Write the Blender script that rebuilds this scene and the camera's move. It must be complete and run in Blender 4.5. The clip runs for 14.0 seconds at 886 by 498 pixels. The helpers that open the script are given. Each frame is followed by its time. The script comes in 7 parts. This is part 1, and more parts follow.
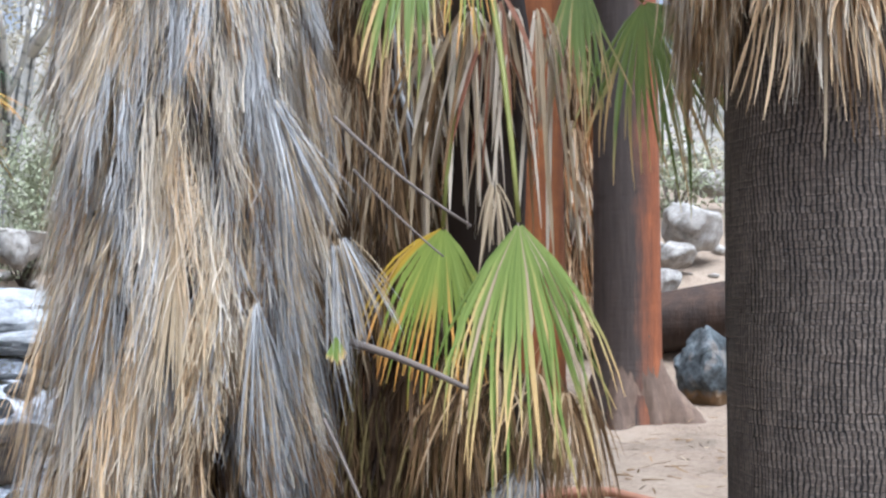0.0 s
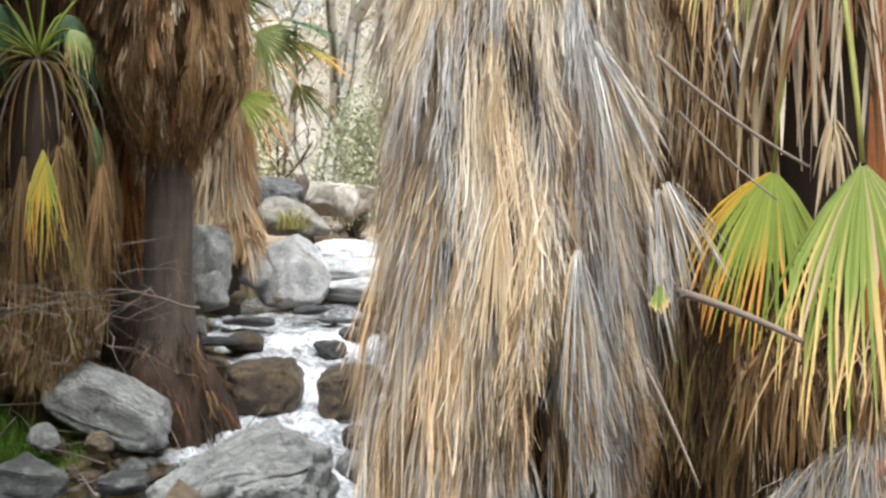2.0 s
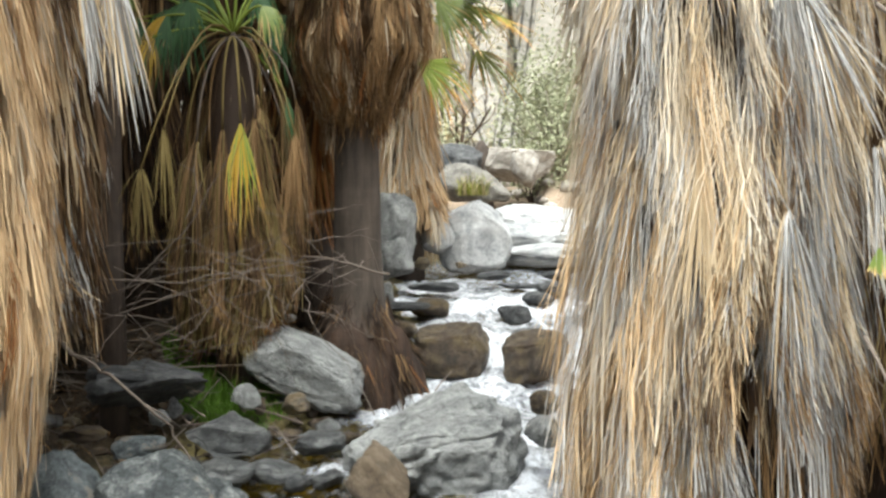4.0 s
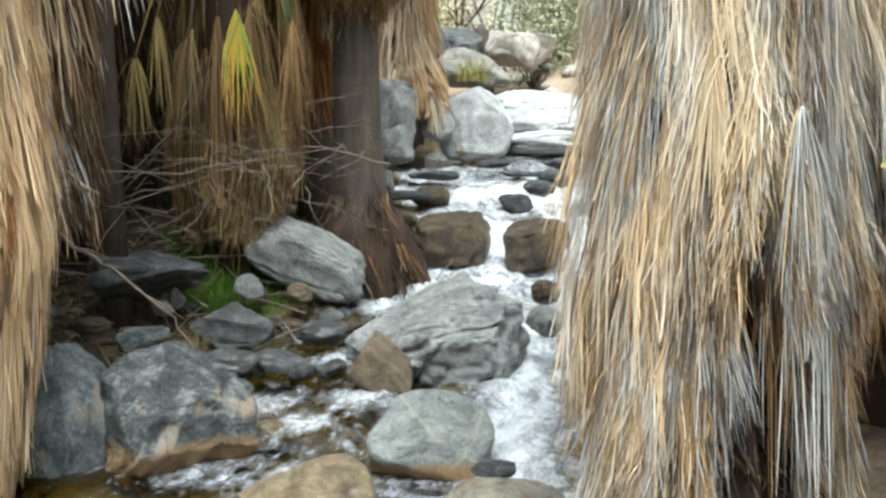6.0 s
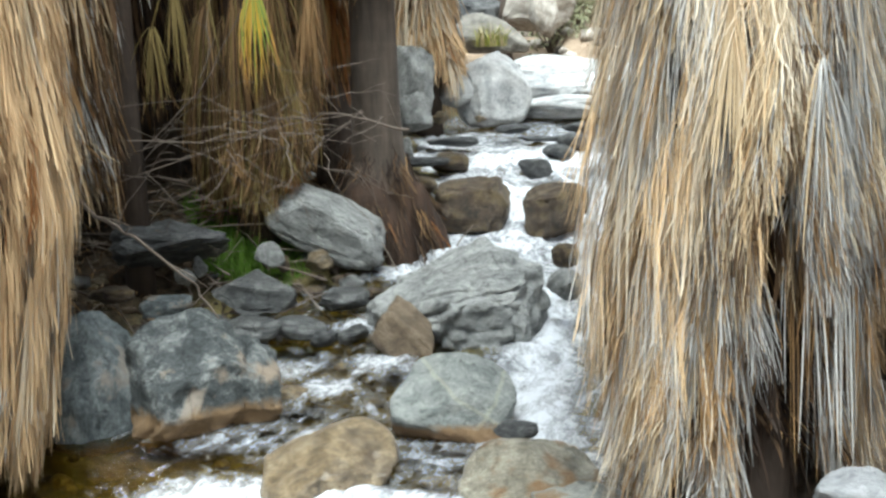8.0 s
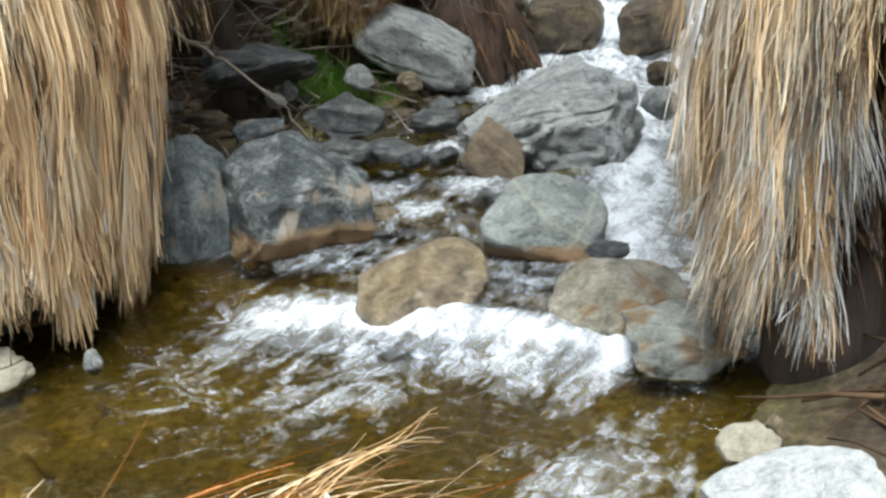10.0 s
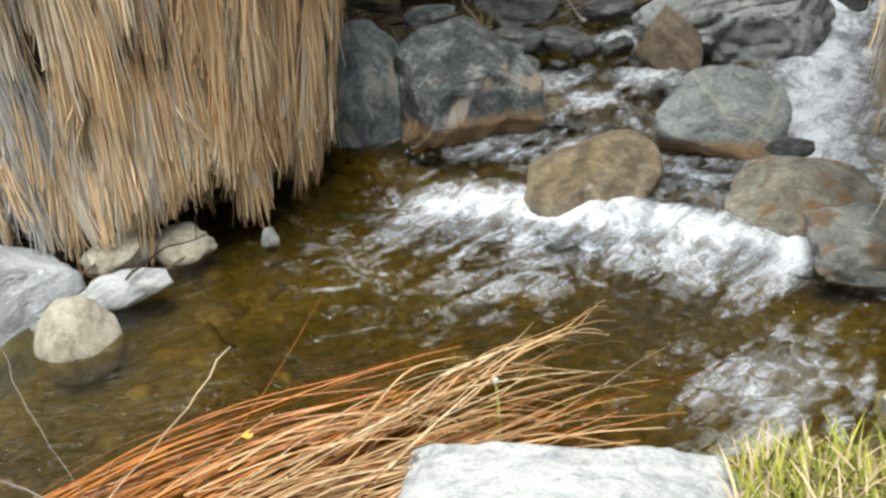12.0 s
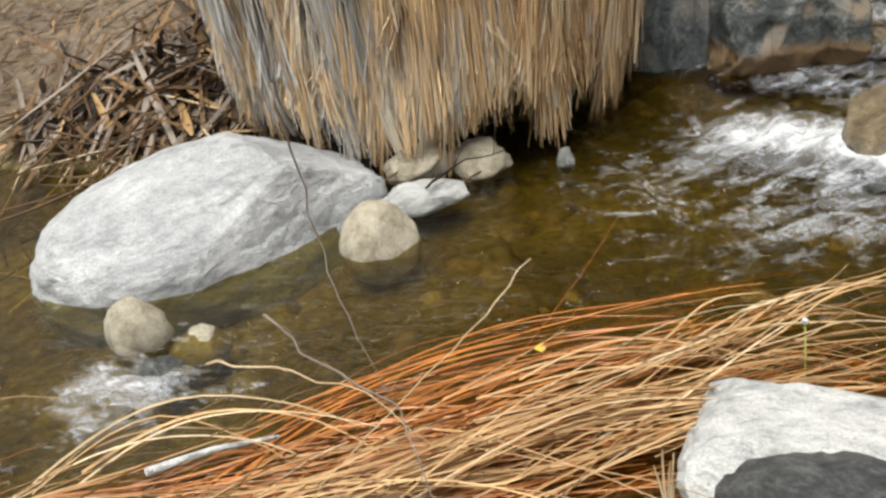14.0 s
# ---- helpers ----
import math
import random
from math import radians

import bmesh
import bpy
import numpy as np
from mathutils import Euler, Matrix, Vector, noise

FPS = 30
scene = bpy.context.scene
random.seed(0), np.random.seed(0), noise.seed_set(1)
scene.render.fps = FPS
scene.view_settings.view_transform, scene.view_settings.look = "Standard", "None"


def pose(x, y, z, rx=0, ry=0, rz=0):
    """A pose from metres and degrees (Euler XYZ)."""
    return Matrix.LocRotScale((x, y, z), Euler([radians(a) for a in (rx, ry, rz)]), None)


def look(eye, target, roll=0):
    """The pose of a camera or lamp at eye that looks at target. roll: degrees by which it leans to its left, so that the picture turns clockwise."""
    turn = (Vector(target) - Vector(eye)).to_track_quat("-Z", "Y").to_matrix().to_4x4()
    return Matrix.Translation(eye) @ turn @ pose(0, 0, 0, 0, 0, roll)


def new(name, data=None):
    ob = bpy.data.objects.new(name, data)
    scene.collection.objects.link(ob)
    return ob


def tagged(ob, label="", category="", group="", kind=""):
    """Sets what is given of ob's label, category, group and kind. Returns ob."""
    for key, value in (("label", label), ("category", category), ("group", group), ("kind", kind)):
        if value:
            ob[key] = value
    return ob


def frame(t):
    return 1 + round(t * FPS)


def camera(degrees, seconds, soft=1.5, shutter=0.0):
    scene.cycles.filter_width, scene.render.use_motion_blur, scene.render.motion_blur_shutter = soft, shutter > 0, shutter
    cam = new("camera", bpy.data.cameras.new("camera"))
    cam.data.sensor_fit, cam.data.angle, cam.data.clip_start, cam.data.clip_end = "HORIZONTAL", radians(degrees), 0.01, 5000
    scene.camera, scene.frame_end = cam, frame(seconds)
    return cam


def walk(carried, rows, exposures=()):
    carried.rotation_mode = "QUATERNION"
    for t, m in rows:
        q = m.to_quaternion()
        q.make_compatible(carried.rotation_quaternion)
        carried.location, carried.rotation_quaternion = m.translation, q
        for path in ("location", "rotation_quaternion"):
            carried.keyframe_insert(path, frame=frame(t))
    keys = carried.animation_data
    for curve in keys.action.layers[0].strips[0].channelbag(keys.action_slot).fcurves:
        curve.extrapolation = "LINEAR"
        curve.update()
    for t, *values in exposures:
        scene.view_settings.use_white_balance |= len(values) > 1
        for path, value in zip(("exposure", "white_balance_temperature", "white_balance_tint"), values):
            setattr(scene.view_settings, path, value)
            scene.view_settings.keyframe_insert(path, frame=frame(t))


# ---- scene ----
cam = camera(46.6, 14.0, soft=2.6)
PATH = [
    (0.0, pose(-0.001, -0.002, 1.799, 93.00, -0.00, 0.00)),
    (0.5, pose(0.008, 0.008, 1.795, 92.32, -0.13, 5.17)),
    (1.0, pose(0.004, 0.030, 1.793, 91.56, -0.23, 9.09)),
    (1.5, pose(-0.014, 0.037, 1.784, 91.00, -0.22, 13.58)),
    (2.0, pose(-0.041, 0.050, 1.781, 90.31, -0.29, 17.16)),
    (2.5, pose(-0.073, 0.056, 1.783, 89.64, -0.07, 21.55)),
    (3.0, pose(-0.100, 0.044, 1.782, 89.23, 0.60, 24.62)),
    (3.2, pose(-0.103, 0.044, 1.782, 89.07, 0.60, 26.54)),
    (5.3, pose(-0.131, 0.045, 1.788, 85.07, 0.25, 26.49)),
    (5.5, pose(-0.134, 0.049, 1.790, 83.62, 0.20, 26.59)),
    (6.0, pose(-0.150, 0.082, 1.814, 81.97, 0.62, 26.81)),
    (6.5, pose(-0.152, 0.090, 1.833, 84.06, 0.74, 25.86)),
    (7.0, pose(-0.163, 0.046, 1.839, 85.31, 1.03, 25.43)),
    (7.5, pose(-0.150, 0.055, 1.815, 84.21, 1.10, 27.58)),
    (8.0, pose(-0.145, 0.078, 1.788, 80.27, 1.60, 27.81)),
    (8.2, pose(-0.145, 0.080, 1.785, 78.82, 1.72, 27.93)),
    (10.3, pose(-0.154, 0.104, 1.763, 69.60, 3.52, 34.03)),
    (10.5, pose(-0.155, 0.106, 1.761, 68.78, 3.68, 35.03)),
    (11.0, pose(-0.156, 0.109, 1.754, 66.75, 3.92, 36.93)),
    (11.5, pose(-0.177, 0.084, 1.751, 66.45, 3.76, 38.47)),
    (12.0, pose(-0.208, 0.072, 1.747, 65.41, 4.37, 41.46)),
    (12.5, pose(-0.228, 0.060, 1.739, 64.21, 4.95, 44.95)),
    (13.0, pose(-0.260, 0.025, 1.727, 63.29, 5.27, 48.49)),
    (13.5, pose(-0.283, 0.019, 1.711, 62.77, 5.66, 53.54)),
    (14.0, pose(-0.302, 0.001, 1.692, 63.23, 6.54, 56.79)),
]
walk(cam, PATH, exposures=[(0.0, 0.84, 5250, 10), (1.5, 1.0, 6050, 8), (3.0, 1.14, 6350, 6), (6.5, 1.18, 5950, -1), (8.0, 1.15, 5950, 0), (10.5, 0.92, 6000, 2), (14.0, 0.48, 6650, 6)])

# ---- light ----
world = bpy.data.worlds.new("world")
scene.world = world
world.use_nodes = True
wn = world.node_tree
sky = wn.nodes.new("ShaderNodeTexSky")
sky.sky_type = 'NISHITA'
sky.sun_disc = False
sky.sun_elevation = radians(70)
sky.sun_rotation = radians(145)
sky.air_density, sky.dust_density, sky.ozone_density = 1.0, 6.0, 1.0
wn.nodes["Background"].inputs[1].default_value = 0.118
haze = wn.nodes.new("ShaderNodeHueSaturation")
haze.inputs["Saturation"].default_value = 0.32
wn.links.new(sky.outputs[0], haze.inputs["Color"])
wn.links.new(haze.outputs[0], wn.nodes["Background"].inputs[0])
sun_data = bpy.data.lights.new("sun", 'SUN')
sun_data.energy, sun_data.angle, sun_data.color = 3.9, radians(38), (1.0, 0.98, 0.93)
sun = new("sun", sun_data)
sun.matrix_world = look((0, 0, 30), (-11.0 * math.sin(radians(145)), -11.0 * math.cos(radians(145)), 0))

# ---- materials ----
def material(name):
    m = bpy.data.materials.new(name)
    m.use_nodes = True
    nt = m.node_tree
    return m, nt, nt.nodes["Principled BSDF"]


def node(nt, kind, **kw):
    n = nt.nodes.new(kind)
    for k, v in kw.items():
        n.inputs[k].default_value = v
    return n


def ramp(nt, fac, stops):
    r = nt.nodes.new("ShaderNodeValToRGB")
    el = r.color_ramp.elements
    while len(el) < len(stops):
        el.new(0.5)
    for e, (p, c) in zip(el, stops):
        e.position, e.color = p, (*c, 1)
    nt.links.new(fac, r.inputs[0])
    return r.outputs[0]


def mixc(nt, fac, a, b, mode='MIX'):
    n = nt.nodes.new("ShaderNodeMix")
    n.data_type, n.blend_type = 'RGBA', mode
    for sock, v in ((n.inputs[0], fac), (n.inputs[6], a), (n.inputs[7], b)):
        if isinstance(v, (int, float)):
            sock.default_value = v
        elif isinstance(v, tuple):
            sock.default_value = (*v, 1)
        else:
            nt.links.new(v, sock)
    return n.outputs[2]


def maths(nt, op, a, b=0.0, clamp=False):
    n = nt.nodes.new("ShaderNodeMath")
    n.operation, n.use_clamp = op, clamp
    for sock, v in ((n.inputs[0], a), (n.inputs[1], b)):
        if isinstance(v, (int, float)):
            sock.default_value = v
        else:
            nt.links.new(v, sock)
    return n.outputs[0]


def noise_tex(nt, scale, detail=4.0, rough=0.6, stretch=None, space="Object", distort=0.0, turn=None):
    tc = nt.nodes.new("ShaderNodeTexCoord")
    mp = nt.nodes.new("ShaderNodeMapping")
    nt.links.new(tc.outputs[space], mp.inputs[0])
    if stretch:
        mp.inputs["Scale"].default_value = stretch
    if turn is not None:
        # long grain along a compass line: stretch is then the grain's length
        mp.vector_type = 'TEXTURE'
        mp.inputs["Rotation"].default_value = (0, 0, radians(turn))
    n = node(nt, "ShaderNodeTexNoise", Scale=scale, Detail=detail, Roughness=rough, Distortion=distort)
    nt.links.new(mp.outputs[0], n.inputs["Vector"])
    return n.outputs[0]


def bump(nt, height, bsdf, strength=0.5, distance=0.01):
    b = node(nt, "ShaderNodeBump", Strength=strength, Distance=distance)
    nt.links.new(height, b.inputs["Height"])
    nt.links.new(b.outputs[0], bsdf.inputs["Normal"])


def stem_material(name, lo, hi, tip=None, rough=0.75, gloss=0.25):
    """Dry or living strips: colour varies strand by strand, along the strand and in patches."""
    m, nt, b = material(name)
    geo = nt.nodes.new("ShaderNodeNewGeometry")
    n1 = noise_tex(nt, 5.0, 3, stretch=(1, 1, 0.5))
    n2 = noise_tex(nt, 60.0, 3, stretch=(1, 1, 0.12))
    f = maths(nt, 'ADD', maths(nt, 'MULTIPLY', geo.outputs["Random Per Island"], 0.5), maths(nt, 'MULTIPLY', n1, 0.5))
    col = ramp(nt, f, [(0.15, lo), (0.5, tuple((a + c) / 2 for a, c in zip(lo, hi))), (0.85, hi)])
    col = mixc(nt, maths(nt, 'MULTIPLY', n2, 0.36), col, tuple(0.45 * c for c in lo), 'MIX')
    if tip:
        uv = nt.nodes.new("ShaderNodeUVMap")
        sp = nt.nodes.new("ShaderNodeSeparateXYZ")
        nt.links.new(uv.outputs[0], sp.inputs[0])
        v = maths(nt, 'ADD', sp.outputs[1], maths(nt, 'MULTIPLY', maths(nt, 'SUBTRACT', geo.outputs["Random Per Island"], 0.5), 0.7))
        fac = ramp(nt, v, [(0.46, (0, 0, 0)), (0.82, (1, 1, 1))])
        col = mixc(nt, fac, col, tip)
    nt.links.new(col, b.inputs["Base Color"])
    b.inputs["Roughness"].default_value = rough
    b.inputs["Specular IOR Level"].default_value = gloss
    return m


STRAW = stem_material("straw_tan", (0.33, 0.24, 0.135), (0.72, 0.575, 0.39))
PALE = stem_material("straw_pale", (0.52, 0.425, 0.31), (0.86, 0.755, 0.59))
GREY = stem_material("weathered_grey", (0.22, 0.212, 0.203), (0.74, 0.725, 0.70), rough=0.6, gloss=0.4)
# slate-grey strands; on the main skirt they also stand for its shaded side
SLATE = stem_material("slate_grey_and_shade", (0.12, 0.118, 0.117), (0.48, 0.475, 0.47), rough=0.6, gloss=0.4)
AMBER = stem_material("straw_amber", (0.50, 0.325, 0.17), (0.90, 0.67, 0.41))
PINK = stem_material("stalk_pink_brown", (0.20, 0.065, 0.03), (0.44, 0.23, 0.135), rough=0.6)
GOLD = stem_material("dry_reed", (0.25, 0.135, 0.053), (0.58, 0.39, 0.205), rough=0.55)
BROWN = stem_material("thatch_brown", (0.15, 0.083, 0.034), (0.42, 0.265, 0.125))
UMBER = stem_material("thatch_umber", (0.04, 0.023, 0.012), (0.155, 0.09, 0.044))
# dark scraps, and the shade inside the thatch put into a colour
DARK_SHADE = stem_material("thatch_dark_shade", (0.012, 0.008, 0.006), (0.05, 0.03, 0.019))
RUST = stem_material("thatch_rust", (0.21, 0.078, 0.024), (0.50, 0.235, 0.08))
OLIVE = stem_material("thatch_olive", (0.12, 0.085, 0.03), (0.34, 0.26, 0.10))
GREEN = stem_material("frond_green", (0.13, 0.19, 0.028), (0.31, 0.385, 0.08), tip=(0.62, 0.42, 0.17), rough=0.45, gloss=0.5)
LIME = stem_material("frond_yellow_green", (0.17, 0.24, 0.03), (0.36, 0.42, 0.07), tip=(0.62, 0.30, 0.06), rough=0.5, gloss=0.4)
YELLOW = stem_material("frond_yellow", (0.42, 0.25, 0.02), (0.66, 0.46, 0.05), tip=(0.42, 0.25, 0.08), rough=0.5)
STALK = stem_material("leaf_stalk_green", (0.20, 0.21, 0.045), (0.42, 0.41, 0.13), rough=0.5)
DEEP = stem_material("frond_deep_green", (0.018, 0.07, 0.014), (0.06, 0.17, 0.035), rough=0.45, gloss=0.5)
REED = stem_material("wet_reed", (0.19, 0.055, 0.011), (0.52, 0.20, 0.042), rough=0.35, gloss=0.5)
TWIG = stem_material("twig_grey", (0.11, 0.085, 0.07), (0.30, 0.25, 0.21))
GRASS = stem_material("grass", (0.15, 0.18, 0.022), (0.43, 0.41, 0.07))
MOSS = stem_material("moss_green", (0.07, 0.16, 0.018), (0.20, 0.34, 0.045))


def height(nt):
    """The height over a stone's middle, from 0 at its foot to 1 at its top."""
    tc = nt.nodes.new("ShaderNodeTexCoord")
    s2 = nt.nodes.new("ShaderNodeSeparateXYZ")
    nt.links.new(tc.outputs["Object"], s2.inputs[0])
    return maths(nt, 'ADD', maths(nt, 'MULTIPLY', s2.outputs[2], 0.5), 0.5)


def rock_material(name, dark, mid, light, stain=None, vein=None, rough=0.8, scale=1.0, wet=False, band=None, seams=(), pits=None, seam_w=0.04, patch=(0.5, 0.62), seam_top=None, cracks=0.12, band_up=0.0):
    m, nt, b = material(name)
    n1 = noise_tex(nt, 2.2 * scale, 8, 0.65, distort=0.6)
    n2 = noise_tex(nt, 14 * scale, 6, 0.7)
    n3 = noise_tex(nt, 70 * scale, 3, 0.6)
    f = maths(nt, 'ADD', maths(nt, 'MULTIPLY', n1, 0.65), maths(nt, 'MULTIPLY', n2, 0.35))
    col = ramp(nt, f, [(0.375, dark), (0.5, mid), (0.625, light)])
    col = mixc(nt, ramp(nt, n3, [(0.42, (0, 0, 0)), (0.62, (0.35, 0.35, 0.35))]), col, tuple(0.4 * c for c in dark))
    if vein and not seams:
        nv = noise_tex(nt, 0.9 * scale, 2, 0.4, stretch=(1.0, 1.6, 0.7))
        line = maths(nt, 'ABSOLUTE', maths(nt, 'SUBTRACT', nv, 0.52))
        col = mixc(nt, ramp(nt, line, [(0.006, (0.75, 0.75, 0.75)), (0.016, (0, 0, 0))]), col, vein)
    if pits:
        # dark weathered hollows
        np_ = noise_tex(nt, 5.0 * scale, 6, 0.68, stretch=(0.8, 0.8, 1.5), distort=0.5)
        col = mixc(nt, ramp(nt, np_, [(0.33, (0.8, 0.8, 0.8)), (0.43, (0, 0, 0))]), col, pits)
    for sx, sy, sz, sc in seams:
        # straight mineral seams: planes through the stone
        tc = nt.nodes.new("ShaderNodeTexCoord")
        dp = nt.nodes.new("ShaderNodeVectorMath")
        dp.operation = 'DOT_PRODUCT'
        nt.links.new(tc.outputs["Object"], dp.inputs[0])
        dp.inputs[1].default_value = (sx, sy, sz)
        q = maths(nt, 'ADD', dp.outputs["Value"], maths(nt, 'MULTIPLY', maths(nt, 'SUBTRACT', n1, 0.5), 0.16))
        q = maths(nt, 'ABSOLUTE', maths(nt, 'ADD', q, sc))
        col = mixc(nt, ramp(nt, q, [(seam_w * 0.6, (0.45, 0.45, 0.45)), (seam_w * 1.4, (0, 0, 0))]), col, vein) if seam_top is None else mixc(nt, maths(nt, 'MULTIPLY', ramp(nt, q, [(seam_w * 0.7, (0.75, 0.75, 0.75)), (seam_w * 1.2, (0, 0, 0))]), ramp(nt, maths(nt, 'ADD', height(nt), maths(nt, 'MULTIPLY', n1, 0.3)), [(seam_top, (1, 1, 1)), (seam_top + 0.06, (0, 0, 0))])), col, vein)
    if stain:
        n4 = noise_tex(nt, 1.6 * scale, 5, 0.6)
        col = mixc(nt, ramp(nt, n4, [(patch[0], (0, 0, 0)), (patch[1], (0.85, 0.85, 0.85))]), col, stain)
    if band:
        # mineral stain left by the water round the foot
        tc = nt.nodes.new("ShaderNodeTexCoord")
        s2 = nt.nodes.new("ShaderNodeSeparateXYZ")
        nt.links.new(tc.outputs["Object"], s2.inputs[0])
        foot = maths(nt, 'ADD', s2.outputs[2], maths(nt, 'MULTIPLY', n1, 0.5))
        col = mixc(nt, ramp(nt, maths(nt, 'ADD', foot, 0.5 - band_up), [(0.22, (0.9, 0.9, 0.9)), (0.36, (0, 0, 0))]), col, band)
    # narrow crevices
    tc = nt.nodes.new("ShaderNodeTexCoord")
    warp = mixc(nt, 0.25, tc.outputs["Object"], node(nt, "ShaderNodeTexNoise", Scale=3.0 * scale, Detail=4.0).outputs[1], 'ADD')
    vo = nt.nodes.new("ShaderNodeTexVoronoi")
    vo.feature = 'DISTANCE_TO_EDGE'
    vo.inputs["Scale"].default_value = 1.9 * scale
    nt.links.new(warp, vo.inputs["Vector"])
    rift = ramp(nt, maths(nt, 'ADD', vo.outputs["Distance"], maths(nt, 'MULTIPLY', n2, 0.07)), [(0.028, (0, 0, 0)), (0.075, (1, 1, 1))])
    col = mixc(nt, maths(nt, 'SUBTRACT', cracks, maths(nt, 'MULTIPLY', rift, cracks)), col, tuple(0.35 * c for c in dark))
    nt.links.new(col, b.inputs["Base Color"])
    b.inputs["Roughness"].default_value = rough
    if wet:
        b.inputs["Coat Weight"].default_value = 0.3
        b.inputs["Coat Roughness"].default_value = 0.28
    h = maths(nt, 'ADD', maths(nt, 'ADD', maths(nt, 'MULTIPLY', n2, 1.0), maths(nt, 'MULTIPLY', n3, 0.25)), maths(nt, 'MULTIPLY', rift, 0.7 * cracks))
    bump(nt, h, b, 0.75, 0.045)
    return m


ROCK_GREY = rock_material("rock_grey", (0.165, 0.17, 0.17), (0.335, 0.34, 0.333), (0.51, 0.515, 0.50), pits=(0.12, 0.124, 0.125), cracks=0.35)
ROCK_BLUE = rock_material("rock_blue_grey", (0.035, 0.043, 0.047), (0.12, 0.138, 0.145), (0.26, 0.28, 0.285), stain=(0.24, 0.21, 0.18), band=(0.30, 0.185, 0.085), patch=(0.54, 0.61), pits=(0.022, 0.028, 0.03))
ROCK_BLUEVEIN = rock_material("rock_blue_grey_veined", (0.018, 0.022, 0.024), (0.075, 0.084, 0.086), (0.29, 0.30, 0.295), cracks=0.3, band_up=0.22, stain=(0.30, 0.235, 0.175), patch=(0.56, 0.66), vein=(0.40, 0.34, 0.28), seams=((0.93, 0.0, -0.36, 0.10),), seam_w=0.10, seam_top=0.66, band=(0.23, 0.145, 0.07), pits=(0.03, 0.034, 0.036))
ROCK_VEIN = rock_material("rock_veined", (0.13, 0.145, 0.142), (0.28, 0.295, 0.285), (0.43, 0.44, 0.415), vein=(0.44, 0.43, 0.34), pits=(0.08, 0.085, 0.08), band=(0.26, 0.155, 0.07), seams=((0.82, 0.0, -0.58, -0.38), (0.62, 0.0, 0.78, -0.36)), seam_w=0.034, band_up=0.34)
ROCK_WHITE = rock_material("rock_white", (0.30, 0.31, 0.325), (0.58, 0.585, 0.585), (0.75, 0.75, 0.74), pits=(0.24, 0.25, 0.265))
ROCK_PALE = rock_material("rock_pale_lilac", (0.25, 0.255, 0.27), (0.42, 0.43, 0.45), (0.58, 0.59, 0.61), rough=0.6, pits=(0.20, 0.205, 0.215))
ROCK_FOOT = rock_material("rock_brown_foot", (0.12, 0.125, 0.115), (0.28, 0.285, 0.265), (0.44, 0.43, 0.38), band=(0.26, 0.155, 0.07), rough=0.5, wet=True, stain=(0.20, 0.125, 0.06), patch=(0.48, 0.6))
ROCK_CREAM = rock_material("rock_cream", (0.30, 0.25, 0.18), (0.50, 0.45, 0.345), (0.66, 0.61, 0.50))
ROCK_TAN = rock_material("rock_wet_tan", (0.09, 0.068, 0.042), (0.26, 0.195, 0.115), (0.46, 0.38, 0.26), rough=0.3, wet=True, stain=(0.095, 0.072, 0.05), patch=(0.47, 0.62))
ROCK_TANGREY = rock_material("rock_wet_tan_and_grey", (0.12, 0.11, 0.085), (0.29, 0.265, 0.21), (0.50, 0.47, 0.39), rough=0.3, wet=True, stain=(0.20, 0.105, 0.035), patch=(0.47, 0.58), cracks=0.3)
ROCK_BROWN = rock_material("rock_wet_brown", (0.03, 0.022, 0.015), (0.09, 0.062, 0.04), (0.20, 0.155, 0.09), rough=0.5, stain=(0.14, 0.10, 0.045), patch=(0.5, 0.64))
ROCK_WEDGE = rock_material("rock_damp_brown", (0.10, 0.07, 0.045), (0.21, 0.155, 0.10), (0.33, 0.265, 0.19), rough=0.5)
ROCK_DUST = rock_material("rock_dusty_brown_grey", (0.10, 0.092, 0.08), (0.22, 0.205, 0.18), (0.36, 0.34, 0.30), cracks=0.3)
# wet grey stone, darkened further to paint the shade over the shallows
ROCK_WETSHADE = rock_material("rock_wet_shaded_grey", (0.03, 0.032, 0.034), (0.105, 0.108, 0.108), (0.26, 0.262, 0.255), rough=0.5, wet=True, vein=(0.02, 0.02, 0.02))
ROCK_DARK = rock_material("rock_dark", (0.025, 0.026, 0.028), (0.075, 0.077, 0.08), (0.19, 0.19, 0.19), rough=0.6)
ROCK_FAR = rock_material("rock_far_granite", (0.22, 0.19, 0.16), (0.45, 0.41, 0.36), (0.66, 0.62, 0.56))


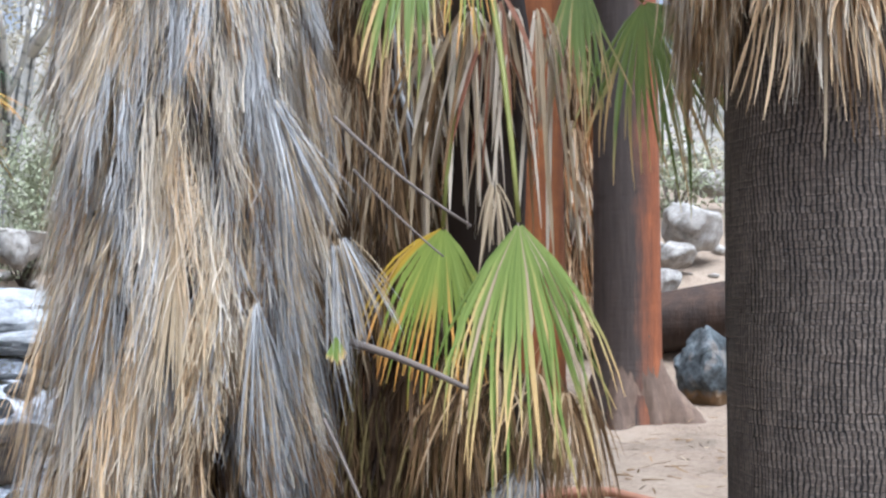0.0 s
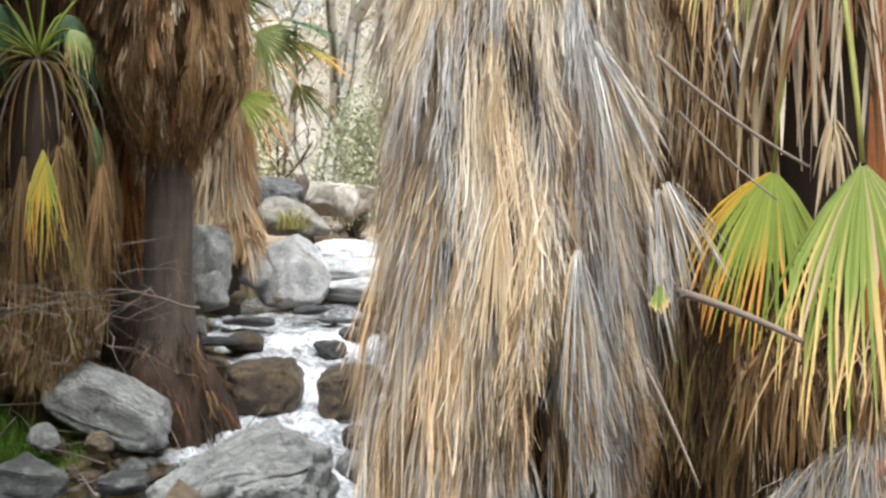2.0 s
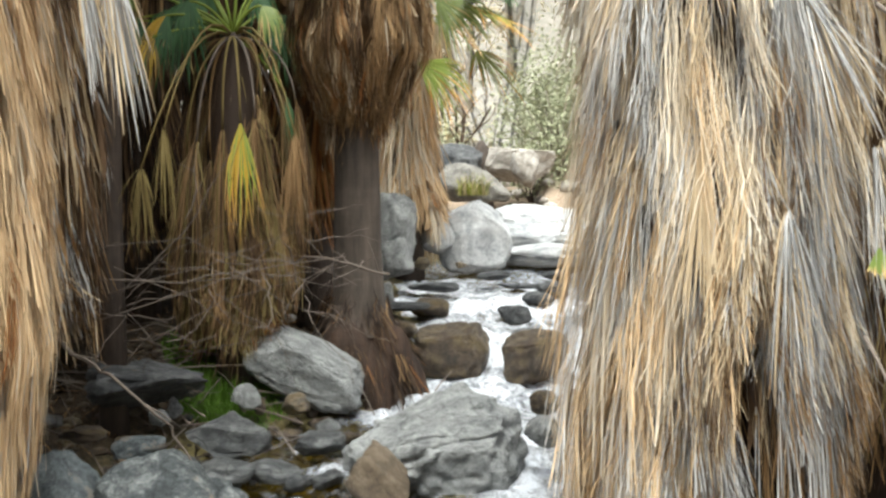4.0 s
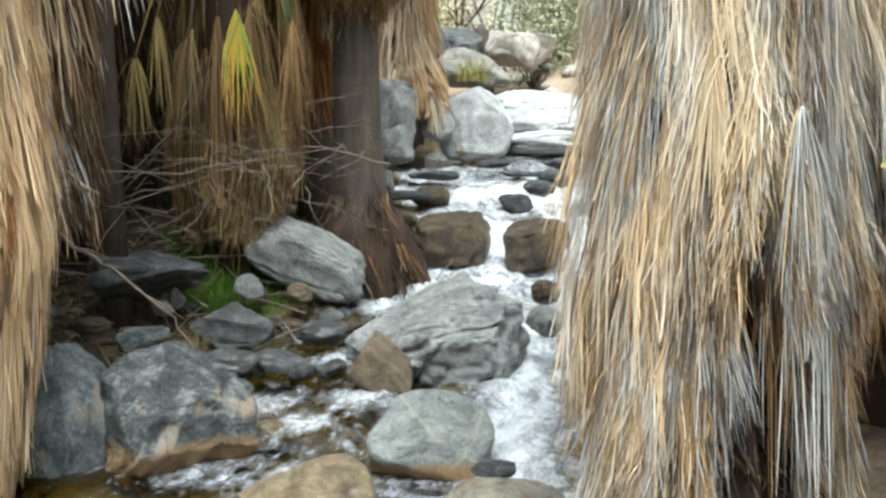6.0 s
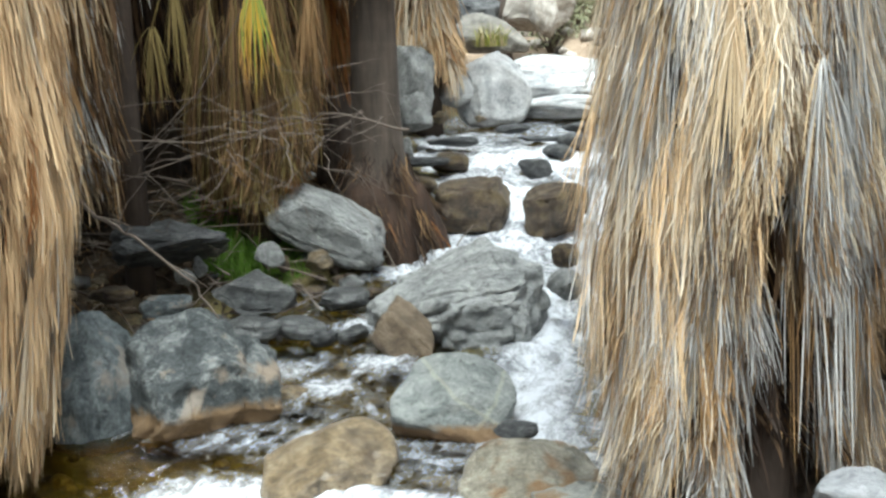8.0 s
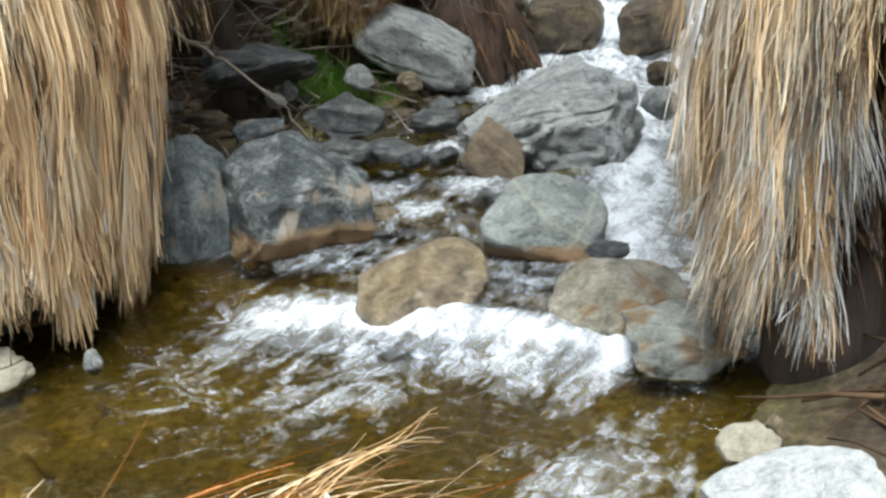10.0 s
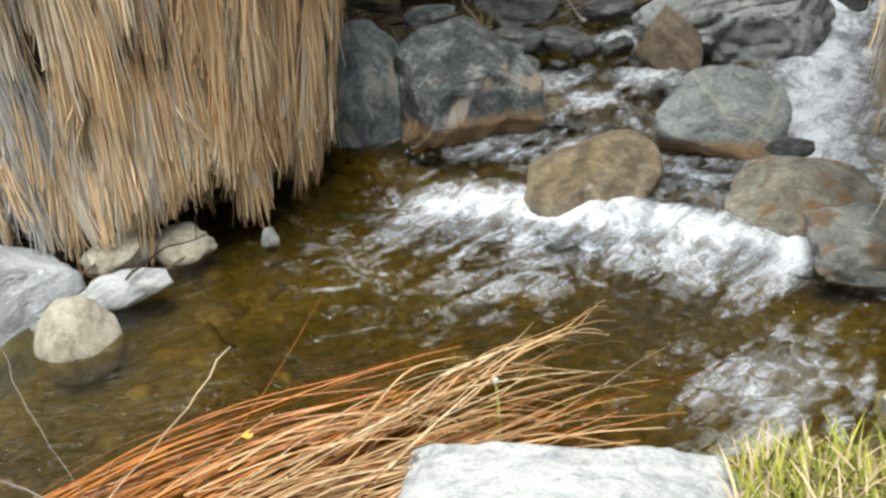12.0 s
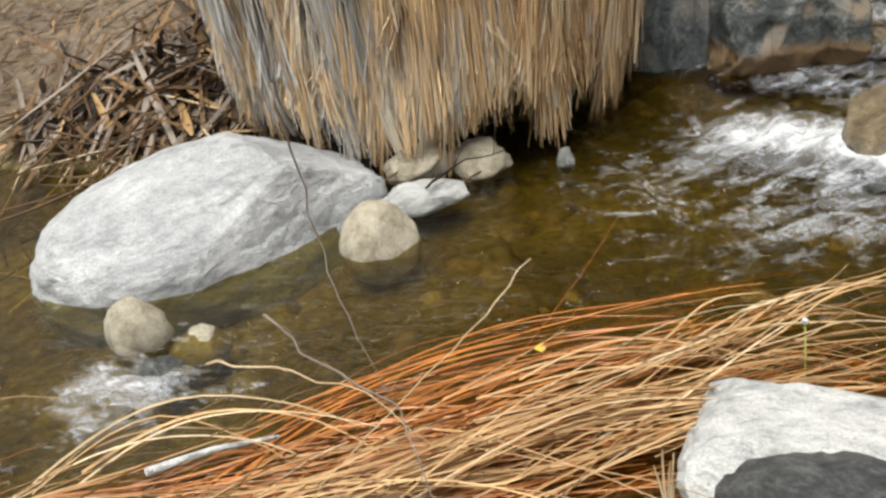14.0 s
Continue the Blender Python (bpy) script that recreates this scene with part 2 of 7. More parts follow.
def ground_material():
    m, nt, b = material("ground_sand_and_soil")
    at = nt.nodes.new("ShaderNodeAttribute")
    at.attribute_name = "cover"
    sp = nt.nodes.new("ShaderNodeSeparateXYZ")
    nt.links.new(at.outputs["Vector"], sp.inputs[0])
    n1 = noise_tex(nt, 1.3, 8, 0.65)
    n2 = noise_tex(nt, 22, 6, 0.7)
    n3 = noise_tex(nt, 140, 3, 0.6)
    sand = ramp(nt, maths(nt, 'ADD', maths(nt, 'MULTIPLY', n1, 0.5), maths(nt, 'MULTIPLY', n2, 0.5)), [(0.35, (0.15, 0.105, 0.07)), (0.5, (0.27, 0.20, 0.14)), (0.68, (0.38, 0.30, 0.22))])
    # litter tone is deepened to hold the shade of the grove
    litter = ramp(nt, n2, [(0.35, (0.018, 0.012, 0.007)), (0.52, (0.05, 0.034, 0.019)), (0.7, (0.12, 0.082, 0.048))])
    bed = ramp(nt, maths(nt, 'ADD', maths(nt, 'MULTIPLY', n1, 0.45), maths(nt, 'MULTIPLY', n2, 0.55)), [(0.36, (0.028, 0.028, 0.009)), (0.5, (0.115, 0.09, 0.028)), (0.64, (0.25, 0.215, 0.085))])
    col = mixc(nt, sp.outputs[0], sand, litter)
    col = mixc(nt, sp.outputs[1], col, bed)
    far = ramp(nt, noise_tex(nt, 0.45, 8, 0.7), [(0.36, (0.10, 0.095, 0.072)), (0.5, (0.185, 0.165, 0.135)), (0.64, (0.28, 0.25, 0.22))])
    col = mixc(nt, sp.outputs[2], col, far)
    nt.links.new(col, b.inputs["Base Color"])
    b.inputs["Roughness"].default_value = 0.9
    bump(nt, maths(nt, 'ADD', n2, maths(nt, 'MULTIPLY', n3, 0.4)), b, 0.7, 0.03)
    return m


GROUND = ground_material()


def water_material():
    """Clear brown water with a rippled gloss. Foam, partly painted sky sheen, lies in streaks along the current."""
    m, nt, b = material("stream_water")
    out = nt.nodes["Material Output"]
    tr = nt.nodes.new("ShaderNodeBsdfTransparent")
    tr.inputs[0].default_value = (0.62, 0.545, 0.23, 1)
    gl = nt.nodes.new("ShaderNodeBsdfGlossy")
    gl.inputs["Roughness"].default_value = 0.05
    fr = nt.nodes.new("ShaderNodeFresnel")
    fr.inputs[0].default_value = 1.45
    mix = nt.nodes.new("ShaderNodeMixShader")
    uv = nt.nodes.new("ShaderNodeUVMap")

    def along(scale, detail, rough, stretch, distort=0.0):
        mp = nt.nodes.new("ShaderNodeMapping")
        nt.links.new(uv.outputs[0], mp.inputs[0])
        mp.inputs["Scale"].default_value = (*stretch, 1)
        n = node(nt, "ShaderNodeTexNoise", Scale=scale, Detail=detail, Roughness=rough, Distortion=distort)
        nt.links.new(mp.outputs[0], n.inputs["Vector"])
        return n.outputs[0]

    n1 = along(4.0, 4, 0.6, (1.0, 1.6), 1.0)
    n2 = along(22.0, 4, 0.6, (1.0, 1.5), 0.8)
    bp = node(nt, "ShaderNodeBump", Strength=0.6, Distance=0.05)
    nt.links.new(maths(nt, 'ADD', n1, maths(nt, 'MULTIPLY', n2, 0.35)), bp.inputs["Height"])
    nt.links.new(bp.outputs[0], gl.inputs["Normal"])
    nt.links.new(bp.outputs[0], fr.inputs["Normal"])
    nt.links.new(fr.outputs[0], mix.inputs[0])
    nt.links.new(tr.outputs[0], mix.inputs[1])
    nt.links.new(gl.outputs[0], mix.inputs[2])
    at = nt.nodes.new("ShaderNodeAttribute")
    at.attribute_name = "foam_and_sheen"
    f1 = along(3.0, 7, 0.65, (1.0, 1.5), 1.5)
    f2 = along(14.0, 6, 0.68, (1.0, 1.25), 1.2)
    f3 = noise_tex(nt, 90.0, 3, 0.6)
    wild = maths(nt, 'ADD', maths(nt, 'MULTIPLY', maths(nt, 'SUBTRACT', f1, 0.5), 1.35), maths(nt, 'MULTIPLY', maths(nt, 'SUBTRACT', f2, 0.5), 1.0))
    wild = maths(nt, 'ADD', wild, maths(nt, 'MULTIPLY', maths(nt, 'SUBTRACT', f3, 0.5), 0.32))
    fac = ramp(nt, maths(nt, 'ADD', at.outputs["Fac"], wild), [(0.34, (0, 0, 0)), (0.60, (0.25, 0.25, 0.25)), (1.0, (0.84, 0.84, 0.84))])
    milk = ramp(nt, maths(nt, 'ADD', at.outputs["Fac"], maths(nt, 'MULTIPLY', maths(nt, 'SUBTRACT', f1, 0.5), 0.7)), [(0.42, (0, 0, 0)), (1.05, (0.50, 0.50, 0.50))])
    fac = maths(nt, 'MAXIMUM', fac, milk)
    dots = ramp(nt, noise_tex(nt, 60.0, 2, 0.5), [(0.69, (0, 0, 0)), (0.74, (0.55, 0.55, 0.55))])
    near = ramp(nt, f1, [(0.50, (0, 0, 0)), (0.62, (1, 1, 1))])
    fac = maths(nt, 'MAXIMUM', fac, maths(nt, 'MULTIPLY', dots, near))
    b.inputs["Base Color"].default_value = (0.76, 0.785, 0.84, 1)
    b.inputs["Roughness"].default_value = 0.35
    bump(nt, maths(nt, 'ADD', f2, maths(nt, 'MULTIPLY', f3, 0.4)), b, 0.5, 0.04)
    mix2 = nt.nodes.new("ShaderNodeMixShader")
    nt.links.new(fac, mix2.inputs[0])
    nt.links.new(mix.outputs[0], mix2.inputs[1])
    nt.links.new(b.outputs[0], mix2.inputs[2])
    nt.links.new(mix2.outputs[0], out.inputs[0])
    return m


WATER = water_material()


def bark_material(name, lo, hi, ring=50.0, crack=66.0, strength=0.9, lip=0.0):
    """Palm bark: uneven rings and upright cracks that run through one to three rings, over u (round) and v (height) in metres."""
    m, nt, b = material(name)
    uv = nt.nodes.new("ShaderNodeUVMap")
    wob = noise_tex(nt, 6.0, 5, 0.7)
    sway = noise_tex(nt, 9.0, 3, 0.6, stretch=(0.12, 0.12, 1.0))
    sp = nt.nodes.new("ShaderNodeSeparateXYZ")
    nt.links.new(uv.outputs[0], sp.inputs[0])
    v = maths(nt, 'ADD', sp.outputs[1], maths(nt, 'ADD', maths(nt, 'MULTIPLY', wob, 0.03), maths(nt, 'MULTIPLY', sway, 0.06)))
    u = maths(nt, 'ADD', sp.outputs[0], maths(nt, 'MULTIPLY', wob, 0.04))
    rv = maths(nt, 'FRACT', maths(nt, 'MULTIPLY', v, ring))
    fr = maths(nt, 'ABSOLUTE', maths(nt, 'SUBTRACT', rv, 0.5))
    row = maths(nt, 'FLOOR', maths(nt, 'MULTIPLY', v, ring * 0.5))
    cu = maths(nt, 'ADD', maths(nt, 'MULTIPLY', u, crack), maths(nt, 'MULTIPLY', maths(nt, 'SINE', maths(nt, 'MULTIPLY', row, 12.99)), 0.6))
    fc = maths(nt, 'ABSOLUTE', maths(nt, 'SUBTRACT', maths(nt, 'FRACT', cu), 0.5))
    # some cracks are wide and some nearly closed
    gape = maths(nt, 'MULTIPLY', noise_tex(nt, 22, 3, 0.6, stretch=(1, 1, 0.3)), 0.34)
    g2 = ramp(nt, maths(nt, 'ADD', fc, gape), [(0.43, (1, 1, 1)), (0.58, (0, 0, 0))])
    g1 = ramp(nt, maths(nt, 'ADD', fr, maths(nt, 'MULTIPLY', maths(nt, 'SUBTRACT', wob, 0.5), 0.5)), [(0.40, (1, 1, 1)), (0.52, (0.35, 0.35, 0.35))])
    n2 = noise_tex(nt, 45, 4, 0.7)
    n1 = noise_tex(nt, 2.5, 5, 0.6)
    keep = maths(nt, 'MULTIPLY', g1, g2)
    keep = maths(nt, 'MULTIPLY', keep, maths(nt, 'ADD', maths(nt, 'MULTIPLY', n2, 0.9), 0.45), True)
    cell = nt.nodes.new("ShaderNodeCombineXYZ")
    nt.links.new(maths(nt, 'FLOOR', cu), cell.inputs[0])
    nt.links.new(row, cell.inputs[1])
    tone = nt.nodes.new("ShaderNodeTexWhiteNoise")
    nt.links.new(cell.outputs[0], tone.inputs["Vector"])
    col = mixc(nt, maths(nt, 'ADD', maths(nt, 'MULTIPLY', n1, 0.35), maths(nt, 'ADD', maths(nt, 'MULTIPLY', n2, 0.35), maths(nt, 'MULTIPLY', tone.outputs["Value"], 0.3))), lo, hi)
    # lip: thin painted highlights along the ring edges
    if lip:
        edge = ramp(nt, rv, [(0.04, (0, 0, 0)), (0.10, (lip, lip, lip)), (0.26, (0, 0, 0))])
        col = mixc(nt, edge, col, tuple(1.5 * c for c in hi))
    col = mixc(nt, keep, tuple(0.16 * c for c in lo), col)
    nt.links.new(col, b.inputs["Base Color"])
    b.inputs["Roughness"].default_value = 0.85
    bump(nt, keep, b, strength, 0.02)
    return m


BARK_GREY = bark_material("bark_grey_ringed", (0.06, 0.043, 0.032), (0.30, 0.235, 0.185), strength=1.0, lip=0.6)


def fibre_material(name, lo, hi, charred=None, strength=0.6, fine=22.0):
    """Smooth trunk or root with upright fibres, stains and faint rings."""
    m, nt, b = material(name)
    n1 = noise_tex(nt, 2.2, 5, 0.6)
    n2 = noise_tex(nt, fine, 5, 0.7, stretch=(1, 1, 0.10))
    n3 = noise_tex(nt, 9.0, 4, 0.6, stretch=(0.3, 0.3, 1.6))
    f = maths(nt, 'ADD', maths(nt, 'MULTIPLY', n2, 0.6), maths(nt, 'MULTIPLY', n1, 0.4))
    col = ramp(nt, f, [(0.36, lo), (0.64, hi)])
    col = mixc(nt, maths(nt, 'MULTIPLY', n3, 0.5), col, tuple(0.5 * c for c in lo))
    if charred:
        tc = nt.nodes.new("ShaderNodeTexCoord")
        s2 = nt.nodes.new("ShaderNodeSeparateXYZ")
        nt.links.new(tc.outputs["Object"], s2.inputs[0])
        side = maths(nt, 'ADD', maths(nt, 'MULTIPLY', s2.outputs[0], 2.6), maths(nt, 'MULTIPLY', n1, 0.5))
        burnt = mixc(nt, n2, tuple(0.35 * c for c in charred), tuple(1.7 * c for c in charred))
        side = maths(nt, 'ADD', side, maths(nt, 'MULTIPLY', maths(nt, 'SUBTRACT', n2, 0.5), 0.5))
        col = mixc(nt, ramp(nt, side, [(0.25, (1, 1, 1)), (0.72, (0, 0, 0))]), col, burnt)
    nt.links.new(col, b.inputs["Base Color"])
    b.inputs["Roughness"].default_value = 0.85
    bump(nt, maths(nt, 'ADD', n2, maths(nt, 'MULTIPLY', n3, 0.5)), b, strength, 0.02)
    return m


BARK_RED = fibre_material("bark_red_fibre", (0.16, 0.045, 0.011), (0.36, 0.125, 0.028))
BARK_BURNT = fibre_material("bark_red_and_charred", (0.17, 0.048, 0.014), (0.36, 0.115, 0.038), charred=(0.058, 0.042, 0.034))
BARK_DARK = fibre_material("bark_dark", (0.03, 0.021, 0.016), (0.10, 0.072, 0.055), fine=14.0, strength=0.4)
BARK_SMOOTH = fibre_material("bark_dark_smooth", (0.034, 0.026, 0.020), (0.145, 0.112, 0.088), fine=12.0, strength=0.35)
BARK_EDGE = fibre_material("bark_edge_brown", (0.05, 0.036, 0.028), (0.17, 0.125, 0.095), fine=14.0)
ROOTS = fibre_material("root_mass_brown", (0.014, 0.008, 0.0045), (0.075, 0.038, 0.02), strength=1.0, fine=9.0)
WOOD_PALE = bark_material("sycamore_white", (0.56, 0.53, 0.48), (0.80, 0.77, 0.72), ring=2, crack=3, strength=0.2)
WOOD_ROOT = fibre_material("root_wood_grey_brown", (0.07, 0.042, 0.028), (0.24, 0.16, 0.11), fine=12.0)
WOOD_LOG = bark_material("log_brown", (0.07, 0.042, 0.025), (0.18, 0.108, 0.065), ring=3, crack=30, strength=0.6)

# ---- building helpers ----
rng = np.random.default_rng(7)


def part(name, data, mats, parent=None, label=""):
    """Links a bmesh or a mesh as one object, under a thing where parent is given."""
    if isinstance(data, bmesh.types.BMesh):
        me = bpy.data.meshes.new(name)
        data.to_mesh(me)
        data.free()
        me.shade_smooth()
    else:
        me = data
    if not me.materials:
        for m in (mats if isinstance(mats, (list, tuple)) else [mats]):
            me.materials.append(m)
    ob = new(name, me)
    if parent:
        ob.parent = parent
    if label:
        ob["label"] = label
    return ob


def thing(name, label, category, x=0.0, y=0.0, z=0.0, group="", kind=""):
    ob = new(name)
    ob.location = (x, y, z)
    ob.empty_display_size = 0.1
    return tagged(ob, label, category, group, kind)


class Strips:
    """Gathers folded strips (leaf segments, straws, blades) and makes one mesh of them."""

    def __init__(self):
        self.v, self.q, self.m, self.uv, self.n = [], [], [], [], 0

    def add(self, path, width, side, mat, fold=0.25, flat=False):
        """path (N, K, 3); width (N, K); side (N, K, 3); mat (N,)."""
        path, side = np.asarray(path, float), np.asarray(side, float)
        n, k, _ = path.shape
        width = np.broadcast_to(width, (n, k))[..., None]
        if flat:
            self.v.append(np.stack([path - side * width / 2, path + side * width / 2], 2).reshape(-1, 3))
            base = self.n + np.arange(n)[:, None] * (k * 2) + np.arange(k - 1)[None, :] * 2
            self.q.append(np.stack([base, base + 1, base + 3, base + 2], -1).reshape(-1, 4))
            self.m.append(np.repeat(np.broadcast_to(mat, (n,)), k - 1))
            vv = np.broadcast_to((np.arange(k) / (k - 1))[None, :, None], (n, k, 2))
            uu = np.broadcast_to(np.array([0, 1.0])[None, None, :], (n, k, 2))
            self.uv.append(np.stack([uu, vv], -1).reshape(-1, 2))
            self.n += n * k * 2
            return
        along = np.gradient(path, axis=1)
        up = np.cross(side, along)
        up /= np.linalg.norm(up, axis=2, keepdims=True) + 1e-9
        rows = np.stack([path - side * width / 2, path + up * width * fold, path + side * width / 2], 2)
        self.v.append(rows.reshape(-1, 3))
        base = self.n + np.arange(n)[:, None, None] * (k * 3) + np.arange(k - 1)[None, :, None] * 3 + np.arange(2)[None, None, :]
        quads = np.stack([base, base + 1, base + 4, base + 3], -1)
        self.q.append(quads.reshape(-1, 4))
        self.m.append(np.repeat(np.broadcast_to(mat, (n,)), (k - 1) * 2))
        vv = np.broadcast_to((np.arange(k) / (k - 1))[None, :, None], (n, k, 3))
        uu = np.broadcast_to(np.array([0, 0.5, 1.0])[None, None, :], (n, k, 3))
        self.uv.append(np.stack([uu, vv], -1).reshape(-1, 2))
        self.n += n * k * 3

    def mesh(self, name, mats):
        v, q, m, uv = (np.concatenate(a) for a in (self.v, self.q, self.m, self.uv))
        me = bpy.data.meshes.new(name)
        me.vertices.add(len(v))
        me.vertices.foreach_set("co", v.astype(np.float32).ravel())
        me.loops.add(len(q) * 4)
        me.loops.foreach_set("vertex_index", q.astype(np.int32).ravel())
        me.polygons.add(len(q))
        me.polygons.foreach_set("loop_start", (np.arange(len(q)) * 4).astype(np.int32))
        me.polygons.foreach_set("material_index", m.astype(np.int32))
        layer = me.uv_layers.new(name="UVMap")
        layer.data.foreach_set("uv", uv[q.ravel()].astype(np.float32).ravel())
        me.update()
        for mm in mats:
            me.materials.append(mm)
        return me


def lathe(profile, sides=28, wobble=0.0, seed=0, lean=(0, 0)):
    """A round body from (z, radius) rows, with u and v in metres."""
    bm = bmesh.new()
    uvl = bm.loops.layers.uv.new("UVMap")
    rings = []
    z0, z1 = profile[0][0], profile[-1][0]
    for z, r in profile:
        f = (z - z0) / (z1 - z0)
        ring = []
        for i in range(sides):
            a = 2 * math.pi * i / sides
            k = 1 + wobble * noise.noise((math.cos(a) * 1.5 + seed, math.sin(a) * 1.5, z * 2.0))
            ring.append(bm.verts.new((math.cos(a) * r * k + lean[0] * f, math.sin(a) * r * k + lean[1] * f, z)))
        rings.append(ring)
    for j in range(len(rings) - 1):
        for i in range(sides):
            n = (i + 1) % sides
            face = bm.faces.new((rings[j][i], rings[j][n], rings[j + 1][n], rings[j + 1][i]))
            r = profile[j][1]
            us = [i, i + 1, i + 1, i]
            vs = [profile[j][0], profile[j][0], profile[j + 1][0], profile[j + 1][0]]
            for lp, u, v in zip(face.loops, us, vs):
                lp[uvl].uv = (2 * math.pi * max(r, 0.05) * u / sides, v)
    bm.faces.new(rings[-1])
    bm.faces.new(list(reversed(rings[0])))
    return bm


def tube(bm, pts, r0, r1, sides=6):
    """A tapered bent rod through pts."""
    pts = [Vector(p) for p in pts]
    uvl = bm.loops.layers.uv.verify()
    rings = []
    for i, p in enumerate(pts):
        d = (pts[min(i + 1, len(pts) - 1)] - pts[max(i - 1, 0)]).normalized()
        a = d.cross(Vector((0.31, 0.21, 0.93))).normalized()
        b = d.cross(a)
        r = r0 + (r1 - r0) * i / (len(pts) - 1)
        rings.append([bm.verts.new(p + (a * math.cos(t) + b * math.sin(t)) * r) for t in (2 * math.pi * k / sides for k in range(sides))])
    h = 0.0
    for j in range(len(rings) - 1):
        step = (pts[j + 1] - pts[j]).length
        for i in range(sides):
            n = (i + 1) % sides
            f = bm.faces.new((rings[j][i], rings[j][n], rings[j + 1][n], rings[j + 1][i]))
            for lp, u, v in zip(f.loops, (i, i + 1, i + 1, i), (h, h, h + step, h + step)):
                lp[uvl].uv = (u * r0, v)
        h += step
    bm.faces.new(rings[-1])
    bm.faces.new(list(reversed(rings[0])))
    return bm


def smooth(a, b, x):
    t = np.clip((x - a) / (b - a), 0, 1)
    return t * t * (3 - 2 * t)


# ---- the stream's line: x, y, level, half width, from below to above ----
LINE = np.array([
    (-9.0, -3.2, -0.12, 1.2), (-6.3, -1.3, -0.06, 1.15), (-4.4, 0.2, -0.02, 1.1), (-2.9, 1.3, 0.0, 1.15), (-2.3, 2.3, 0.01, 1.25),
    (-2.25, 3.05, 0.02, 1.2), (-2.25, 3.4, 0.12, 1.2), (-2.45, 4.5, 0.17, 1.15), (-2.75, 5.5, 0.24, 1.0), (-3.1, 6.6, 0.36, 0.85),
    (-3.4, 7.4, 0.45, 0.75), (-3.55, 7.9, 0.56, 0.7), (-3.62, 8.15, 0.82, 0.7), (-3.9, 8.7, 0.90, 0.8), (-4.0, 8.95, 1.0, 0.85),
    (-4.4, 9.9, 1.10, 1.0), (-4.75, 10.8, 1.2, 1.1), (-4.9, 11.6, 1.24, 1.1), (-5.2, 12.6, 1.3, 0.5)])


def dense(line, n):
    t = np.concatenate([[0], np.cumsum(np.linalg.norm(np.diff(line[:, :2], axis=0), axis=1))])
    s = np.linspace(0, t[-1], n)
    out = np.stack([np.interp(s, t, line[:, k]) for k in range(4)], 1)
    ker = np.ones(9) / 9
    for k in (0, 1, 3):
        pad = np.pad(out[:, k], 4, mode='edge')
        out[:, k] = np.convolve(pad, ker, mode='valid')
    return out


STREAM = dense(LINE, 420)


def near_stream(x, y):
    x, y = np.atleast_1d(np.asarray(x, float)).ravel(), np.atleast_1d(np.asarray(y, float)).ravel()
    d, w, hw, side = (np.empty(len(x)) for _ in range(4))
    for i in range(0, len(x), 20000):
        dx, dy = x[i:i + 20000, None] - STREAM[None, :, 0], y[i:i + 20000, None] - STREAM[None, :, 1]
        k = np.argmin(dx * dx + dy * dy, axis=1)
        r = np.arange(len(k))
        d[i:i + 20000] = np.hypot(dx[r, k], dy[r, k])
        w[i:i + 20000], hw[i:i + 20000] = STREAM[k, 2], STREAM[k, 3]
        k2 = np.minimum(k + 1, len(STREAM) - 1)
        k1 = np.maximum(k2 - 2, 0)
        tx, ty = STREAM[k2, 0] - STREAM[k1, 0], STREAM[k2, 1] - STREAM[k1, 1]
        side[i:i + 20000] = np.sign(tx * dy[r, k] - ty * dx[r, k])
    # shallows spread under the palms on the far side
    hw = hw + np.where(side > 0, 0.55 * smooth(1.7, 2.4, y) * smooth(6.6, 5.4, y) + 0.45 * np.exp(-((y - 4.7) / 0.8) ** 2), 0)
    return d, w, hw, side


LATTICE = np.random.default_rng(2).uniform(-1, 1, (128, 128))


def lumps(x, y, scale, seed=0.0):
    """Cheap rolling unevenness."""
    total = 0.0
    for k, amp in ((0.9, 1.0), (2.1, 0.5), (4.7, 0.25)):
        u, v = (0.8 * x + 0.6 * y) * scale * k + 17.3 * seed + k, (0.8 * y - 0.6 * x) * scale * k + 7.9 * seed
        iu, iv = np.floor(u).astype(int), np.floor(v).astype(int)
        fu, fv = u - iu, v - iv
        fu, fv = fu * fu * (3 - 2 * fu), fv * fv * (3 - 2 * fv)
        c = [LATTICE[(iu + a) % 128, (iv + b) % 128] for a in (0, 1) for b in (0, 1)]
        total = total + amp * ((c[0] * (1 - fv) + c[1] * fv) * (1 - fu) + (c[2] * (1 - fv) + c[3] * fv) * fu)
    return total / 1.2


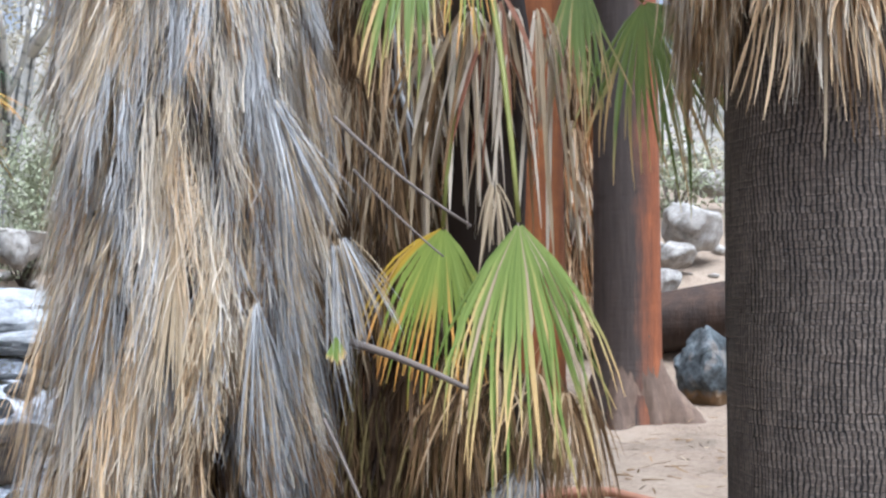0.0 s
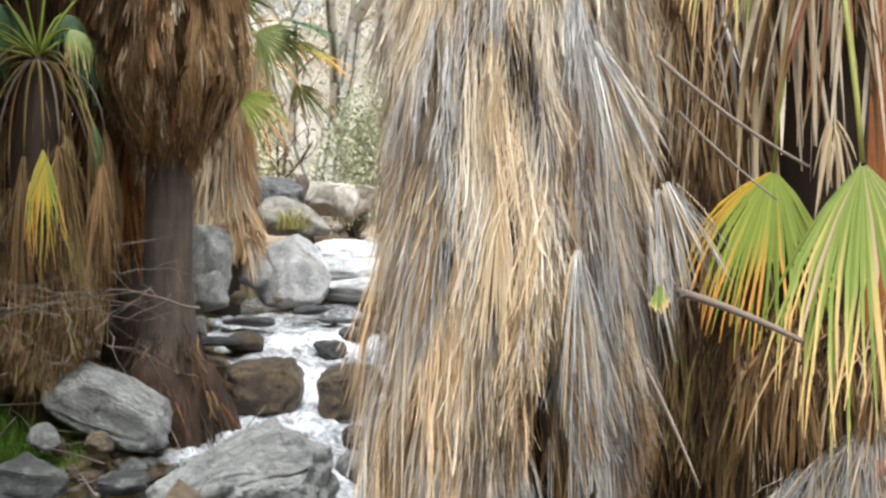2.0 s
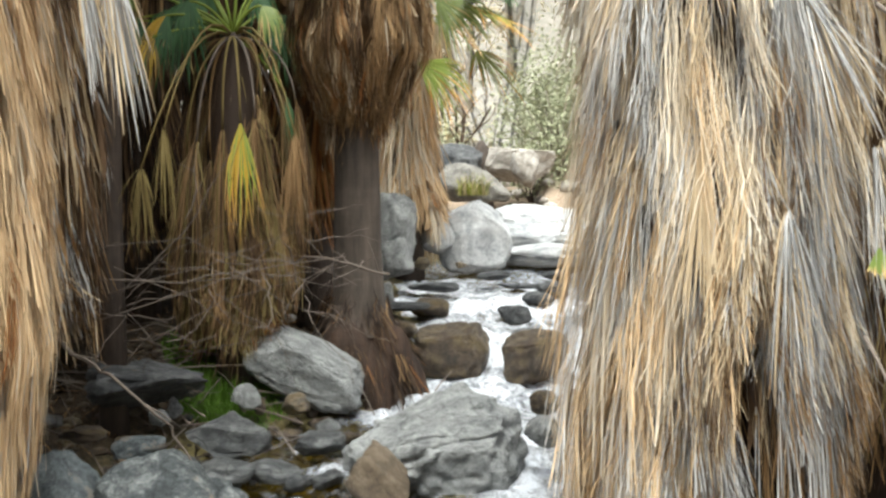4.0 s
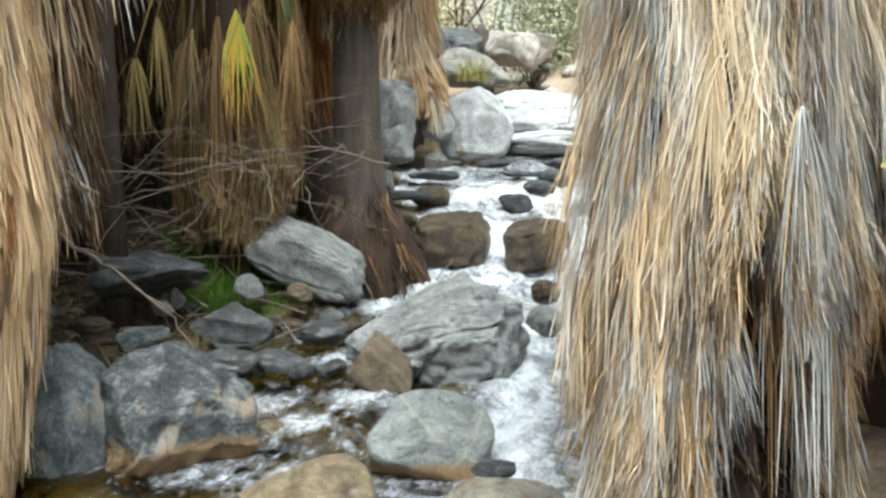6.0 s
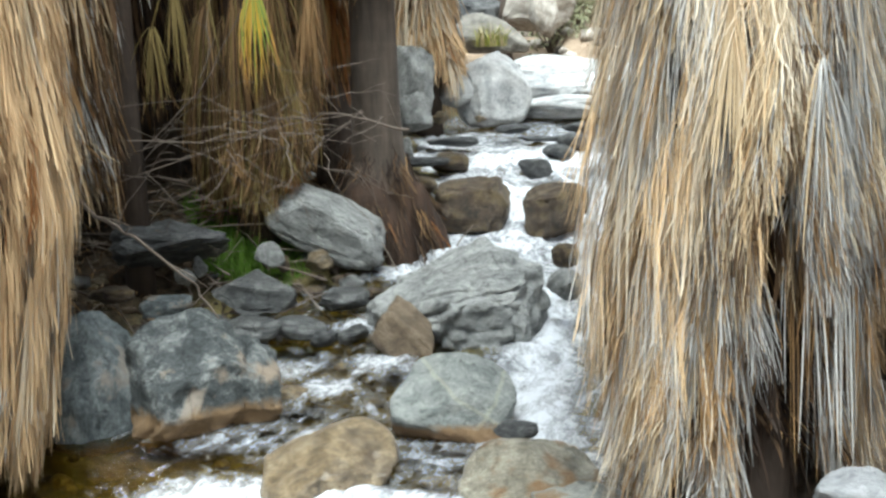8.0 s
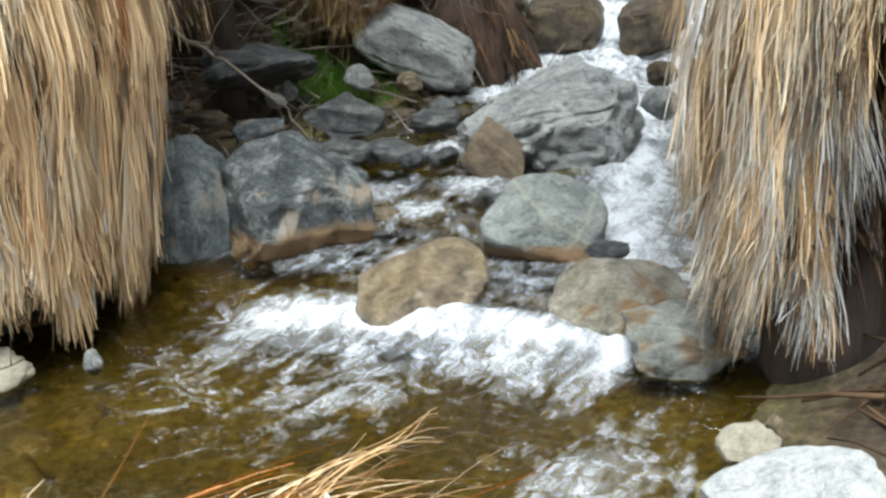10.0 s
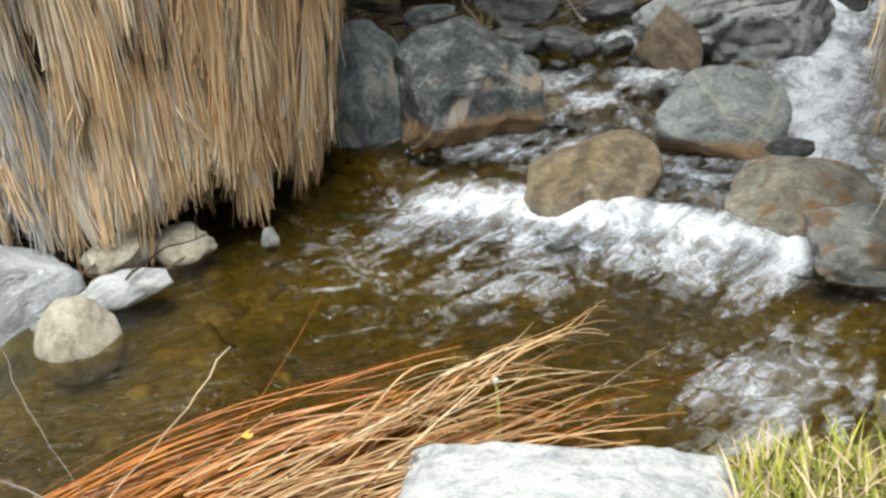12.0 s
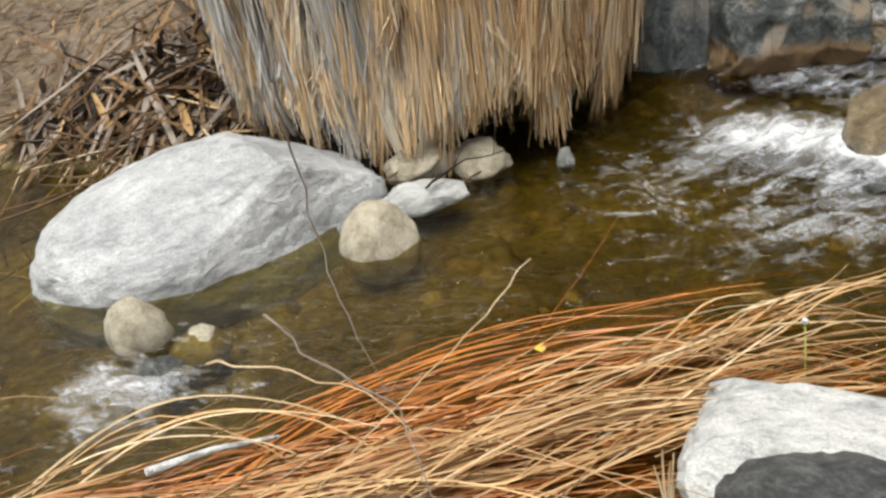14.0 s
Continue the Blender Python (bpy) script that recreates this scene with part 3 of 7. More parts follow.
def ground_height(x, y):
    x, y = np.atleast_1d(np.asarray(x, float)), np.atleast_1d(np.asarray(y, float))
    d, w, hw, side = near_stream(x, y)
    out = np.maximum(d - hw, 0)
    right = np.interp(y, [-6, 1.2, 2.4, 3.2, 4.2, 5.5, 8.5, 9.6, 10.3, 11, 12, 13.6, 15, 18], [0.1, 0.14, 0.17, 0.24, 0.55, 0.76, 0.82, 0.92, 1.35, 1.6, 1.85, 2.4, 3.1, 3.9])
    left = w + 0.10 + 0.23 * np.minimum(out, 3.5) + 0.06 * smooth(0.3, 1.5, out)
    bank = np.where(side < 0, np.maximum(right, w + 0.06), left)
    bank = np.where((side < 0) & (y > 9), np.maximum(right * 0.55 + 0.45 * w, w + 0.15 + 0.16 * np.minimum(out, 3.0)) * smooth(1.0, -1.2, x) + right * smooth(-1.2, 1.0, x), bank)
    r = np.hypot(x + 1, y - 4)
    wall = 17 * smooth(22, 95, r) ** 1.1 + 0.03 * np.maximum(r - 12, 0)
    h_out = bank + 0.035 * lumps(x, y, 1.0) + 0.012 * lumps(x, y, 5.0, 1.3)
    bed = w - 0.17 * (1 - np.clip(d / hw, 0, 1) ** 2) - 0.02 + 0.02 * lumps(x, y, 4.0, 0.7)
    t = smooth(-0.12, 0.55, d - hw)
    h = bed * (1 - t) + h_out * t
    return np.where(d > 9, np.maximum(h, h_out), h) + wall * (1 + 0.25 * lumps(x, y, 0.12, 3.0)) + 0.5 * smooth(16, 40, r) * lumps(x, y, 0.5)


def gz(x, y):
    return float(ground_height(x, y)[0])


def spread(lo, a, b, hi, step, grow):
    mid = np.arange(a, b + 1e-6, step)
    right, left, s = [mid[-1]], [mid[0]], step
    while right[-1] < hi:
        s *= grow
        right.append(right[-1] + s)
    s = step
    while left[-1] > lo:
        s *= grow
        left.append(left[-1] - s)
    return np.concatenate([left[:0:-1], mid, right[1:]])


def grid_mesh(name, xs, ys, z, keep=None):
    nx, ny = len(xs), len(ys)
    X, Y = np.meshgrid(xs, ys)
    v = np.stack([X.ravel(), Y.ravel(), z.ravel()], 1)
    i = (np.arange(ny - 1)[:, None] * nx + np.arange(nx - 1)[None, :]).ravel()
    q = np.stack([i, i + 1, i + nx + 1, i + nx], 1)
    if keep is not None:
        q = q[keep.ravel()[q].all(axis=1)]
    me = bpy.data.meshes.new(name)
    used = np.unique(q)
    back = np.zeros(len(v), int)
    back[used] = np.arange(len(used))
    me.from_pydata(v[used].tolist(), [], back[q].tolist())
    me.shade_smooth()
    return me, used


def build_ground():
    xs = spread(-420, -8.5, 5.0, 420, 0.085, 1.13)
    ys = spread(-420, -2.5, 14.5, 420, 0.085, 1.13)
    X, Y = np.meshgrid(xs, ys)
    z = ground_height(X.ravel(), Y.ravel())
    me, used = grid_mesh("ground", xs, ys, z)
    x, y = X.ravel()[used], Y.ravel()[used]
    d, w, hw, side = near_stream(x, y)
    # near-bank litter, out of view, is added to cut light bounced upwards
    litter = np.where(side > 0, 1.0, 0.0) * smooth(13.5, 10.5, y) + np.where(side < 0, 1, 0) * (smooth(5.2, 3.6, y) * 0.75)
    litter = litter * (1 - 0.35 * smooth(-4.9, -5.6, x) * smooth(2.8, 2.0, y))
    litter = np.clip(litter + np.where(side > 0, 0.15, 0.35) * lumps(x, y, 1.6, 0.5), 0, 1)
    wet = smooth(0.45, -0.05, d - hw)
    far = smooth(17, 26, np.hypot(x + 1, y - 4))
    col = me.attributes.new("cover", 'FLOAT_VECTOR', 'POINT')
    col.data.foreach_set("vector", np.stack([litter, wet, far], 1).astype(np.float32).ravel())
    return tagged(part("ground", me, GROUND), "pale sandy canyon floor with brown leaf litter and gravel", "ground", kind="structure")


def build_water():
    step = 0.03
    xs, ys = np.arange(-8.0, 0.6, step), np.arange(-2.6, 12.4, step)
    X, Y = np.meshgrid(xs, ys)
    x, y = X.ravel(), Y.ravel()
    d, w, hw, side = near_stream(x, y)
    g = np.abs(np.gradient(w.reshape(X.shape), step)[0]).ravel() + np.abs(np.gradient(w.reshape(X.shape), step)[1]).ravel()
    steep = np.clip(g * 2.2, 0, 1.0)
    # distance along the current and across it
    run = np.concatenate([[0], np.cumsum(np.linalg.norm(np.diff(STREAM[:, :2], axis=0), axis=1))])
    along = np.empty(len(x))
    for i in range(0, len(x), 20000):
        dd = (x[i:i + 20000, None] - STREAM[None, :, 0]) ** 2 + (y[i:i + 20000, None] - STREAM[None, :, 1]) ** 2
        along[i:i + 20000] = run[np.argmin(dd, axis=1)]
    across = d * side
    lip = y - (3.20 + (x + 3.4) * 0.17)
    gate = smooth(-3.75, -3.0, x) * smooth(-1.25, -1.6, x)
    rapid = np.maximum(0.88 * np.exp(-((lip + 0.10) / 0.18) ** 2), np.maximum(0.62 * smooth(-0.85, -0.15, lip), 0.44 * smooth(-1.6, -0.5, lip) * smooth(-1.7, -2.4, x)) * smooth(0.15, -0.05, lip)) * gate
    # chute: white water together with the sky's reflection, painted pale
    chute = 0.92 * np.exp(-(((x + 1.85 + 0.36 * (y - 4)) / 0.40) ** 2)) * smooth(3.4, 4.0, y) * smooth(7.6, 6.4, y)
    spill = np.zeros(len(x))
    for sx, sy, sr, sa in ((-3.55, 5.35, 0.25, 0.80), (-3.05, 4.75, 0.3, 0.75), (-3.87, 6.45, 0.35, 0.95), (-3.75, 6.85, 0.35, 1.0), (-3.4, 7.25, 0.4, 1.0), (-4.0, 4.97, 0.28, 0.6), (-2.9, 4.0, 0.25, 0.5), (-3.5, 4.55, 0.25, 0.7),
                           (-3.15, 4.35, 0.25, 0.75), (-3.15, 0.45, 0.32, 0.62), (-2.3, 6.4, 0.3, 1.0)):
        spill = np.maximum(spill, sa * np.exp(-((x - sx) ** 2 + (y - sy) ** 2) / sr ** 2))
    upper = 0.72 * smooth(5.9, 6.8, y) - 0.18 * smooth(9.2, 10.5, y)
    # out: sky sheen on the pool's right, painted as pale water
    out = 0.56 * np.exp(-(((x + 1.27 + 0.1 * (y - 2.5)) / 0.34) ** 2 + ((y - 2.60) / 0.52) ** 2))
    # shallow: ripples and bright reflections between the boulders, painted pale
    shallow = (0.34 + 0.12 * smooth(4.6, 4.2, y)) * smooth(3.2, 3.6, y) * smooth(6.4, 5.8, y)
    foam_and_sheen = np.clip(np.maximum.reduce([1.2 * steep * (y > 4), rapid, chute, spill, upper, out, shallow]), 0, 1)
    chop = lumps(along * 1.5, across * 2.6, 1.3, 2.0)
    ridge = 0.5 - np.abs(lumps(along * 2.4, across * 3.4, 1.5, 5.0))
    fine = lumps(along * 4.0, across * 5.0, 2.2, 8.0)
    z = w + (0.006 + 0.045 * foam_and_sheen) * chop + (0.004 + 0.05 * foam_and_sheen ** 1.5) * ridge + (0.002 + 0.014 * foam_and_sheen) * fine
    me, used = grid_mesh("water", xs, ys, z, keep=(d < hw + 0.5))
    at = me.attributes.new("foam_and_sheen", 'FLOAT', 'POINT')
    at.data.foreach_set("value", foam_and_sheen[used].astype(np.float32))
    loops = np.empty(len(me.loops), np.int32)
    me.loops.foreach_get("vertex_index", loops)
    flow = np.stack([along[used], across[used]], 1)[loops]
    me.uv_layers.new(name="UVMap").data.foreach_set("uv", flow.astype(np.float32).ravel())
    return tagged(part("water", me, WATER), "clear shallow stream with white foaming rapids over stones", "stream", kind="structure")


build_ground()
build_water()


# ---- rocks ----
def rock_mesh(seed, detail=4, facets=9, rough=0.16, cut=(0.58, 0.92), cuts=(), box=1.0, chip=0.0, grain=None, ridge=1.0):
    """A stone: a ball cut by flat breaks, roughened; grain: a direction along which its ridges run."""
    r = random.Random(seed)
    bm = bmesh.new()
    bmesh.ops.create_icosphere(bm, subdivisions=detail, radius=1.0)
    planes = [(Vector(c[:3]).normalized(), c[3]) for c in cuts]
    for _ in range(facets):
        n = Vector((r.gauss(0, 1), r.gauss(0, 1), r.gauss(0, 1))).normalized()
        planes.append((n, r.uniform(*cut)))
    g = Vector(grain).normalized() if grain else None
    for v in bm.verts:
        p = Vector([math.copysign(abs(c) ** box, c) for c in v.co])
        shift = Vector((seed * 3.1, seed * 1.7, 0))
        wob = 0.05 * noise.noise(p * 2.3 + shift)
        for n, d in planes:
            over = p.dot(n) - d - wob
            if over > 0:
                p -= n * over * 0.96
        q = p * 1.3 + shift
        p *= 1 + rough * noise.fractal(q, 0.8, 2.0, 5) + 0.18 * rough * noise.fractal(q * 6, 0.9, 2.0, 3) + chip * (noise.ridged_multi_fractal(q * 2.0, 0.9, 2.1, 5, 1.0, 2.0) - 1.0) * 0.5 - 0.35 * rough * max(0.0, 0.16 - abs(noise.noise(q * 1.7 + Vector((5, 3, 1))))) / 0.16
        if g:
            w = p - g * (0.8 * p.dot(g)) + shift
            p *= 1 + 0.03 * ridge * (noise.ridged_multi_fractal(w * 2.6, 0.8, 2.1, 4, 1.0, 2.0) - 1.0) - 0.06 * ridge * max(0.0, 0.10 - abs(noise.noise(w * 2.1 + Vector((2, 7, 4))))) / 0.10
        v.co = p
    return bm


def boulder(x, y, z, sx, sy, sz, turn, seed, mat, label, tilt=(0, 0), detail=4, facets=9, rough=0.16, name="boulder", group="", category="rock", cuts=(), box=1.0, chip=0.055, grain=None, ridge=1.0):
    """A boulder whose middle lies at x, y, z, with half sizes sx, sy, sz."""
    ob = part(name, rock_mesh(seed, detail, facets, rough, (0.58, 0.92), cuts, box, chip, grain, ridge), mat)
    ob.matrix_world = pose(x, y, z, tilt[0], tilt[1], turn) @ Matrix.Diagonal((sx, sy, sz, 1))
    return tagged(ob, label, category, group)

# ---- boulders and stones ----
boulder(-2.94, 5.47, 0.41, 0.54, 0.48, 0.37, 27, 11, ROCK_GREY, "large rough grey boulder splitting the stream", detail=6, chip=0.12, rough=0.10, facets=3, box=0.72, cuts=((-0.52, -0.25, 0.80, 0.40), (0.08, -0.60, 0.80, 0.60), (0.95, -0.30, 0.12, 0.84), (0.30, -0.95, 0.1, 0.74), (0.55, -0.1, 0.8, 0.86)), grain=(0.75, -0.2, 0.55), ridge=2.2)
boulder(-3.03, 4.98, 0.33, 0.25, 0.17, 0.15, 31, 12, ROCK_WEDGE, "damp brown wedge of stone leaning on the large grey boulder", tilt=(0, 46), facets=1, rough=0.08, box=0.62, cuts=((-0.1, -0.5, 0.85, 0.62), (0.1, -0.97, 0.2, 0.7), (-0.8, -0.2, 0.55, 0.80), (0.85, -0.1, 0.5, 0.8)))
boulder(-4.33, 6.17, 0.73, 0.46, 0.27, 0.23, 35, 13, ROCK_GREY, "smooth grey boulder lying aslant on the bank", detail=5, chip=0.03, tilt=(0, 26), rough=0.06, facets=1, box=0.66, cuts=((0.05, -0.35, 0.93, 0.66), (-0.1, -0.97, -0.12, 0.72), (0.92, -0.25, 0.35, 0.86), (-0.8, -0.4, 0.45, 0.82), (0.3, -0.75, 0.55, 0.80)), grain=(1, 0, -0.1))
boulder(-4.67, 6.25, 1.07, 0.16, 0.14, 0.06, 36, 14, ROCK_GREY, "flat grey stone under the palm skirt")
boulder(-3.86, 7.60, 0.71, 0.31, 0.24, 0.23, 27, 15, ROCK_BROWN, "wet brown boulder in the little waterfall", detail=5, rough=0.10, facets=3, box=0.58, cuts=((-0.1, -0.3, 0.95, 0.74), (0.15, -0.97, 0.15, 0.74), (0.85, -0.3, 0.45, 0.86)))
boulder(-3.20, 7.76, 0.67, 0.26, 0.22, 0.23, 22, 16, ROCK_BROWN, "wet brown boulder beside the waterfall chute", detail=5, rough=0.10, facets=3, box=0.62, cuts=((-0.35, -0.3, 0.9, 0.72), (-0.5, -0.85, 0.1, 0.74)))
boulder(-4.43, 8.3, 0.98, 0.19, 0.17, 0.11, 27, 17, ROCK_BROWN, "wet brown stone in the upper cascade")
boulder(-3.71, 8.51, 0.93, 0.16, 0.14, 0.11, 23, 18, ROCK_DARK, "dark wet stone in the upper cascade")
boulder(-3.68, 9.06, 1.03, 0.15, 0.13, 0.08, 21, 19, ROCK_DARK, "dark wet stone in the upper cascade")
boulder(-3.62, 9.3, 1.10, 0.16, 0.14, 0.10, 21, 20, ROCK_DARK, "dark wet stone in the upper cascade")
boulder(-3.78, 9.77, 1.22, 0.15, 0.14, 0.06, 21, 21, ROCK_DARK, "dark wet stone in the upper cascade")
boulder(-4.42, 7.72, 0.86, 0.15, 0.14, 0.10, 29, 22, ROCK_BROWN, "wet brown stone in the upper cascade")
boulder(-4.81, 8.16, 1.10, 0.08, 0.07, 0.12, 30, 23, ROCK_GREY, "grey stone by the upper cascade")
boulder(-4.94, 10.32, 1.60, 0.41, 0.34, 0.43, 25, 24, ROCK_WHITE, "large pale rounded boulder beside the upper stream", detail=5, facets=1, rough=0.08, box=0.78, cuts=((-0.35, -0.15, 0.92, 0.74), (0.62, -0.2, 0.75, 0.70), (0.25, -0.95, 0.05, 0.72), (-0.75, -0.62, 0.1, 0.74), (0.1, -0.72, 0.68, 0.84)))
boulder(-5.26, 10.0, 1.58, 0.21, 0.18, 0.22, 27, 25, ROCK_WHITE, "pale grey stone beside the large pale boulder")
boulder(-5.76, 10.75, 1.77, 0.16, 0.15, 0.14, 28, 26, ROCK_WHITE, "pale stone behind the large pale boulder")
boulder(-5.41, 9.38, 1.74, 0.27, 0.24, 0.40, 29, 27, ROCK_GREY, "tall grey boulder behind the palm trunk")
boulder(-5.06, 8.76, 1.39, 0.21, 0.19, 0.23, 30, 28, ROCK_GREY, "grey slab sloping down to the stream", tilt=(0, 30))
boulder(-4.87, 12.08, 1.64, 0.84, 0.80, 0.34, 21, 29, ROCK_WHITE, "broad smooth white bedrock slab above the stream", detail=6, rough=0.08, facets=3, box=0.7, chip=0.09, cuts=((0.25, -0.3, 0.92, 0.66), (0.0, -0.8, 0.6, 0.72), (-0.5, -0.3, 0.8, 0.80)), grain=(1, 0.1, 0.1), ridge=0.8)
boulder(-4.37, 11.17, 1.39, 0.60, 0.46, 0.16, 21, 30, ROCK_WHITE, "white bedrock ledge at the water", detail=5, rough=0.1, facets=3, box=0.7, chip=0.1, grain=(1, 0.1, 0.1), ridge=0.8)
boulder(-6.22, 13.05, 2.24, 0.52, 0.42, 0.30, 25, 31, ROCK_DUST, "grey boulder with a yellow-green tuft on the far bank", detail=5, rough=0.08, facets=2, box=0.75, tilt=(0, 14), cuts=((0.45, -0.3, 0.83, 0.62), (-0.5, -0.6, 0.6, 0.74)))
boulder(-6.80, 13.70, 2.60, 0.42, 0.34, 0.30, 26, 32, ROCK_DARK, "dark weathered boulder on the far bank", detail=5, facets=4, box=0.8)
boulder(-6.22, 14.47, 2.66, 0.62, 0.46, 0.30, 23, 33, ROCK_FAR, "pale granite boulder on the far bank", detail=5, facets=2, rough=0.08, box=0.75, cuts=((0.15, -0.1, 0.97, 0.6), (0.6, -0.7, -0.1, 0.7)))
boulder(-5.28, 9.73, 1.32, 0.09, 0.08, 0.07, 28, 34, ROCK_TAN, "small orange stone at the stream edge")
boulder(-4.95, 10.01, 1.29, 0.08, 0.07, 0.04, 26, 35, ROCK_TAN, "small orange stone at the stream edge")
boulder(-2.51, 6.17, 0.61, 0.10, 0.09, 0.08, 21, 36, ROCK_BROWN, "wet brown stone beside the rapids")
boulder(-2.33, 5.71, 0.52, 0.13, 0.11, 0.10, 21, 37, ROCK_GREY, "wet grey stone beside the rapids")
boulder(-3.91, 3.5, 0.29, 0.27, 0.24, 0.44, 48, 38, ROCK_BLUE, "blue-grey boulder half hidden by the palm skirt", detail=5, rough=0.09, facets=2, box=0.95, cuts=((0.55, -0.25, 0.8, 0.70), (0.2, -0.97, 0.05, 0.78), (-0.2, -0.5, 0.85, 0.78)))
boulder(-3.43, 3.74, 0.35, 0.36, 0.30, 0.34, 42, 39, ROCK_BLUEVEIN, "angular blue-grey boulder with a pale vein", detail=6, facets=1, rough=0.07, box=0.74, cuts=((-0.15, -0.50, 0.85, 0.60), (0.62, -0.22, 0.75, 0.68), (-0.9, -0.4, 0.12, 0.84), (0.30, -0.94, 0.02, 0.70), (0.2, -0.7, -0.68, 0.74)), chip=0.07, grain=(0.5, -0.2, 0.8))
boulder(-2.29, 4.15, 0.25, 0.29, 0.27, 0.24, 28, 40, ROCK_VEIN, "grey-green boulder with crossing pale veins", detail=5, rough=0.06, facets=1, box=0.74, cuts=((-0.35, -0.45, 0.82, 0.64), (0.45, -0.35, 0.82, 0.74), (0.1, -0.97, 0.2, 0.76), (-0.3, -0.7, -0.65, 0.74)))
boulder(-2.52, 3.48, 0.14, 0.29, 0.27, 0.21, 35, 41, ROCK_TAN, "wet tan boulder at the lip of the rapids", rough=0.09, facets=2, detail=5, box=0.75, cuts=((-0.45, -0.35, 0.82, 0.62), (0.25, -0.5, 0.83, 0.66), (0.2, -0.97, 0.1, 0.8)))
boulder(-1.70, 3.68, 0.12, 0.28, 0.26, 0.18, 24, 42, ROCK_TANGREY, "wet tan and grey boulder at the lip of the rapids", rough=0.08, facets=2, detail=5, box=0.75, cuts=((-0.4, -0.5, 0.77, 0.66), (0.5, -0.3, 0.8, 0.72)))
boulder(-1.36, 3.42, 0.13, 0.27, 0.21, 0.17, 20, 43, ROCK_FOOT, "wet rounded grey stone below the rapids", rough=0.14, facets=13, chip=0.06, detail=5)
boulder(-1.84, 3.88, 0.30, 0.10, 0.09, 0.04, 24, 44, ROCK_DARK, "thin dark stone wedged among boulders")
boulder(-4.0, 1.09, 0.00, 0.72, 0.43, 0.36, 74, 46, ROCK_PALE, "large smooth pale grey boulder at the water's edge", detail=6, tilt=(0, -7), facets=0, rough=0.05, box=0.82, chip=0.012, cuts=((0.62, -0.74, 0.10, 0.70), (-0.05, -0.55, 0.83, 0.80), (0.75, 0.1, 0.6, 0.80)))
boulder(-3.44, 1.54, 0.00, 0.15, 0.13, 0.17, 64, 47, ROCK_CREAM, "rounded cream stone in the water", rough=0.08, facets=2)
boulder(-3.59, 1.51, 0.04, 0.06, 0.05, 0.05, 65, 48, ROCK_GREY, "small grey stone beside the pale boulder")
boulder(-3.43, 0.6, 0.02, 0.11, 0.09, 0.15, 79, 49, ROCK_CREAM, "cream stone standing in the shallow water", facets=3, rough=0.1)
boulder(-3.34, 0.76, -0.10, 0.11, 0.10, 0.10, 76, 50, ROCK_CREAM, "mottled cream stone in the shallow water")
boulder(-3.88, 2.00, 0.05, 0.16, 0.12, 0.11, 60, 51, ROCK_CREAM, "pale cream stone under the palm skirt")
boulder(-3.75, 2.22, 0.04, 0.14, 0.12, 0.09, 57, 52, ROCK_CREAM, "pale cream stone under the palm skirt")
boulder(-3.47, 2.47, 0.04, 0.04, 0.04, 0.06, 52, 53, ROCK_GREY, "small grey stone under the palm skirt")
boulder(-3.62, 1.81, 0.045, 0.21, 0.10, 0.07, 61, 54, ROCK_WHITE, "flat white stone at the water's edge")
boulder(-3.22, 0.59, -0.04, 0.08, 0.07, 0.06, 78, 55, ROCK_WETSHADE, "small grey stone in the shallows")
boulder(-1.45, 1.75, -0.08, 0.45, 0.24, 0.255, 35, 56, ROCK_WHITE, "large white boulder with grey patches on the bank", detail=6, chip=0.012, facets=0, rough=0.05, box=0.42, cuts=((0.5, -0.1, 0.85, 1.02), (0, 0.75, 0.65, 1.0), (-0.1, -0.75, 0.65, 1.06)))
boulder(-1.33, 1.44, 0.16, 0.22, 0.13, 0.13, 36, 57, ROCK_DARK, "dark grey stone against the white boulder")
boulder(-0.69, 2.44, 0.19, 0.25, 0.21, 0.14, 13, 58, ROCK_WHITE, "pale grey-white stone in the bank grass", detail=5, tilt=(0, -20), facets=2, rough=0.08, box=0.7, chip=0.02, cuts=((-0.3, -0.4, 0.85, 0.62),))
boulder(-0.91, 2.82, 0.15, 0.10, 0.09, 0.07, 15, 59, ROCK_CREAM, "small pale stone beside the stream")
boulder(-0.86, 2.93, 0.17, 0.04, 0.03, 0.04, 14, 60, ROCK_TAN, "small tan stone beside the stream")
boulder(-0.43, 3.01, 0.59, 0.13, 0.12, 0.08, 6, 61, ROCK_PALE, "pale grey stone under the palm skirt")
boulder(-4.87, 5.14, 0.74, 0.37, 0.31, 0.15, 43, 62, ROCK_DARK, "dark jagged slab on the shaded bank", detail=5, facets=5, rough=0.14, box=0.62, chip=0.10, cuts=((0.25, -0.3, 0.92, 0.6), (0.3, -0.75, -0.6, 0.5)), grain=(1, 0, 0.15))
boulder(-4.18, 5.09, 0.47, 0.27, 0.22, 0.14, 39, 63, ROCK_WETSHADE, "grey angular stone in the shallows", detail=5, facets=4, rough=0.10, box=0.66, chip=0.06, cuts=((0.35, -0.3, 0.88, 0.62), (0, -1, 0.1, 0.7)), grain=(0.9, 0, -0.4))
boulder(-4.48, 5.67, 0.58, 0.10, 0.09, 0.09, 38, 64, ROCK_GREY, "pale angular stone on the bank", facets=13, rough=0.18, box=0.78, chip=0.10)
boulder(-4.23, 5.89, 0.52, 0.12, 0.11, 0.08, 35, 65, ROCK_TAN, "tan stone at the water's edge", facets=13, rough=0.18, box=0.78, chip=0.10)
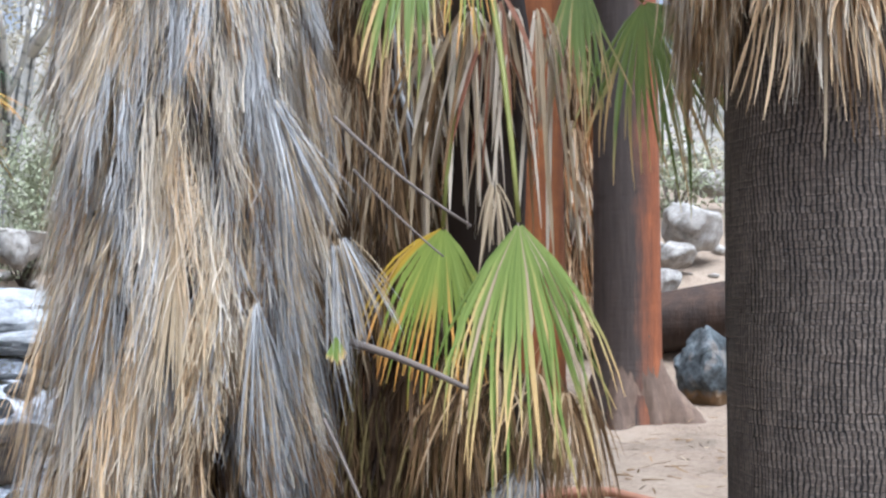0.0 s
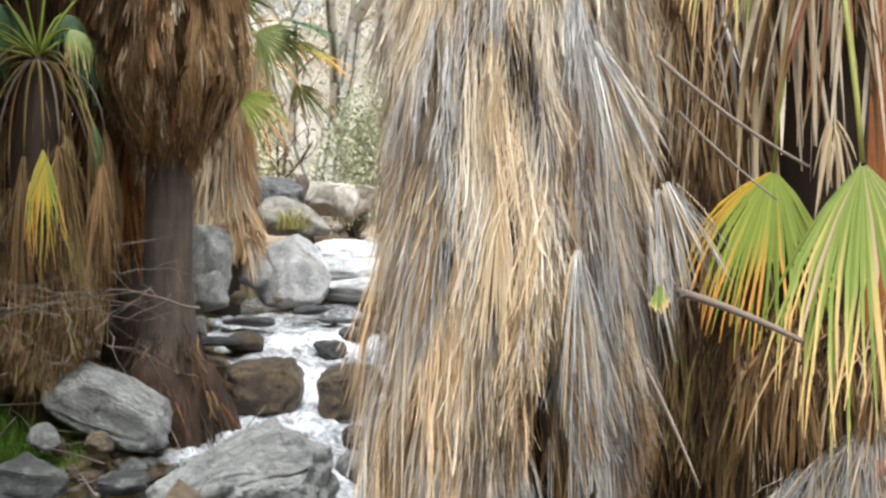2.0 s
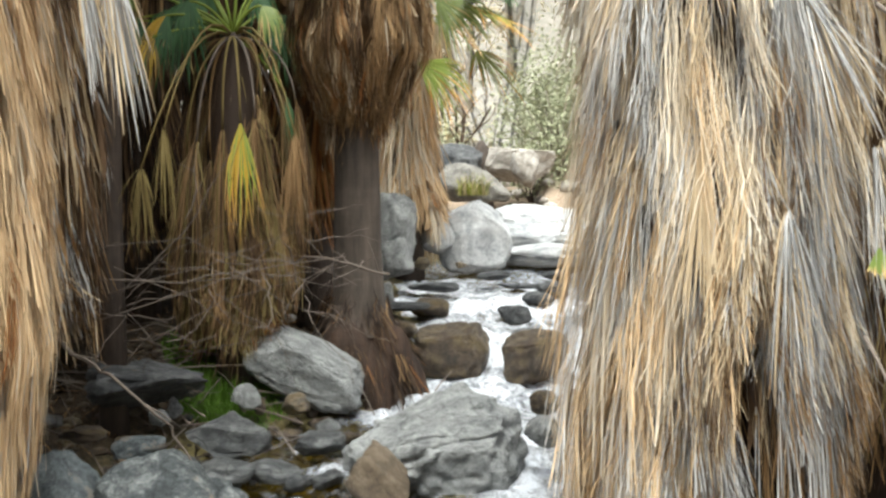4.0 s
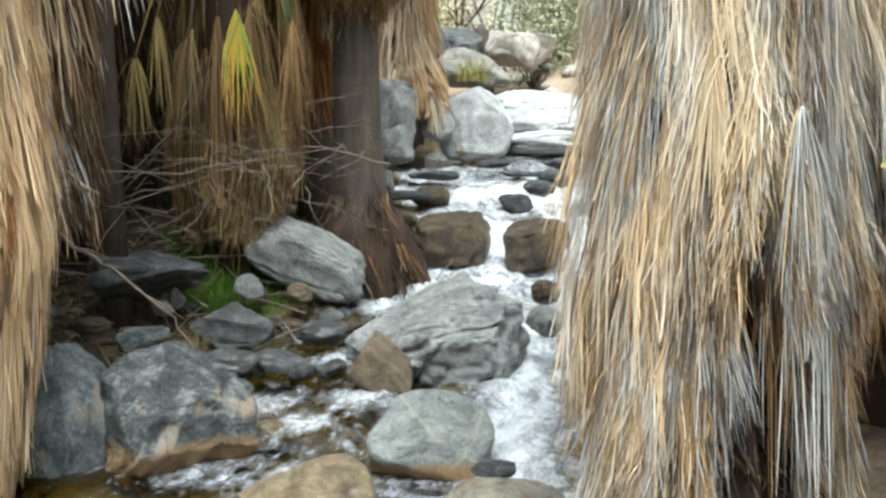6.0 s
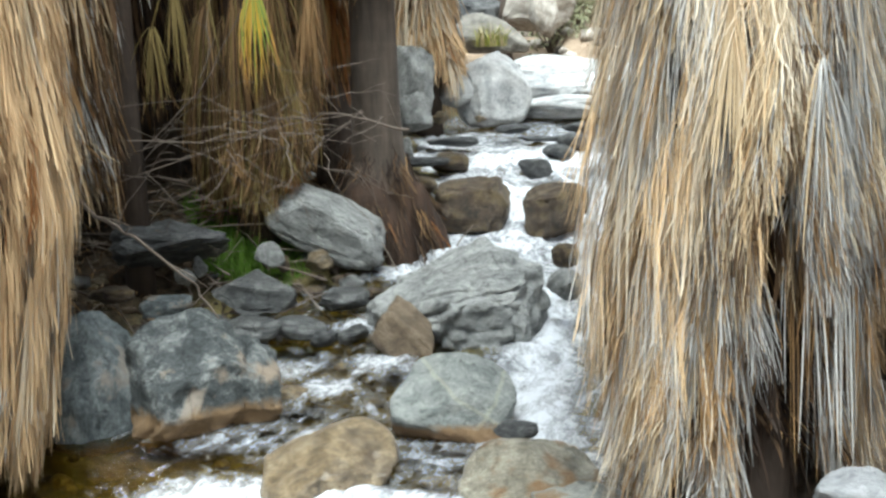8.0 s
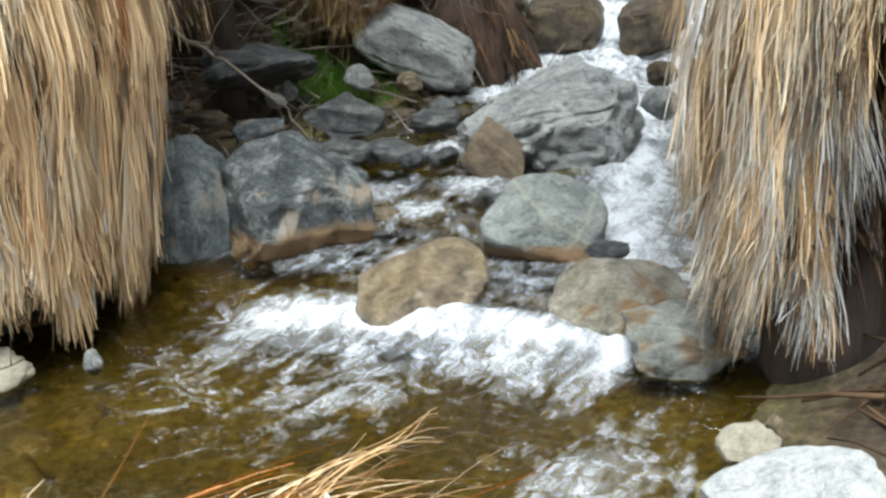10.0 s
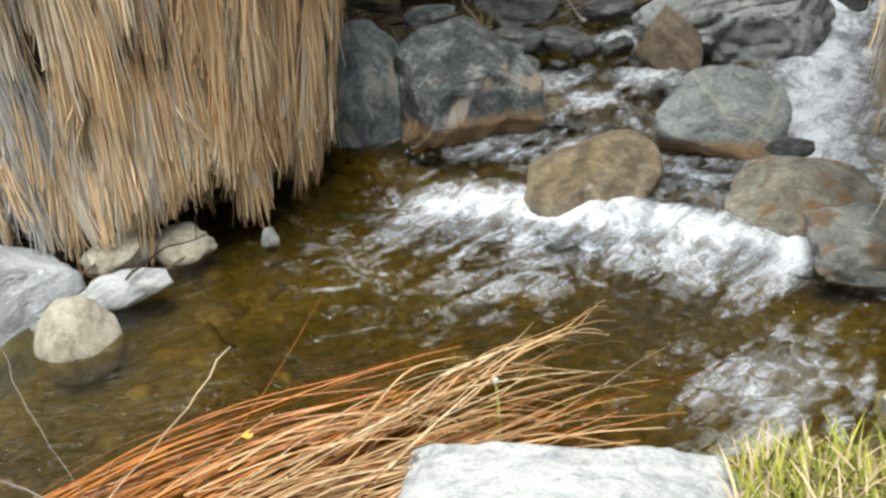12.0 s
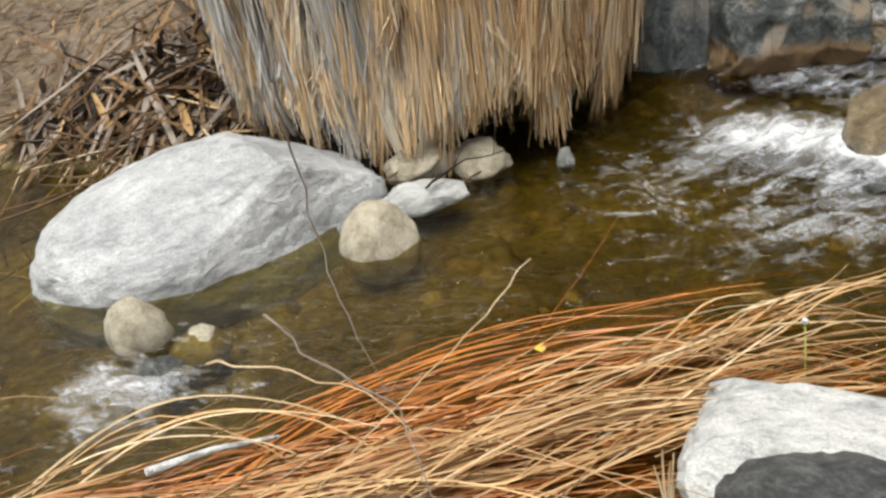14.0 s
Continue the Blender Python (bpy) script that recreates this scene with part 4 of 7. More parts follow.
boulder(-4.52, 4.7, 0.42, 0.16, 0.14, 0.09, 43, 66, ROCK_BLUE, "blue-grey stone on the gravel", facets=13, rough=0.18, box=0.78, chip=0.10)
boulder(-3.95, 4.77, 0.32, 0.18, 0.16, 0.09, 39, 67, ROCK_WETSHADE, "grey stone in the shallows", facets=13, rough=0.18, box=0.78, chip=0.10)
boulder(-3.74, 4.96, 0.30, 0.18, 0.16, 0.07, 36, 68, ROCK_WETSHADE, "flat grey stone in the shallows", facets=13, rough=0.18, box=0.78, chip=0.10)
boulder(-3.77, 5.46, 0.38, 0.18, 0.16, 0.08, 34, 69, ROCK_WETSHADE, "grey stone in the shallows", facets=13, rough=0.18, box=0.78, chip=0.10)
boulder(-4.2, 4.7, 0.35, 0.12, 0.11, 0.08, 41, 70, ROCK_DARK, "dark wedge-shaped stone in the shallows", facets=13, rough=0.18, box=0.78, chip=0.10)
boulder(-3.56, 4.95, 0.27, 0.10, 0.09, 0.06, 35, 71, ROCK_DARK, "dark wet stone in the shallows", facets=13, rough=0.18, box=0.78, chip=0.10)
boulder(-4.72, 5.08, 0.53, 0.07, 0.06, 0.06, 42, 72, ROCK_GREY, "small grey stone on the bank", facets=13, rough=0.18, box=0.78, chip=0.10)
boulder(-4.73, 5.25, 0.56, 0.05, 0.05, 0.07, 42, 73, ROCK_GREY, "small upright stone on the bank", facets=13, rough=0.18, box=0.78, chip=0.10)
boulder(-4.43, 5.73, 0.53, 0.06, 0.06, 0.08, 37, 74, ROCK_BROWN, "small brown stone on the bank", facets=13, rough=0.18, box=0.78, chip=0.10)
boulder(-3.43, 5.08, 0.27, 0.10, 0.09, 0.06, 33, 75, ROCK_WETSHADE, "grey stone in the shallows", facets=13, rough=0.18, box=0.78, chip=0.10)
boulder(-4.73, 4.45, 0.54, 0.13, 0.12, 0.05, 46, 76, ROCK_BROWN, "brown stone on the gravel", facets=13, rough=0.18, box=0.78, chip=0.10)
boulder(-3.94, 4.82, 0.23, 0.08, 0.07, 0.05, 39, 77, ROCK_WETSHADE, "small grey stone in the shallows", facets=13, rough=0.18, box=0.78, chip=0.10)
boulder(-3.63, 5.61, 0.38, 0.08, 0.07, 0.06, 32, 78, ROCK_BROWN, "small brown stone by the grey boulder", facets=13, rough=0.18, box=0.78, chip=0.10)
boulder(-3.27, 4.27, 0.16, 0.11, 0.10, 0.05, 37, 79, ROCK_TAN, "submerged tan stone in the stream", facets=13, rough=0.18, box=0.78, chip=0.10)
boulder(-2.66, 5.8, 0.35, 0.06, 0.05, 0.05, 24, 80, ROCK_GREY, "small grey stone beside the boulder", facets=13, rough=0.18, box=0.78, chip=0.10)
boulder(-3.03, 5.0, 0.29, 0.14, 0.12, 0.08, 30, 81, ROCK_WETSHADE, "grey stone against the boulder", facets=13, rough=0.18, box=0.78, chip=0.10)
boulder(3.19, 13.25, 2.75, 0.43, 0.38, 0.40, -14, 82, ROCK_FAR, "pale granite boulder on the far slope")
boulder(2.88, 12.76, 2.38, 0.28, 0.25, 0.19, -13, 83, ROCK_FAR, "pale granite boulder on the far slope")
boulder(2.56, 11.78, 2.04, 0.18, 0.16, 0.20, -12, 84, ROCK_FAR, "pale granite stone on the far slope")
boulder(3.94, 15.08, 3.55, 0.30, 0.27, 0.24, -15, 85, ROCK_FAR, "pale granite boulder on the far slope")
boulder(4.13, 17.63, 4.38, 0.35, 0.31, 0.23, -13, 86, ROCK_FAR, "pale granite boulder on the far slope")
boulder(2.36, 9.29, 1.18, 0.27, 0.24, 0.40, -14, 87, ROCK_BLUE, "dark blue-grey boulder behind the palm trunk", detail=5)
boulder(-5.81, 13.9, 2.55, 0.21, 0.19, 0.33, 23, 88, ROCK_FAR, "pale granite boulder on the far bank")
boulder(-4.55, 7.98, 1.03, 0.25, 0.12, 0.05, 29, 89, ROCK_DARK, "dark wet ledge stone in the upper cascade", facets=12, rough=0.14, box=0.8, chip=0.08)
boulder(-4.73, 8.91, 1.13, 0.29, 0.13, 0.05, 27, 90, ROCK_DARK, "dark wet ledge stone in the upper cascade", facets=12, rough=0.14, box=0.8, chip=0.08)
boulder(-4.39, 9.61, 1.21, 0.21, 0.10, 0.05, 24, 92, ROCK_DARK, "dark wet ledge stone in the upper cascade", facets=12, rough=0.14, box=0.8, chip=0.08)
boulder(-3.98, 9.36, 1.13, 0.25, 0.12, 0.04, 22, 94, ROCK_DARK, "dark wet ledge stone in the upper cascade", facets=12, rough=0.14, box=0.8, chip=0.08)


# ---- palms ----
THATCH = [STRAW, PALE, GREY, BROWN, UMBER, RUST, OLIVE, SLATE, AMBER, DARK_SHADE]


def skirt_mesh(name, zb, zt, radius, n, weights, seed, length=(0.45, 0.9), strips=15, spread_=0.30, ragged=0.15, arc=(0, 2 * math.pi), width=(0.007, 0.014), tuck=0.07, hue=None, tip=0.15, gap=None, loose=1.0, twist=(0.7, 0.8), even=(0.6, 1.1), clump=3.1, relief=0.0, base=0.03):
    """Dead fronds hanging in shingled layers round the trunk. radius: a function of z. hue: a function of the angle and the height that gives other weights. gap: angle, half width, top and share of each hollow."""
    r = np.random.default_rng(seed)
    S = Strips()
    s = np.array([0, 0.2, 0.45, 0.7, 0.88, 1.0])
    weights = np.array(weights, float) / sum(weights)
    for f in range(n):
        th = r.uniform(*arc)
        z0 = zb + 0.22 + (zt - zb) * r.uniform(0, 1)
        if r.uniform() < 0.18:
            z0 = zb + r.uniform(0.2, 0.6)
        L = r.uniform(*length)
        wts = weights
        if hue:
            wts = np.array(hue(th, z0), float)
            wts = wts / wts.sum()
        m = r.choice(len(wts), p=wts)
        k = int(strips * r.uniform(0.6, 1.3))
        joined = r.uniform() < 0.10
        if joined:
            k, L = max(6, k // 2), L * 1.35
        i = np.linspace(-1, 1, k) + r.normal(0, 0.22, k)
        ln = L * (1 - 0.22 * i ** 2) * r.uniform(*even, k)
        jag = float(lumps(np.array([th * clump]), np.array([zb * 5.0 + seed]), 1.0)[0])
        low = zb + ragged * (0.3 + jag + 0.35 * r.normal()) + r.normal(0, 0.025, k)
        for ga, gw, gtop, share in gap or ():
            if abs(th - ga) < gw and r.uniform() < share:
                rim = gtop + 0.09 * r.normal()
                low = np.maximum(low, rim + 0.06 * r.normal(0, 1, k))
                z0 = max(z0, rim + 0.3)
        ln = np.clip(np.minimum(ln, z0 - low), 0.08, None)
        z = z0 + r.normal(0, 0.035, (k, 1)) - s[None, :] * ln[:, None]
        sp = spread_ * r.uniform(0.4, 1.3) * (0.5 if joined else 1.0)
        sway = 0.03 * r.normal()
        tan = i[:, None] * (base + sp * L * (s[None, :] ** 0.8) * 0.4) + r.normal(0, 0.022, (k, 1)) * s[None, :] * loose + sway * s[None, :] ** 1.5 + 0.013 * min(1.0, 1.5 * loose) * np.sin(s[None, :] * r.uniform(3, 9, (k, 1)) + r.uniform(0, 6, (k, 1)))
        push = r.uniform(-0.09, 0.06) - tuck + (tuck + 0.03) * s[None, :] ** 0.7 + r.normal(0, 0.02, (k, 1)) * s[None, :] + loose * np.abs(r.normal(0, 0.03, (k, 1))) * s[None, :] ** 3
        if relief:
            push = push + relief * float(lumps(np.array([th * 5.0]), np.array([z0 * 1.1]), 1.0, seed)[0])
        rad = np.array([[radius(q) for q in row] for row in z]) + push
        ang = th + tan / np.maximum(rad, 0.1)
        path = np.stack([np.cos(ang) * rad, np.sin(ang) * rad, z], -1)
        turn = r.normal(0, 0.35) + r.normal(0, twist[0], (k, 1)) + r.normal(0, twist[1], (k, 1)) * s[None, :]
        side = np.stack([-np.sin(ang) * np.cos(turn) + np.cos(ang) * np.sin(turn), np.cos(ang) * np.cos(turn) + np.sin(ang) * np.sin(turn), 0 * ang], -1)
        w = (1.3 if joined else 1.0) * r.uniform(*width) * np.array([0.3, 1.0, 1.0, 0.95, 0.75 + 0.25 * tip, tip])[None, :] * r.lognormal(-0.1, 0.4, (k, 1))
        S.add(path, w, side, np.where(r.uniform(0, 1, k) < 0.22, r.choice(len(wts), k, p=wts), m), flat=True)
    return S.mesh(name, THATCH)


def limp(S, top, across, R, n, spread_, mat, seed, out=0.06, width=0.014, drift=(0, 0)):
    """A dead leaf gone limp: separate narrow strips that bow out and then hang straight down."""
    r = np.random.default_rng(seed)
    a = np.array(Vector(across).normalized())
    depth = np.array([a[1], -a[0], 0])
    t = np.array([0, 0.08, 0.2, 0.4, 0.65, 0.85, 1.0])
    i = np.linspace(-1, 1, n) + r.normal(0, 0.3, n)
    Rn = R * r.uniform(0.42, 1.08, n) * (1 - 0.15 * np.abs(i))
    lat = i[:, None] * (0.014 + spread_ * (t[None, :] ** 0.8)) + 0.03 * r.normal(0, 1, (n, 1)) * t[None, :]
    dep = out * r.uniform(0.2, 1.3, (n, 1)) * np.sqrt(t)[None, :] + 0.02 * r.normal(0, 1, (n, 1)) * t[None, :] ** 2
    path = np.array(top) + lat[..., None] * a + dep[..., None] * depth + np.stack([drift[0] * t * np.ones((n, 1)), drift[1] * t * np.ones((n, 1)), 0.25 * np.abs(lat) * np.sin(t * 3.14) - Rn[:, None] * t - 0.05 * R * np.abs(r.normal(0, 1, (n, 1)))], -1)
    tw = r.uniform(-1.2, 1.2, (n, 1)) + r.normal(0, 0.8, (n, 1)) * t[None, :]
    side = a * np.cos(tw)[..., None] + depth * np.sin(tw)[..., None]
    w = width * np.array([0.5, 0.8, 1, 1, 0.9, 0.6, 0.15])[None, :] * r.uniform(0.6, 1.3, (n, 1))
    S.add(path, w, side, np.full(n, mat) if isinstance(mat, int) else r.choice(mat, n))


def fan_strips(S, top, down, face, R, half, n, mat, seed, droop=0.25, split=0.45, mats2=None, bend=0.0):
    """One fan leaf: pleated segments from the point top, round the direction down, with free tips."""
    r = np.random.default_rng(seed)
    down, face = np.array(Vector(down).normalized()), np.array(Vector(face).normalized())
    across = np.cross(down, face)
    across /= np.linalg.norm(across)
    face = np.cross(across, down)
    a = np.linspace(-half, half, n) + r.normal(0, half / n * 0.35, n)
    t = np.array([0.02, 0.25, 0.5, 0.72, 0.88, 1.0])
    Rn = R * (1 - 0.18 * (a / half) ** 2) * r.uniform(0.78, 1.08, n)
    d = np.cos(a)[:, None] * down + np.sin(a)[:, None] * across
    perp = -np.sin(a)[:, None] * down + np.cos(a)[:, None] * across
    g = np.array([0, 0, -1.0])
    tb = t - 0.5 * bend * t ** 2
    path = np.array(top) + d[:, None, :] * (Rn[:, None] * tb)[..., None] + g * (Rn[:, None] * 0.5 * bend * t ** 2)[..., None] + g * (droop * R * np.clip(t - 0.4, 0, 1)[None, :, None] ** 2) * r.uniform(0.5, 1.6, (n, 1, 1))
    path = path + face * ((0.10 * R * (t ** 2)[None, :] * np.cos(a * 1.2)[:, None] + 0.05 * R * r.normal(0, 1, (n, 1)) * np.clip(t - split, 0, 1)[None, :])[..., None])
    path = path + perp[:, None, :] * (0.10 * R * r.normal(0, 1, (n, 1)) * np.clip(t - split, 0, 1)[None, :] ** 1.3)[..., None]
    step = 2 * half / n
    full = step * Rn[:, None] * t[None, :]
    top_w = step * Rn[:, None] * split * 1.02
    w = np.where(t[None, :] <= split, full, top_w * np.clip((1 - t[None, :]) / (1 - split), 0, 1) ** 0.7) + 0.002
    side = perp[:, None, :] * np.ones((1, len(t), 1)) + face * (0.25 * r.normal(0, 1, (n, 1)) * t[None, :])[..., None]
    side /= np.linalg.norm(side, axis=2, keepdims=True)
    m = np.full(n, mat)
    if mats2 is not None:
        m = np.where(r.uniform(0, 1, n) < mats2[1], mats2[0], m)
        if len(mats2) > 2:
            m = np.where(a > half - mats2[3] * 2 * half, mats2[2], m)
    S.add(path, w, side, m, fold=0.22)


LEAFY = [GREEN, LIME, YELLOW, DEEP, STRAW, BROWN, GREY, RUST, SLATE, UMBER, OLIVE, AMBER, PALE, PINK]


def petiole(top, end, bend, r0=0.012, r1=0.008, seed=0):
    bm = bmesh.new()
    a, b = Vector(top), Vector(end)
    pts = [a.lerp(b, t) + Vector(bend) * (4 * t * (1 - t)) for t in (0, 0.17, 0.34, 0.5, 0.67, 0.84, 1)]
    return tube(bm, pts, r0, r1, 6)


def leaf(parent, base, hast, down, face, R, half, n, mat, seed, bend=(0, 0, 0.1), stalk=LIME, droop=0.25, mats2=None, label="green fan leaf on a thin stalk", split=0.45, hang=0.8):
    """A fan leaf with its stalk, as part and sub-part of a palm."""
    S = Strips()
    fan_strips(S, hast, down, face, R, half, n, mat, seed, droop, split, mats2, hang)
    ob = part("leaf", S.mesh("leaf", LEAFY), LEAFY, parent, label)
    part("leaf_stalk", petiole(base, hast, bend, 0.013, 0.008), stalk, ob)
    return ob


def crown_mesh(name, z, n, R, seed, mats=(0, 3), stalk=0.9, low=-50, half=1.15, segs=26):
    """A head of fan leaves on stalks, round the top of a tall trunk."""
    r = np.random.default_rng(seed)
    S = Strips()
    for i in range(n):
        th = i * 2.399 + r.uniform(-0.2, 0.2)
        el = radians(r.uniform(low, 70))
        d = np.array([math.cos(th) * math.cos(el), math.sin(th) * math.cos(el), math.sin(el)])
        base = np.array([0.12 * math.cos(th), 0.12 * math.sin(th), z])
        st = stalk * r.uniform(0.8, 1.2)
        hast = base + d * st + np.array([0, 0, -0.12])
        line = np.stack([base, base + d * st * 0.35 + (0, 0, 0.02), base + d * st * 0.7 - (0, 0, 0.03), hast])[None]
        sd = np.cross(d, (0, 0, 1.0))
        sd /= np.linalg.norm(sd) + 1e-9
        S.add(line, np.array([[0.035, 0.028, 0.024, 0.018]]), np.broadcast_to(sd, (1, 4, 3)), np.array([1]), fold=0.5)
        dn = d + np.array([0, 0, -0.55])
        up = np.cross(sd, dn)
        fan_strips(S, hast, dn, up, R * r.uniform(0.8, 1.1), half, segs, int(r.choice(mats)), seed * 50 + i, droop=0.55)
    return S.mesh(name, LEAFY)


def tall_palm(x, y, zg, label, trunk, skirt=None, core=None, crown=None, bark=BARK_DARK, inner=UMBER, name="palm", full=False, group="desert fan palms"):
    """trunk: (z, r) rows above the ground's height zg; skirt: arguments of skirt_mesh; core: (z, r) rows of the packed thatch within."""
    p = thing(name, label, "palm", x, y, zg, group)
    # full: a lower, thicker crown out of view, added to shade the ground below
    if crown:
        crown = (crown[0] + (0.6 if full else 3.0), 26 if full else 11, *crown[2:])
        trunk = trunk + [(crown[0] + 0.05, trunk[-1][1])]
    part("trunk", lathe(trunk, 32, 0.06, x * 3), bark, p)
    # the core's dark colour paints the shade seen between the fronds
    if core:
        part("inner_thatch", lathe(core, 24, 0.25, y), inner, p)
    if skirt:
        part("skirt", skirt_mesh("skirt", **skirt), THATCH, p)
    if crown:
        part("crown", crown_mesh("crown", *crown), LEAFY, p)
    return p


# the near palm with the grey and tan skirt


def r_main(z):
    return 0.405 - 0.05 * float(smooth(1.1, 0.3, z))


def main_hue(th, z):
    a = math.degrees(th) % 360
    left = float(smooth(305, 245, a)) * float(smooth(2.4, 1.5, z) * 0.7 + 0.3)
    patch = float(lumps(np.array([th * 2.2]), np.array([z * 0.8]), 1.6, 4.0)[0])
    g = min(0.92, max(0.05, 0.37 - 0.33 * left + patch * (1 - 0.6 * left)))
    # dark: shade on the lower right side, put into the strand colours
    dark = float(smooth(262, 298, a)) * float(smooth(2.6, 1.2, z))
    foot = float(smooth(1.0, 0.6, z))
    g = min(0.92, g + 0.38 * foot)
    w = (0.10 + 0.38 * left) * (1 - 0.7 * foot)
    # top: paler strands higher up, painting the brighter light there
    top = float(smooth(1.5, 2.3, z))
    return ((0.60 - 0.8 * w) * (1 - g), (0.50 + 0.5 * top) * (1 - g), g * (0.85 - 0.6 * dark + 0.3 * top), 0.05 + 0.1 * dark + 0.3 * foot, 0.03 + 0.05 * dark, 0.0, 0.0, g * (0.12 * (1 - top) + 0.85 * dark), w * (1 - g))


def wide_hue(th, z):
    a = (math.degrees(th) + 180) % 360 - 180
    patch = float(lumps(np.array([th * 2.6]), np.array([z * 0.8]), 1.6, 9.0)[0])
    g = min(0.9, max(0.04, 0.03 + 0.70 * float(smooth(-28, -62, a)) * float(smooth(2.2, 1.2, z)) + 0.22 * patch))
    o = min(1.0, max(0.0, 0.5 + 1.6 * float(lumps(np.array([th * 2.6]), np.array([z * 0.6]), 1.6, 5.0)[0])))
    return (0.12 * (1 - g), (0.22 + 0.30 * (1 - o)) * (1 - g), g, 0.0, 0.0, 0.09 * o * (1 - g), 0.0, 0.1 * g, (0.80 + 0.6 * o) * (1 - g))


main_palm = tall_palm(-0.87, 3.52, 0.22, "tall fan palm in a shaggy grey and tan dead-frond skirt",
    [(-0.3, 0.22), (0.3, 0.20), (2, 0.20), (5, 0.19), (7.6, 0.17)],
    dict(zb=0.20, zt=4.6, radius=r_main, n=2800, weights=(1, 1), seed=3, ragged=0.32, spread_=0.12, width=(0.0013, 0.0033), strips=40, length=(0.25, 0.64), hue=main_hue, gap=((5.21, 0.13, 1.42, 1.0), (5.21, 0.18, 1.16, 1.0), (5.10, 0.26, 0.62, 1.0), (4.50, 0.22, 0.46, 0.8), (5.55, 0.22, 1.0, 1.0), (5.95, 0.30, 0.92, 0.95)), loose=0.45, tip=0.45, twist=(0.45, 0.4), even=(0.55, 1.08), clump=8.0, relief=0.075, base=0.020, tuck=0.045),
    [(0.5, 0.18), (0.7, 0.21), (1.1, 0.22), (1.4, 0.33), (3, 0.33), (5.2, 0.30), (6.2, 0.2)], (7.5, 26, 0.95, 5), inner=DARK_SHADE, full=True)

# weights turn darker downwards: shade at the skirt's foot painted in
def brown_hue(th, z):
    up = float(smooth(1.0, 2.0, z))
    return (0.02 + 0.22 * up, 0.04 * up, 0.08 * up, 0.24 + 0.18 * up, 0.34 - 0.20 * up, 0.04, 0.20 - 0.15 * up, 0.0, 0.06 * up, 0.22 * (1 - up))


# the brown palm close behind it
brown_palm = tall_palm(-0.33, 4.55, 0.6, "fan palm in a thick brown skirt of dead fronds, shade-darkened low down",
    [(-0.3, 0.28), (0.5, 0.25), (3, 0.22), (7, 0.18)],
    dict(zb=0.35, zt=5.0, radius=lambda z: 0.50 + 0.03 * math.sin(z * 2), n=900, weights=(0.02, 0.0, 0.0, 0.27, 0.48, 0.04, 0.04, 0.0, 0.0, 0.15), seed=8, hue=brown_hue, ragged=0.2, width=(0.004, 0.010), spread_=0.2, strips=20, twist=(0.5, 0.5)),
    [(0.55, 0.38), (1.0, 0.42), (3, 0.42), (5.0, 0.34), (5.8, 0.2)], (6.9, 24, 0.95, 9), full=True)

# the wide palm on the far side of the pool
wide_palm = tall_palm(-4.56, 2.52, 0.05, "broad fan palm whose cropped straw skirt hangs over the water",
    [(-0.4, 0.42), (0.5, 0.36), (3, 0.28), (8, 0.2)],
    dict(zb=0.15, zt=4.6, radius=lambda z: 1.11 - 0.235 * max(0, 1.2 - z) - 0.05 * max(0, z - 2), n=2700, weights=(1, 1), seed=12, ragged=0.34, length=(0.28, 0.62), width=(0.0022, 0.0052), spread_=0.07, strips=28, arc=(-2.3, 1.4), hue=wide_hue, tip=0.6, loose=0.12, twist=(0.45, 0.3), even=(0.75, 1.05), clump=9.0, relief=0.04, tuck=0.012),
    [(0.30, 0.66), (0.5, 0.76), (1.3, 0.90), (3.5, 0.85), (4.8, 0.5), (5.6, 0.25)], (7.9, 26, 1.0, 13), inner=DARK_SHADE)

# the palm behind it, greyer, with a bare foot
hidden_palm = tall_palm(-4.80, 3.86, 0.5, "fan palm with a ragged grey-brown skirt and a bare dark foot",
    [(-0.3, 0.24), (0.4, 0.2), (3, 0.18), (7, 0.15)],
    dict(zb=0.75, zt=4.2, radius=lambda z: 0.48 + 0.08 * min(1, max(0, z - 0.6)), n=620, weights=(0.16, 0.0, 0.16, 0.38, 0.30, 0.0, 0.0), seed=21, ragged=0.3, length=(0.6, 1.1)),
    [(0.95, 0.25), (1.3, 0.44), (3.5, 0.46), (4.6, 0.25)], (6.9, 22, 1.1, 17), full=True)

# the palm with bare dark trunk and root mass by the waterfall
mid_palm = tall_palm(-4.31, 6.86, 0.4, "fan palm with bare dark trunk, brown skirt and massed roots",
    [(0.3, 0.26), (0.56, 0.26), (0.64, 0.225), (0.78, 0.20), (1.2, 0.185), (2.2, 0.17), (5, 0.16), (8, 0.15)],
    dict(zb=2.02, zt=5.2, radius=lambda z: 0.16 + 0.36 * float(smooth(2.0, 2.75, z)) + 0.05 * min(1.5, max(0, z - 2.75)), n=1300, weights=(0.12, 0.02, 0.0, 0.52, 0.28, 0.06, 0.0), seed=31,
         ragged=0.34, length=(0.2, 0.5), strips=30, spread_=0.12, tip=0.6, width=(0.003, 0.007), twist=(0.45, 0.35), relief=0.05, clump=5.0, loose=0.45, tuck=0.04),
    [(2.35, 0.17), (2.8, 0.36), (3.6, 0.44), (5.2, 0.36), (6, 0.18)], (7.9, 24, 0.95, 19), BARK_SMOOTH)
RM = lathe([(-0.25, 0.50), (-0.1, 0.48), (0.0, 0.46), (0.1, 0.45), (0.2, 0.43), (0.3, 0.41), (0.38, 0.39), (0.46, 0.36), (0.54, 0.32), (0.62, 0.25), (0.68, 0.12)], 110, 0.30, 4.2)
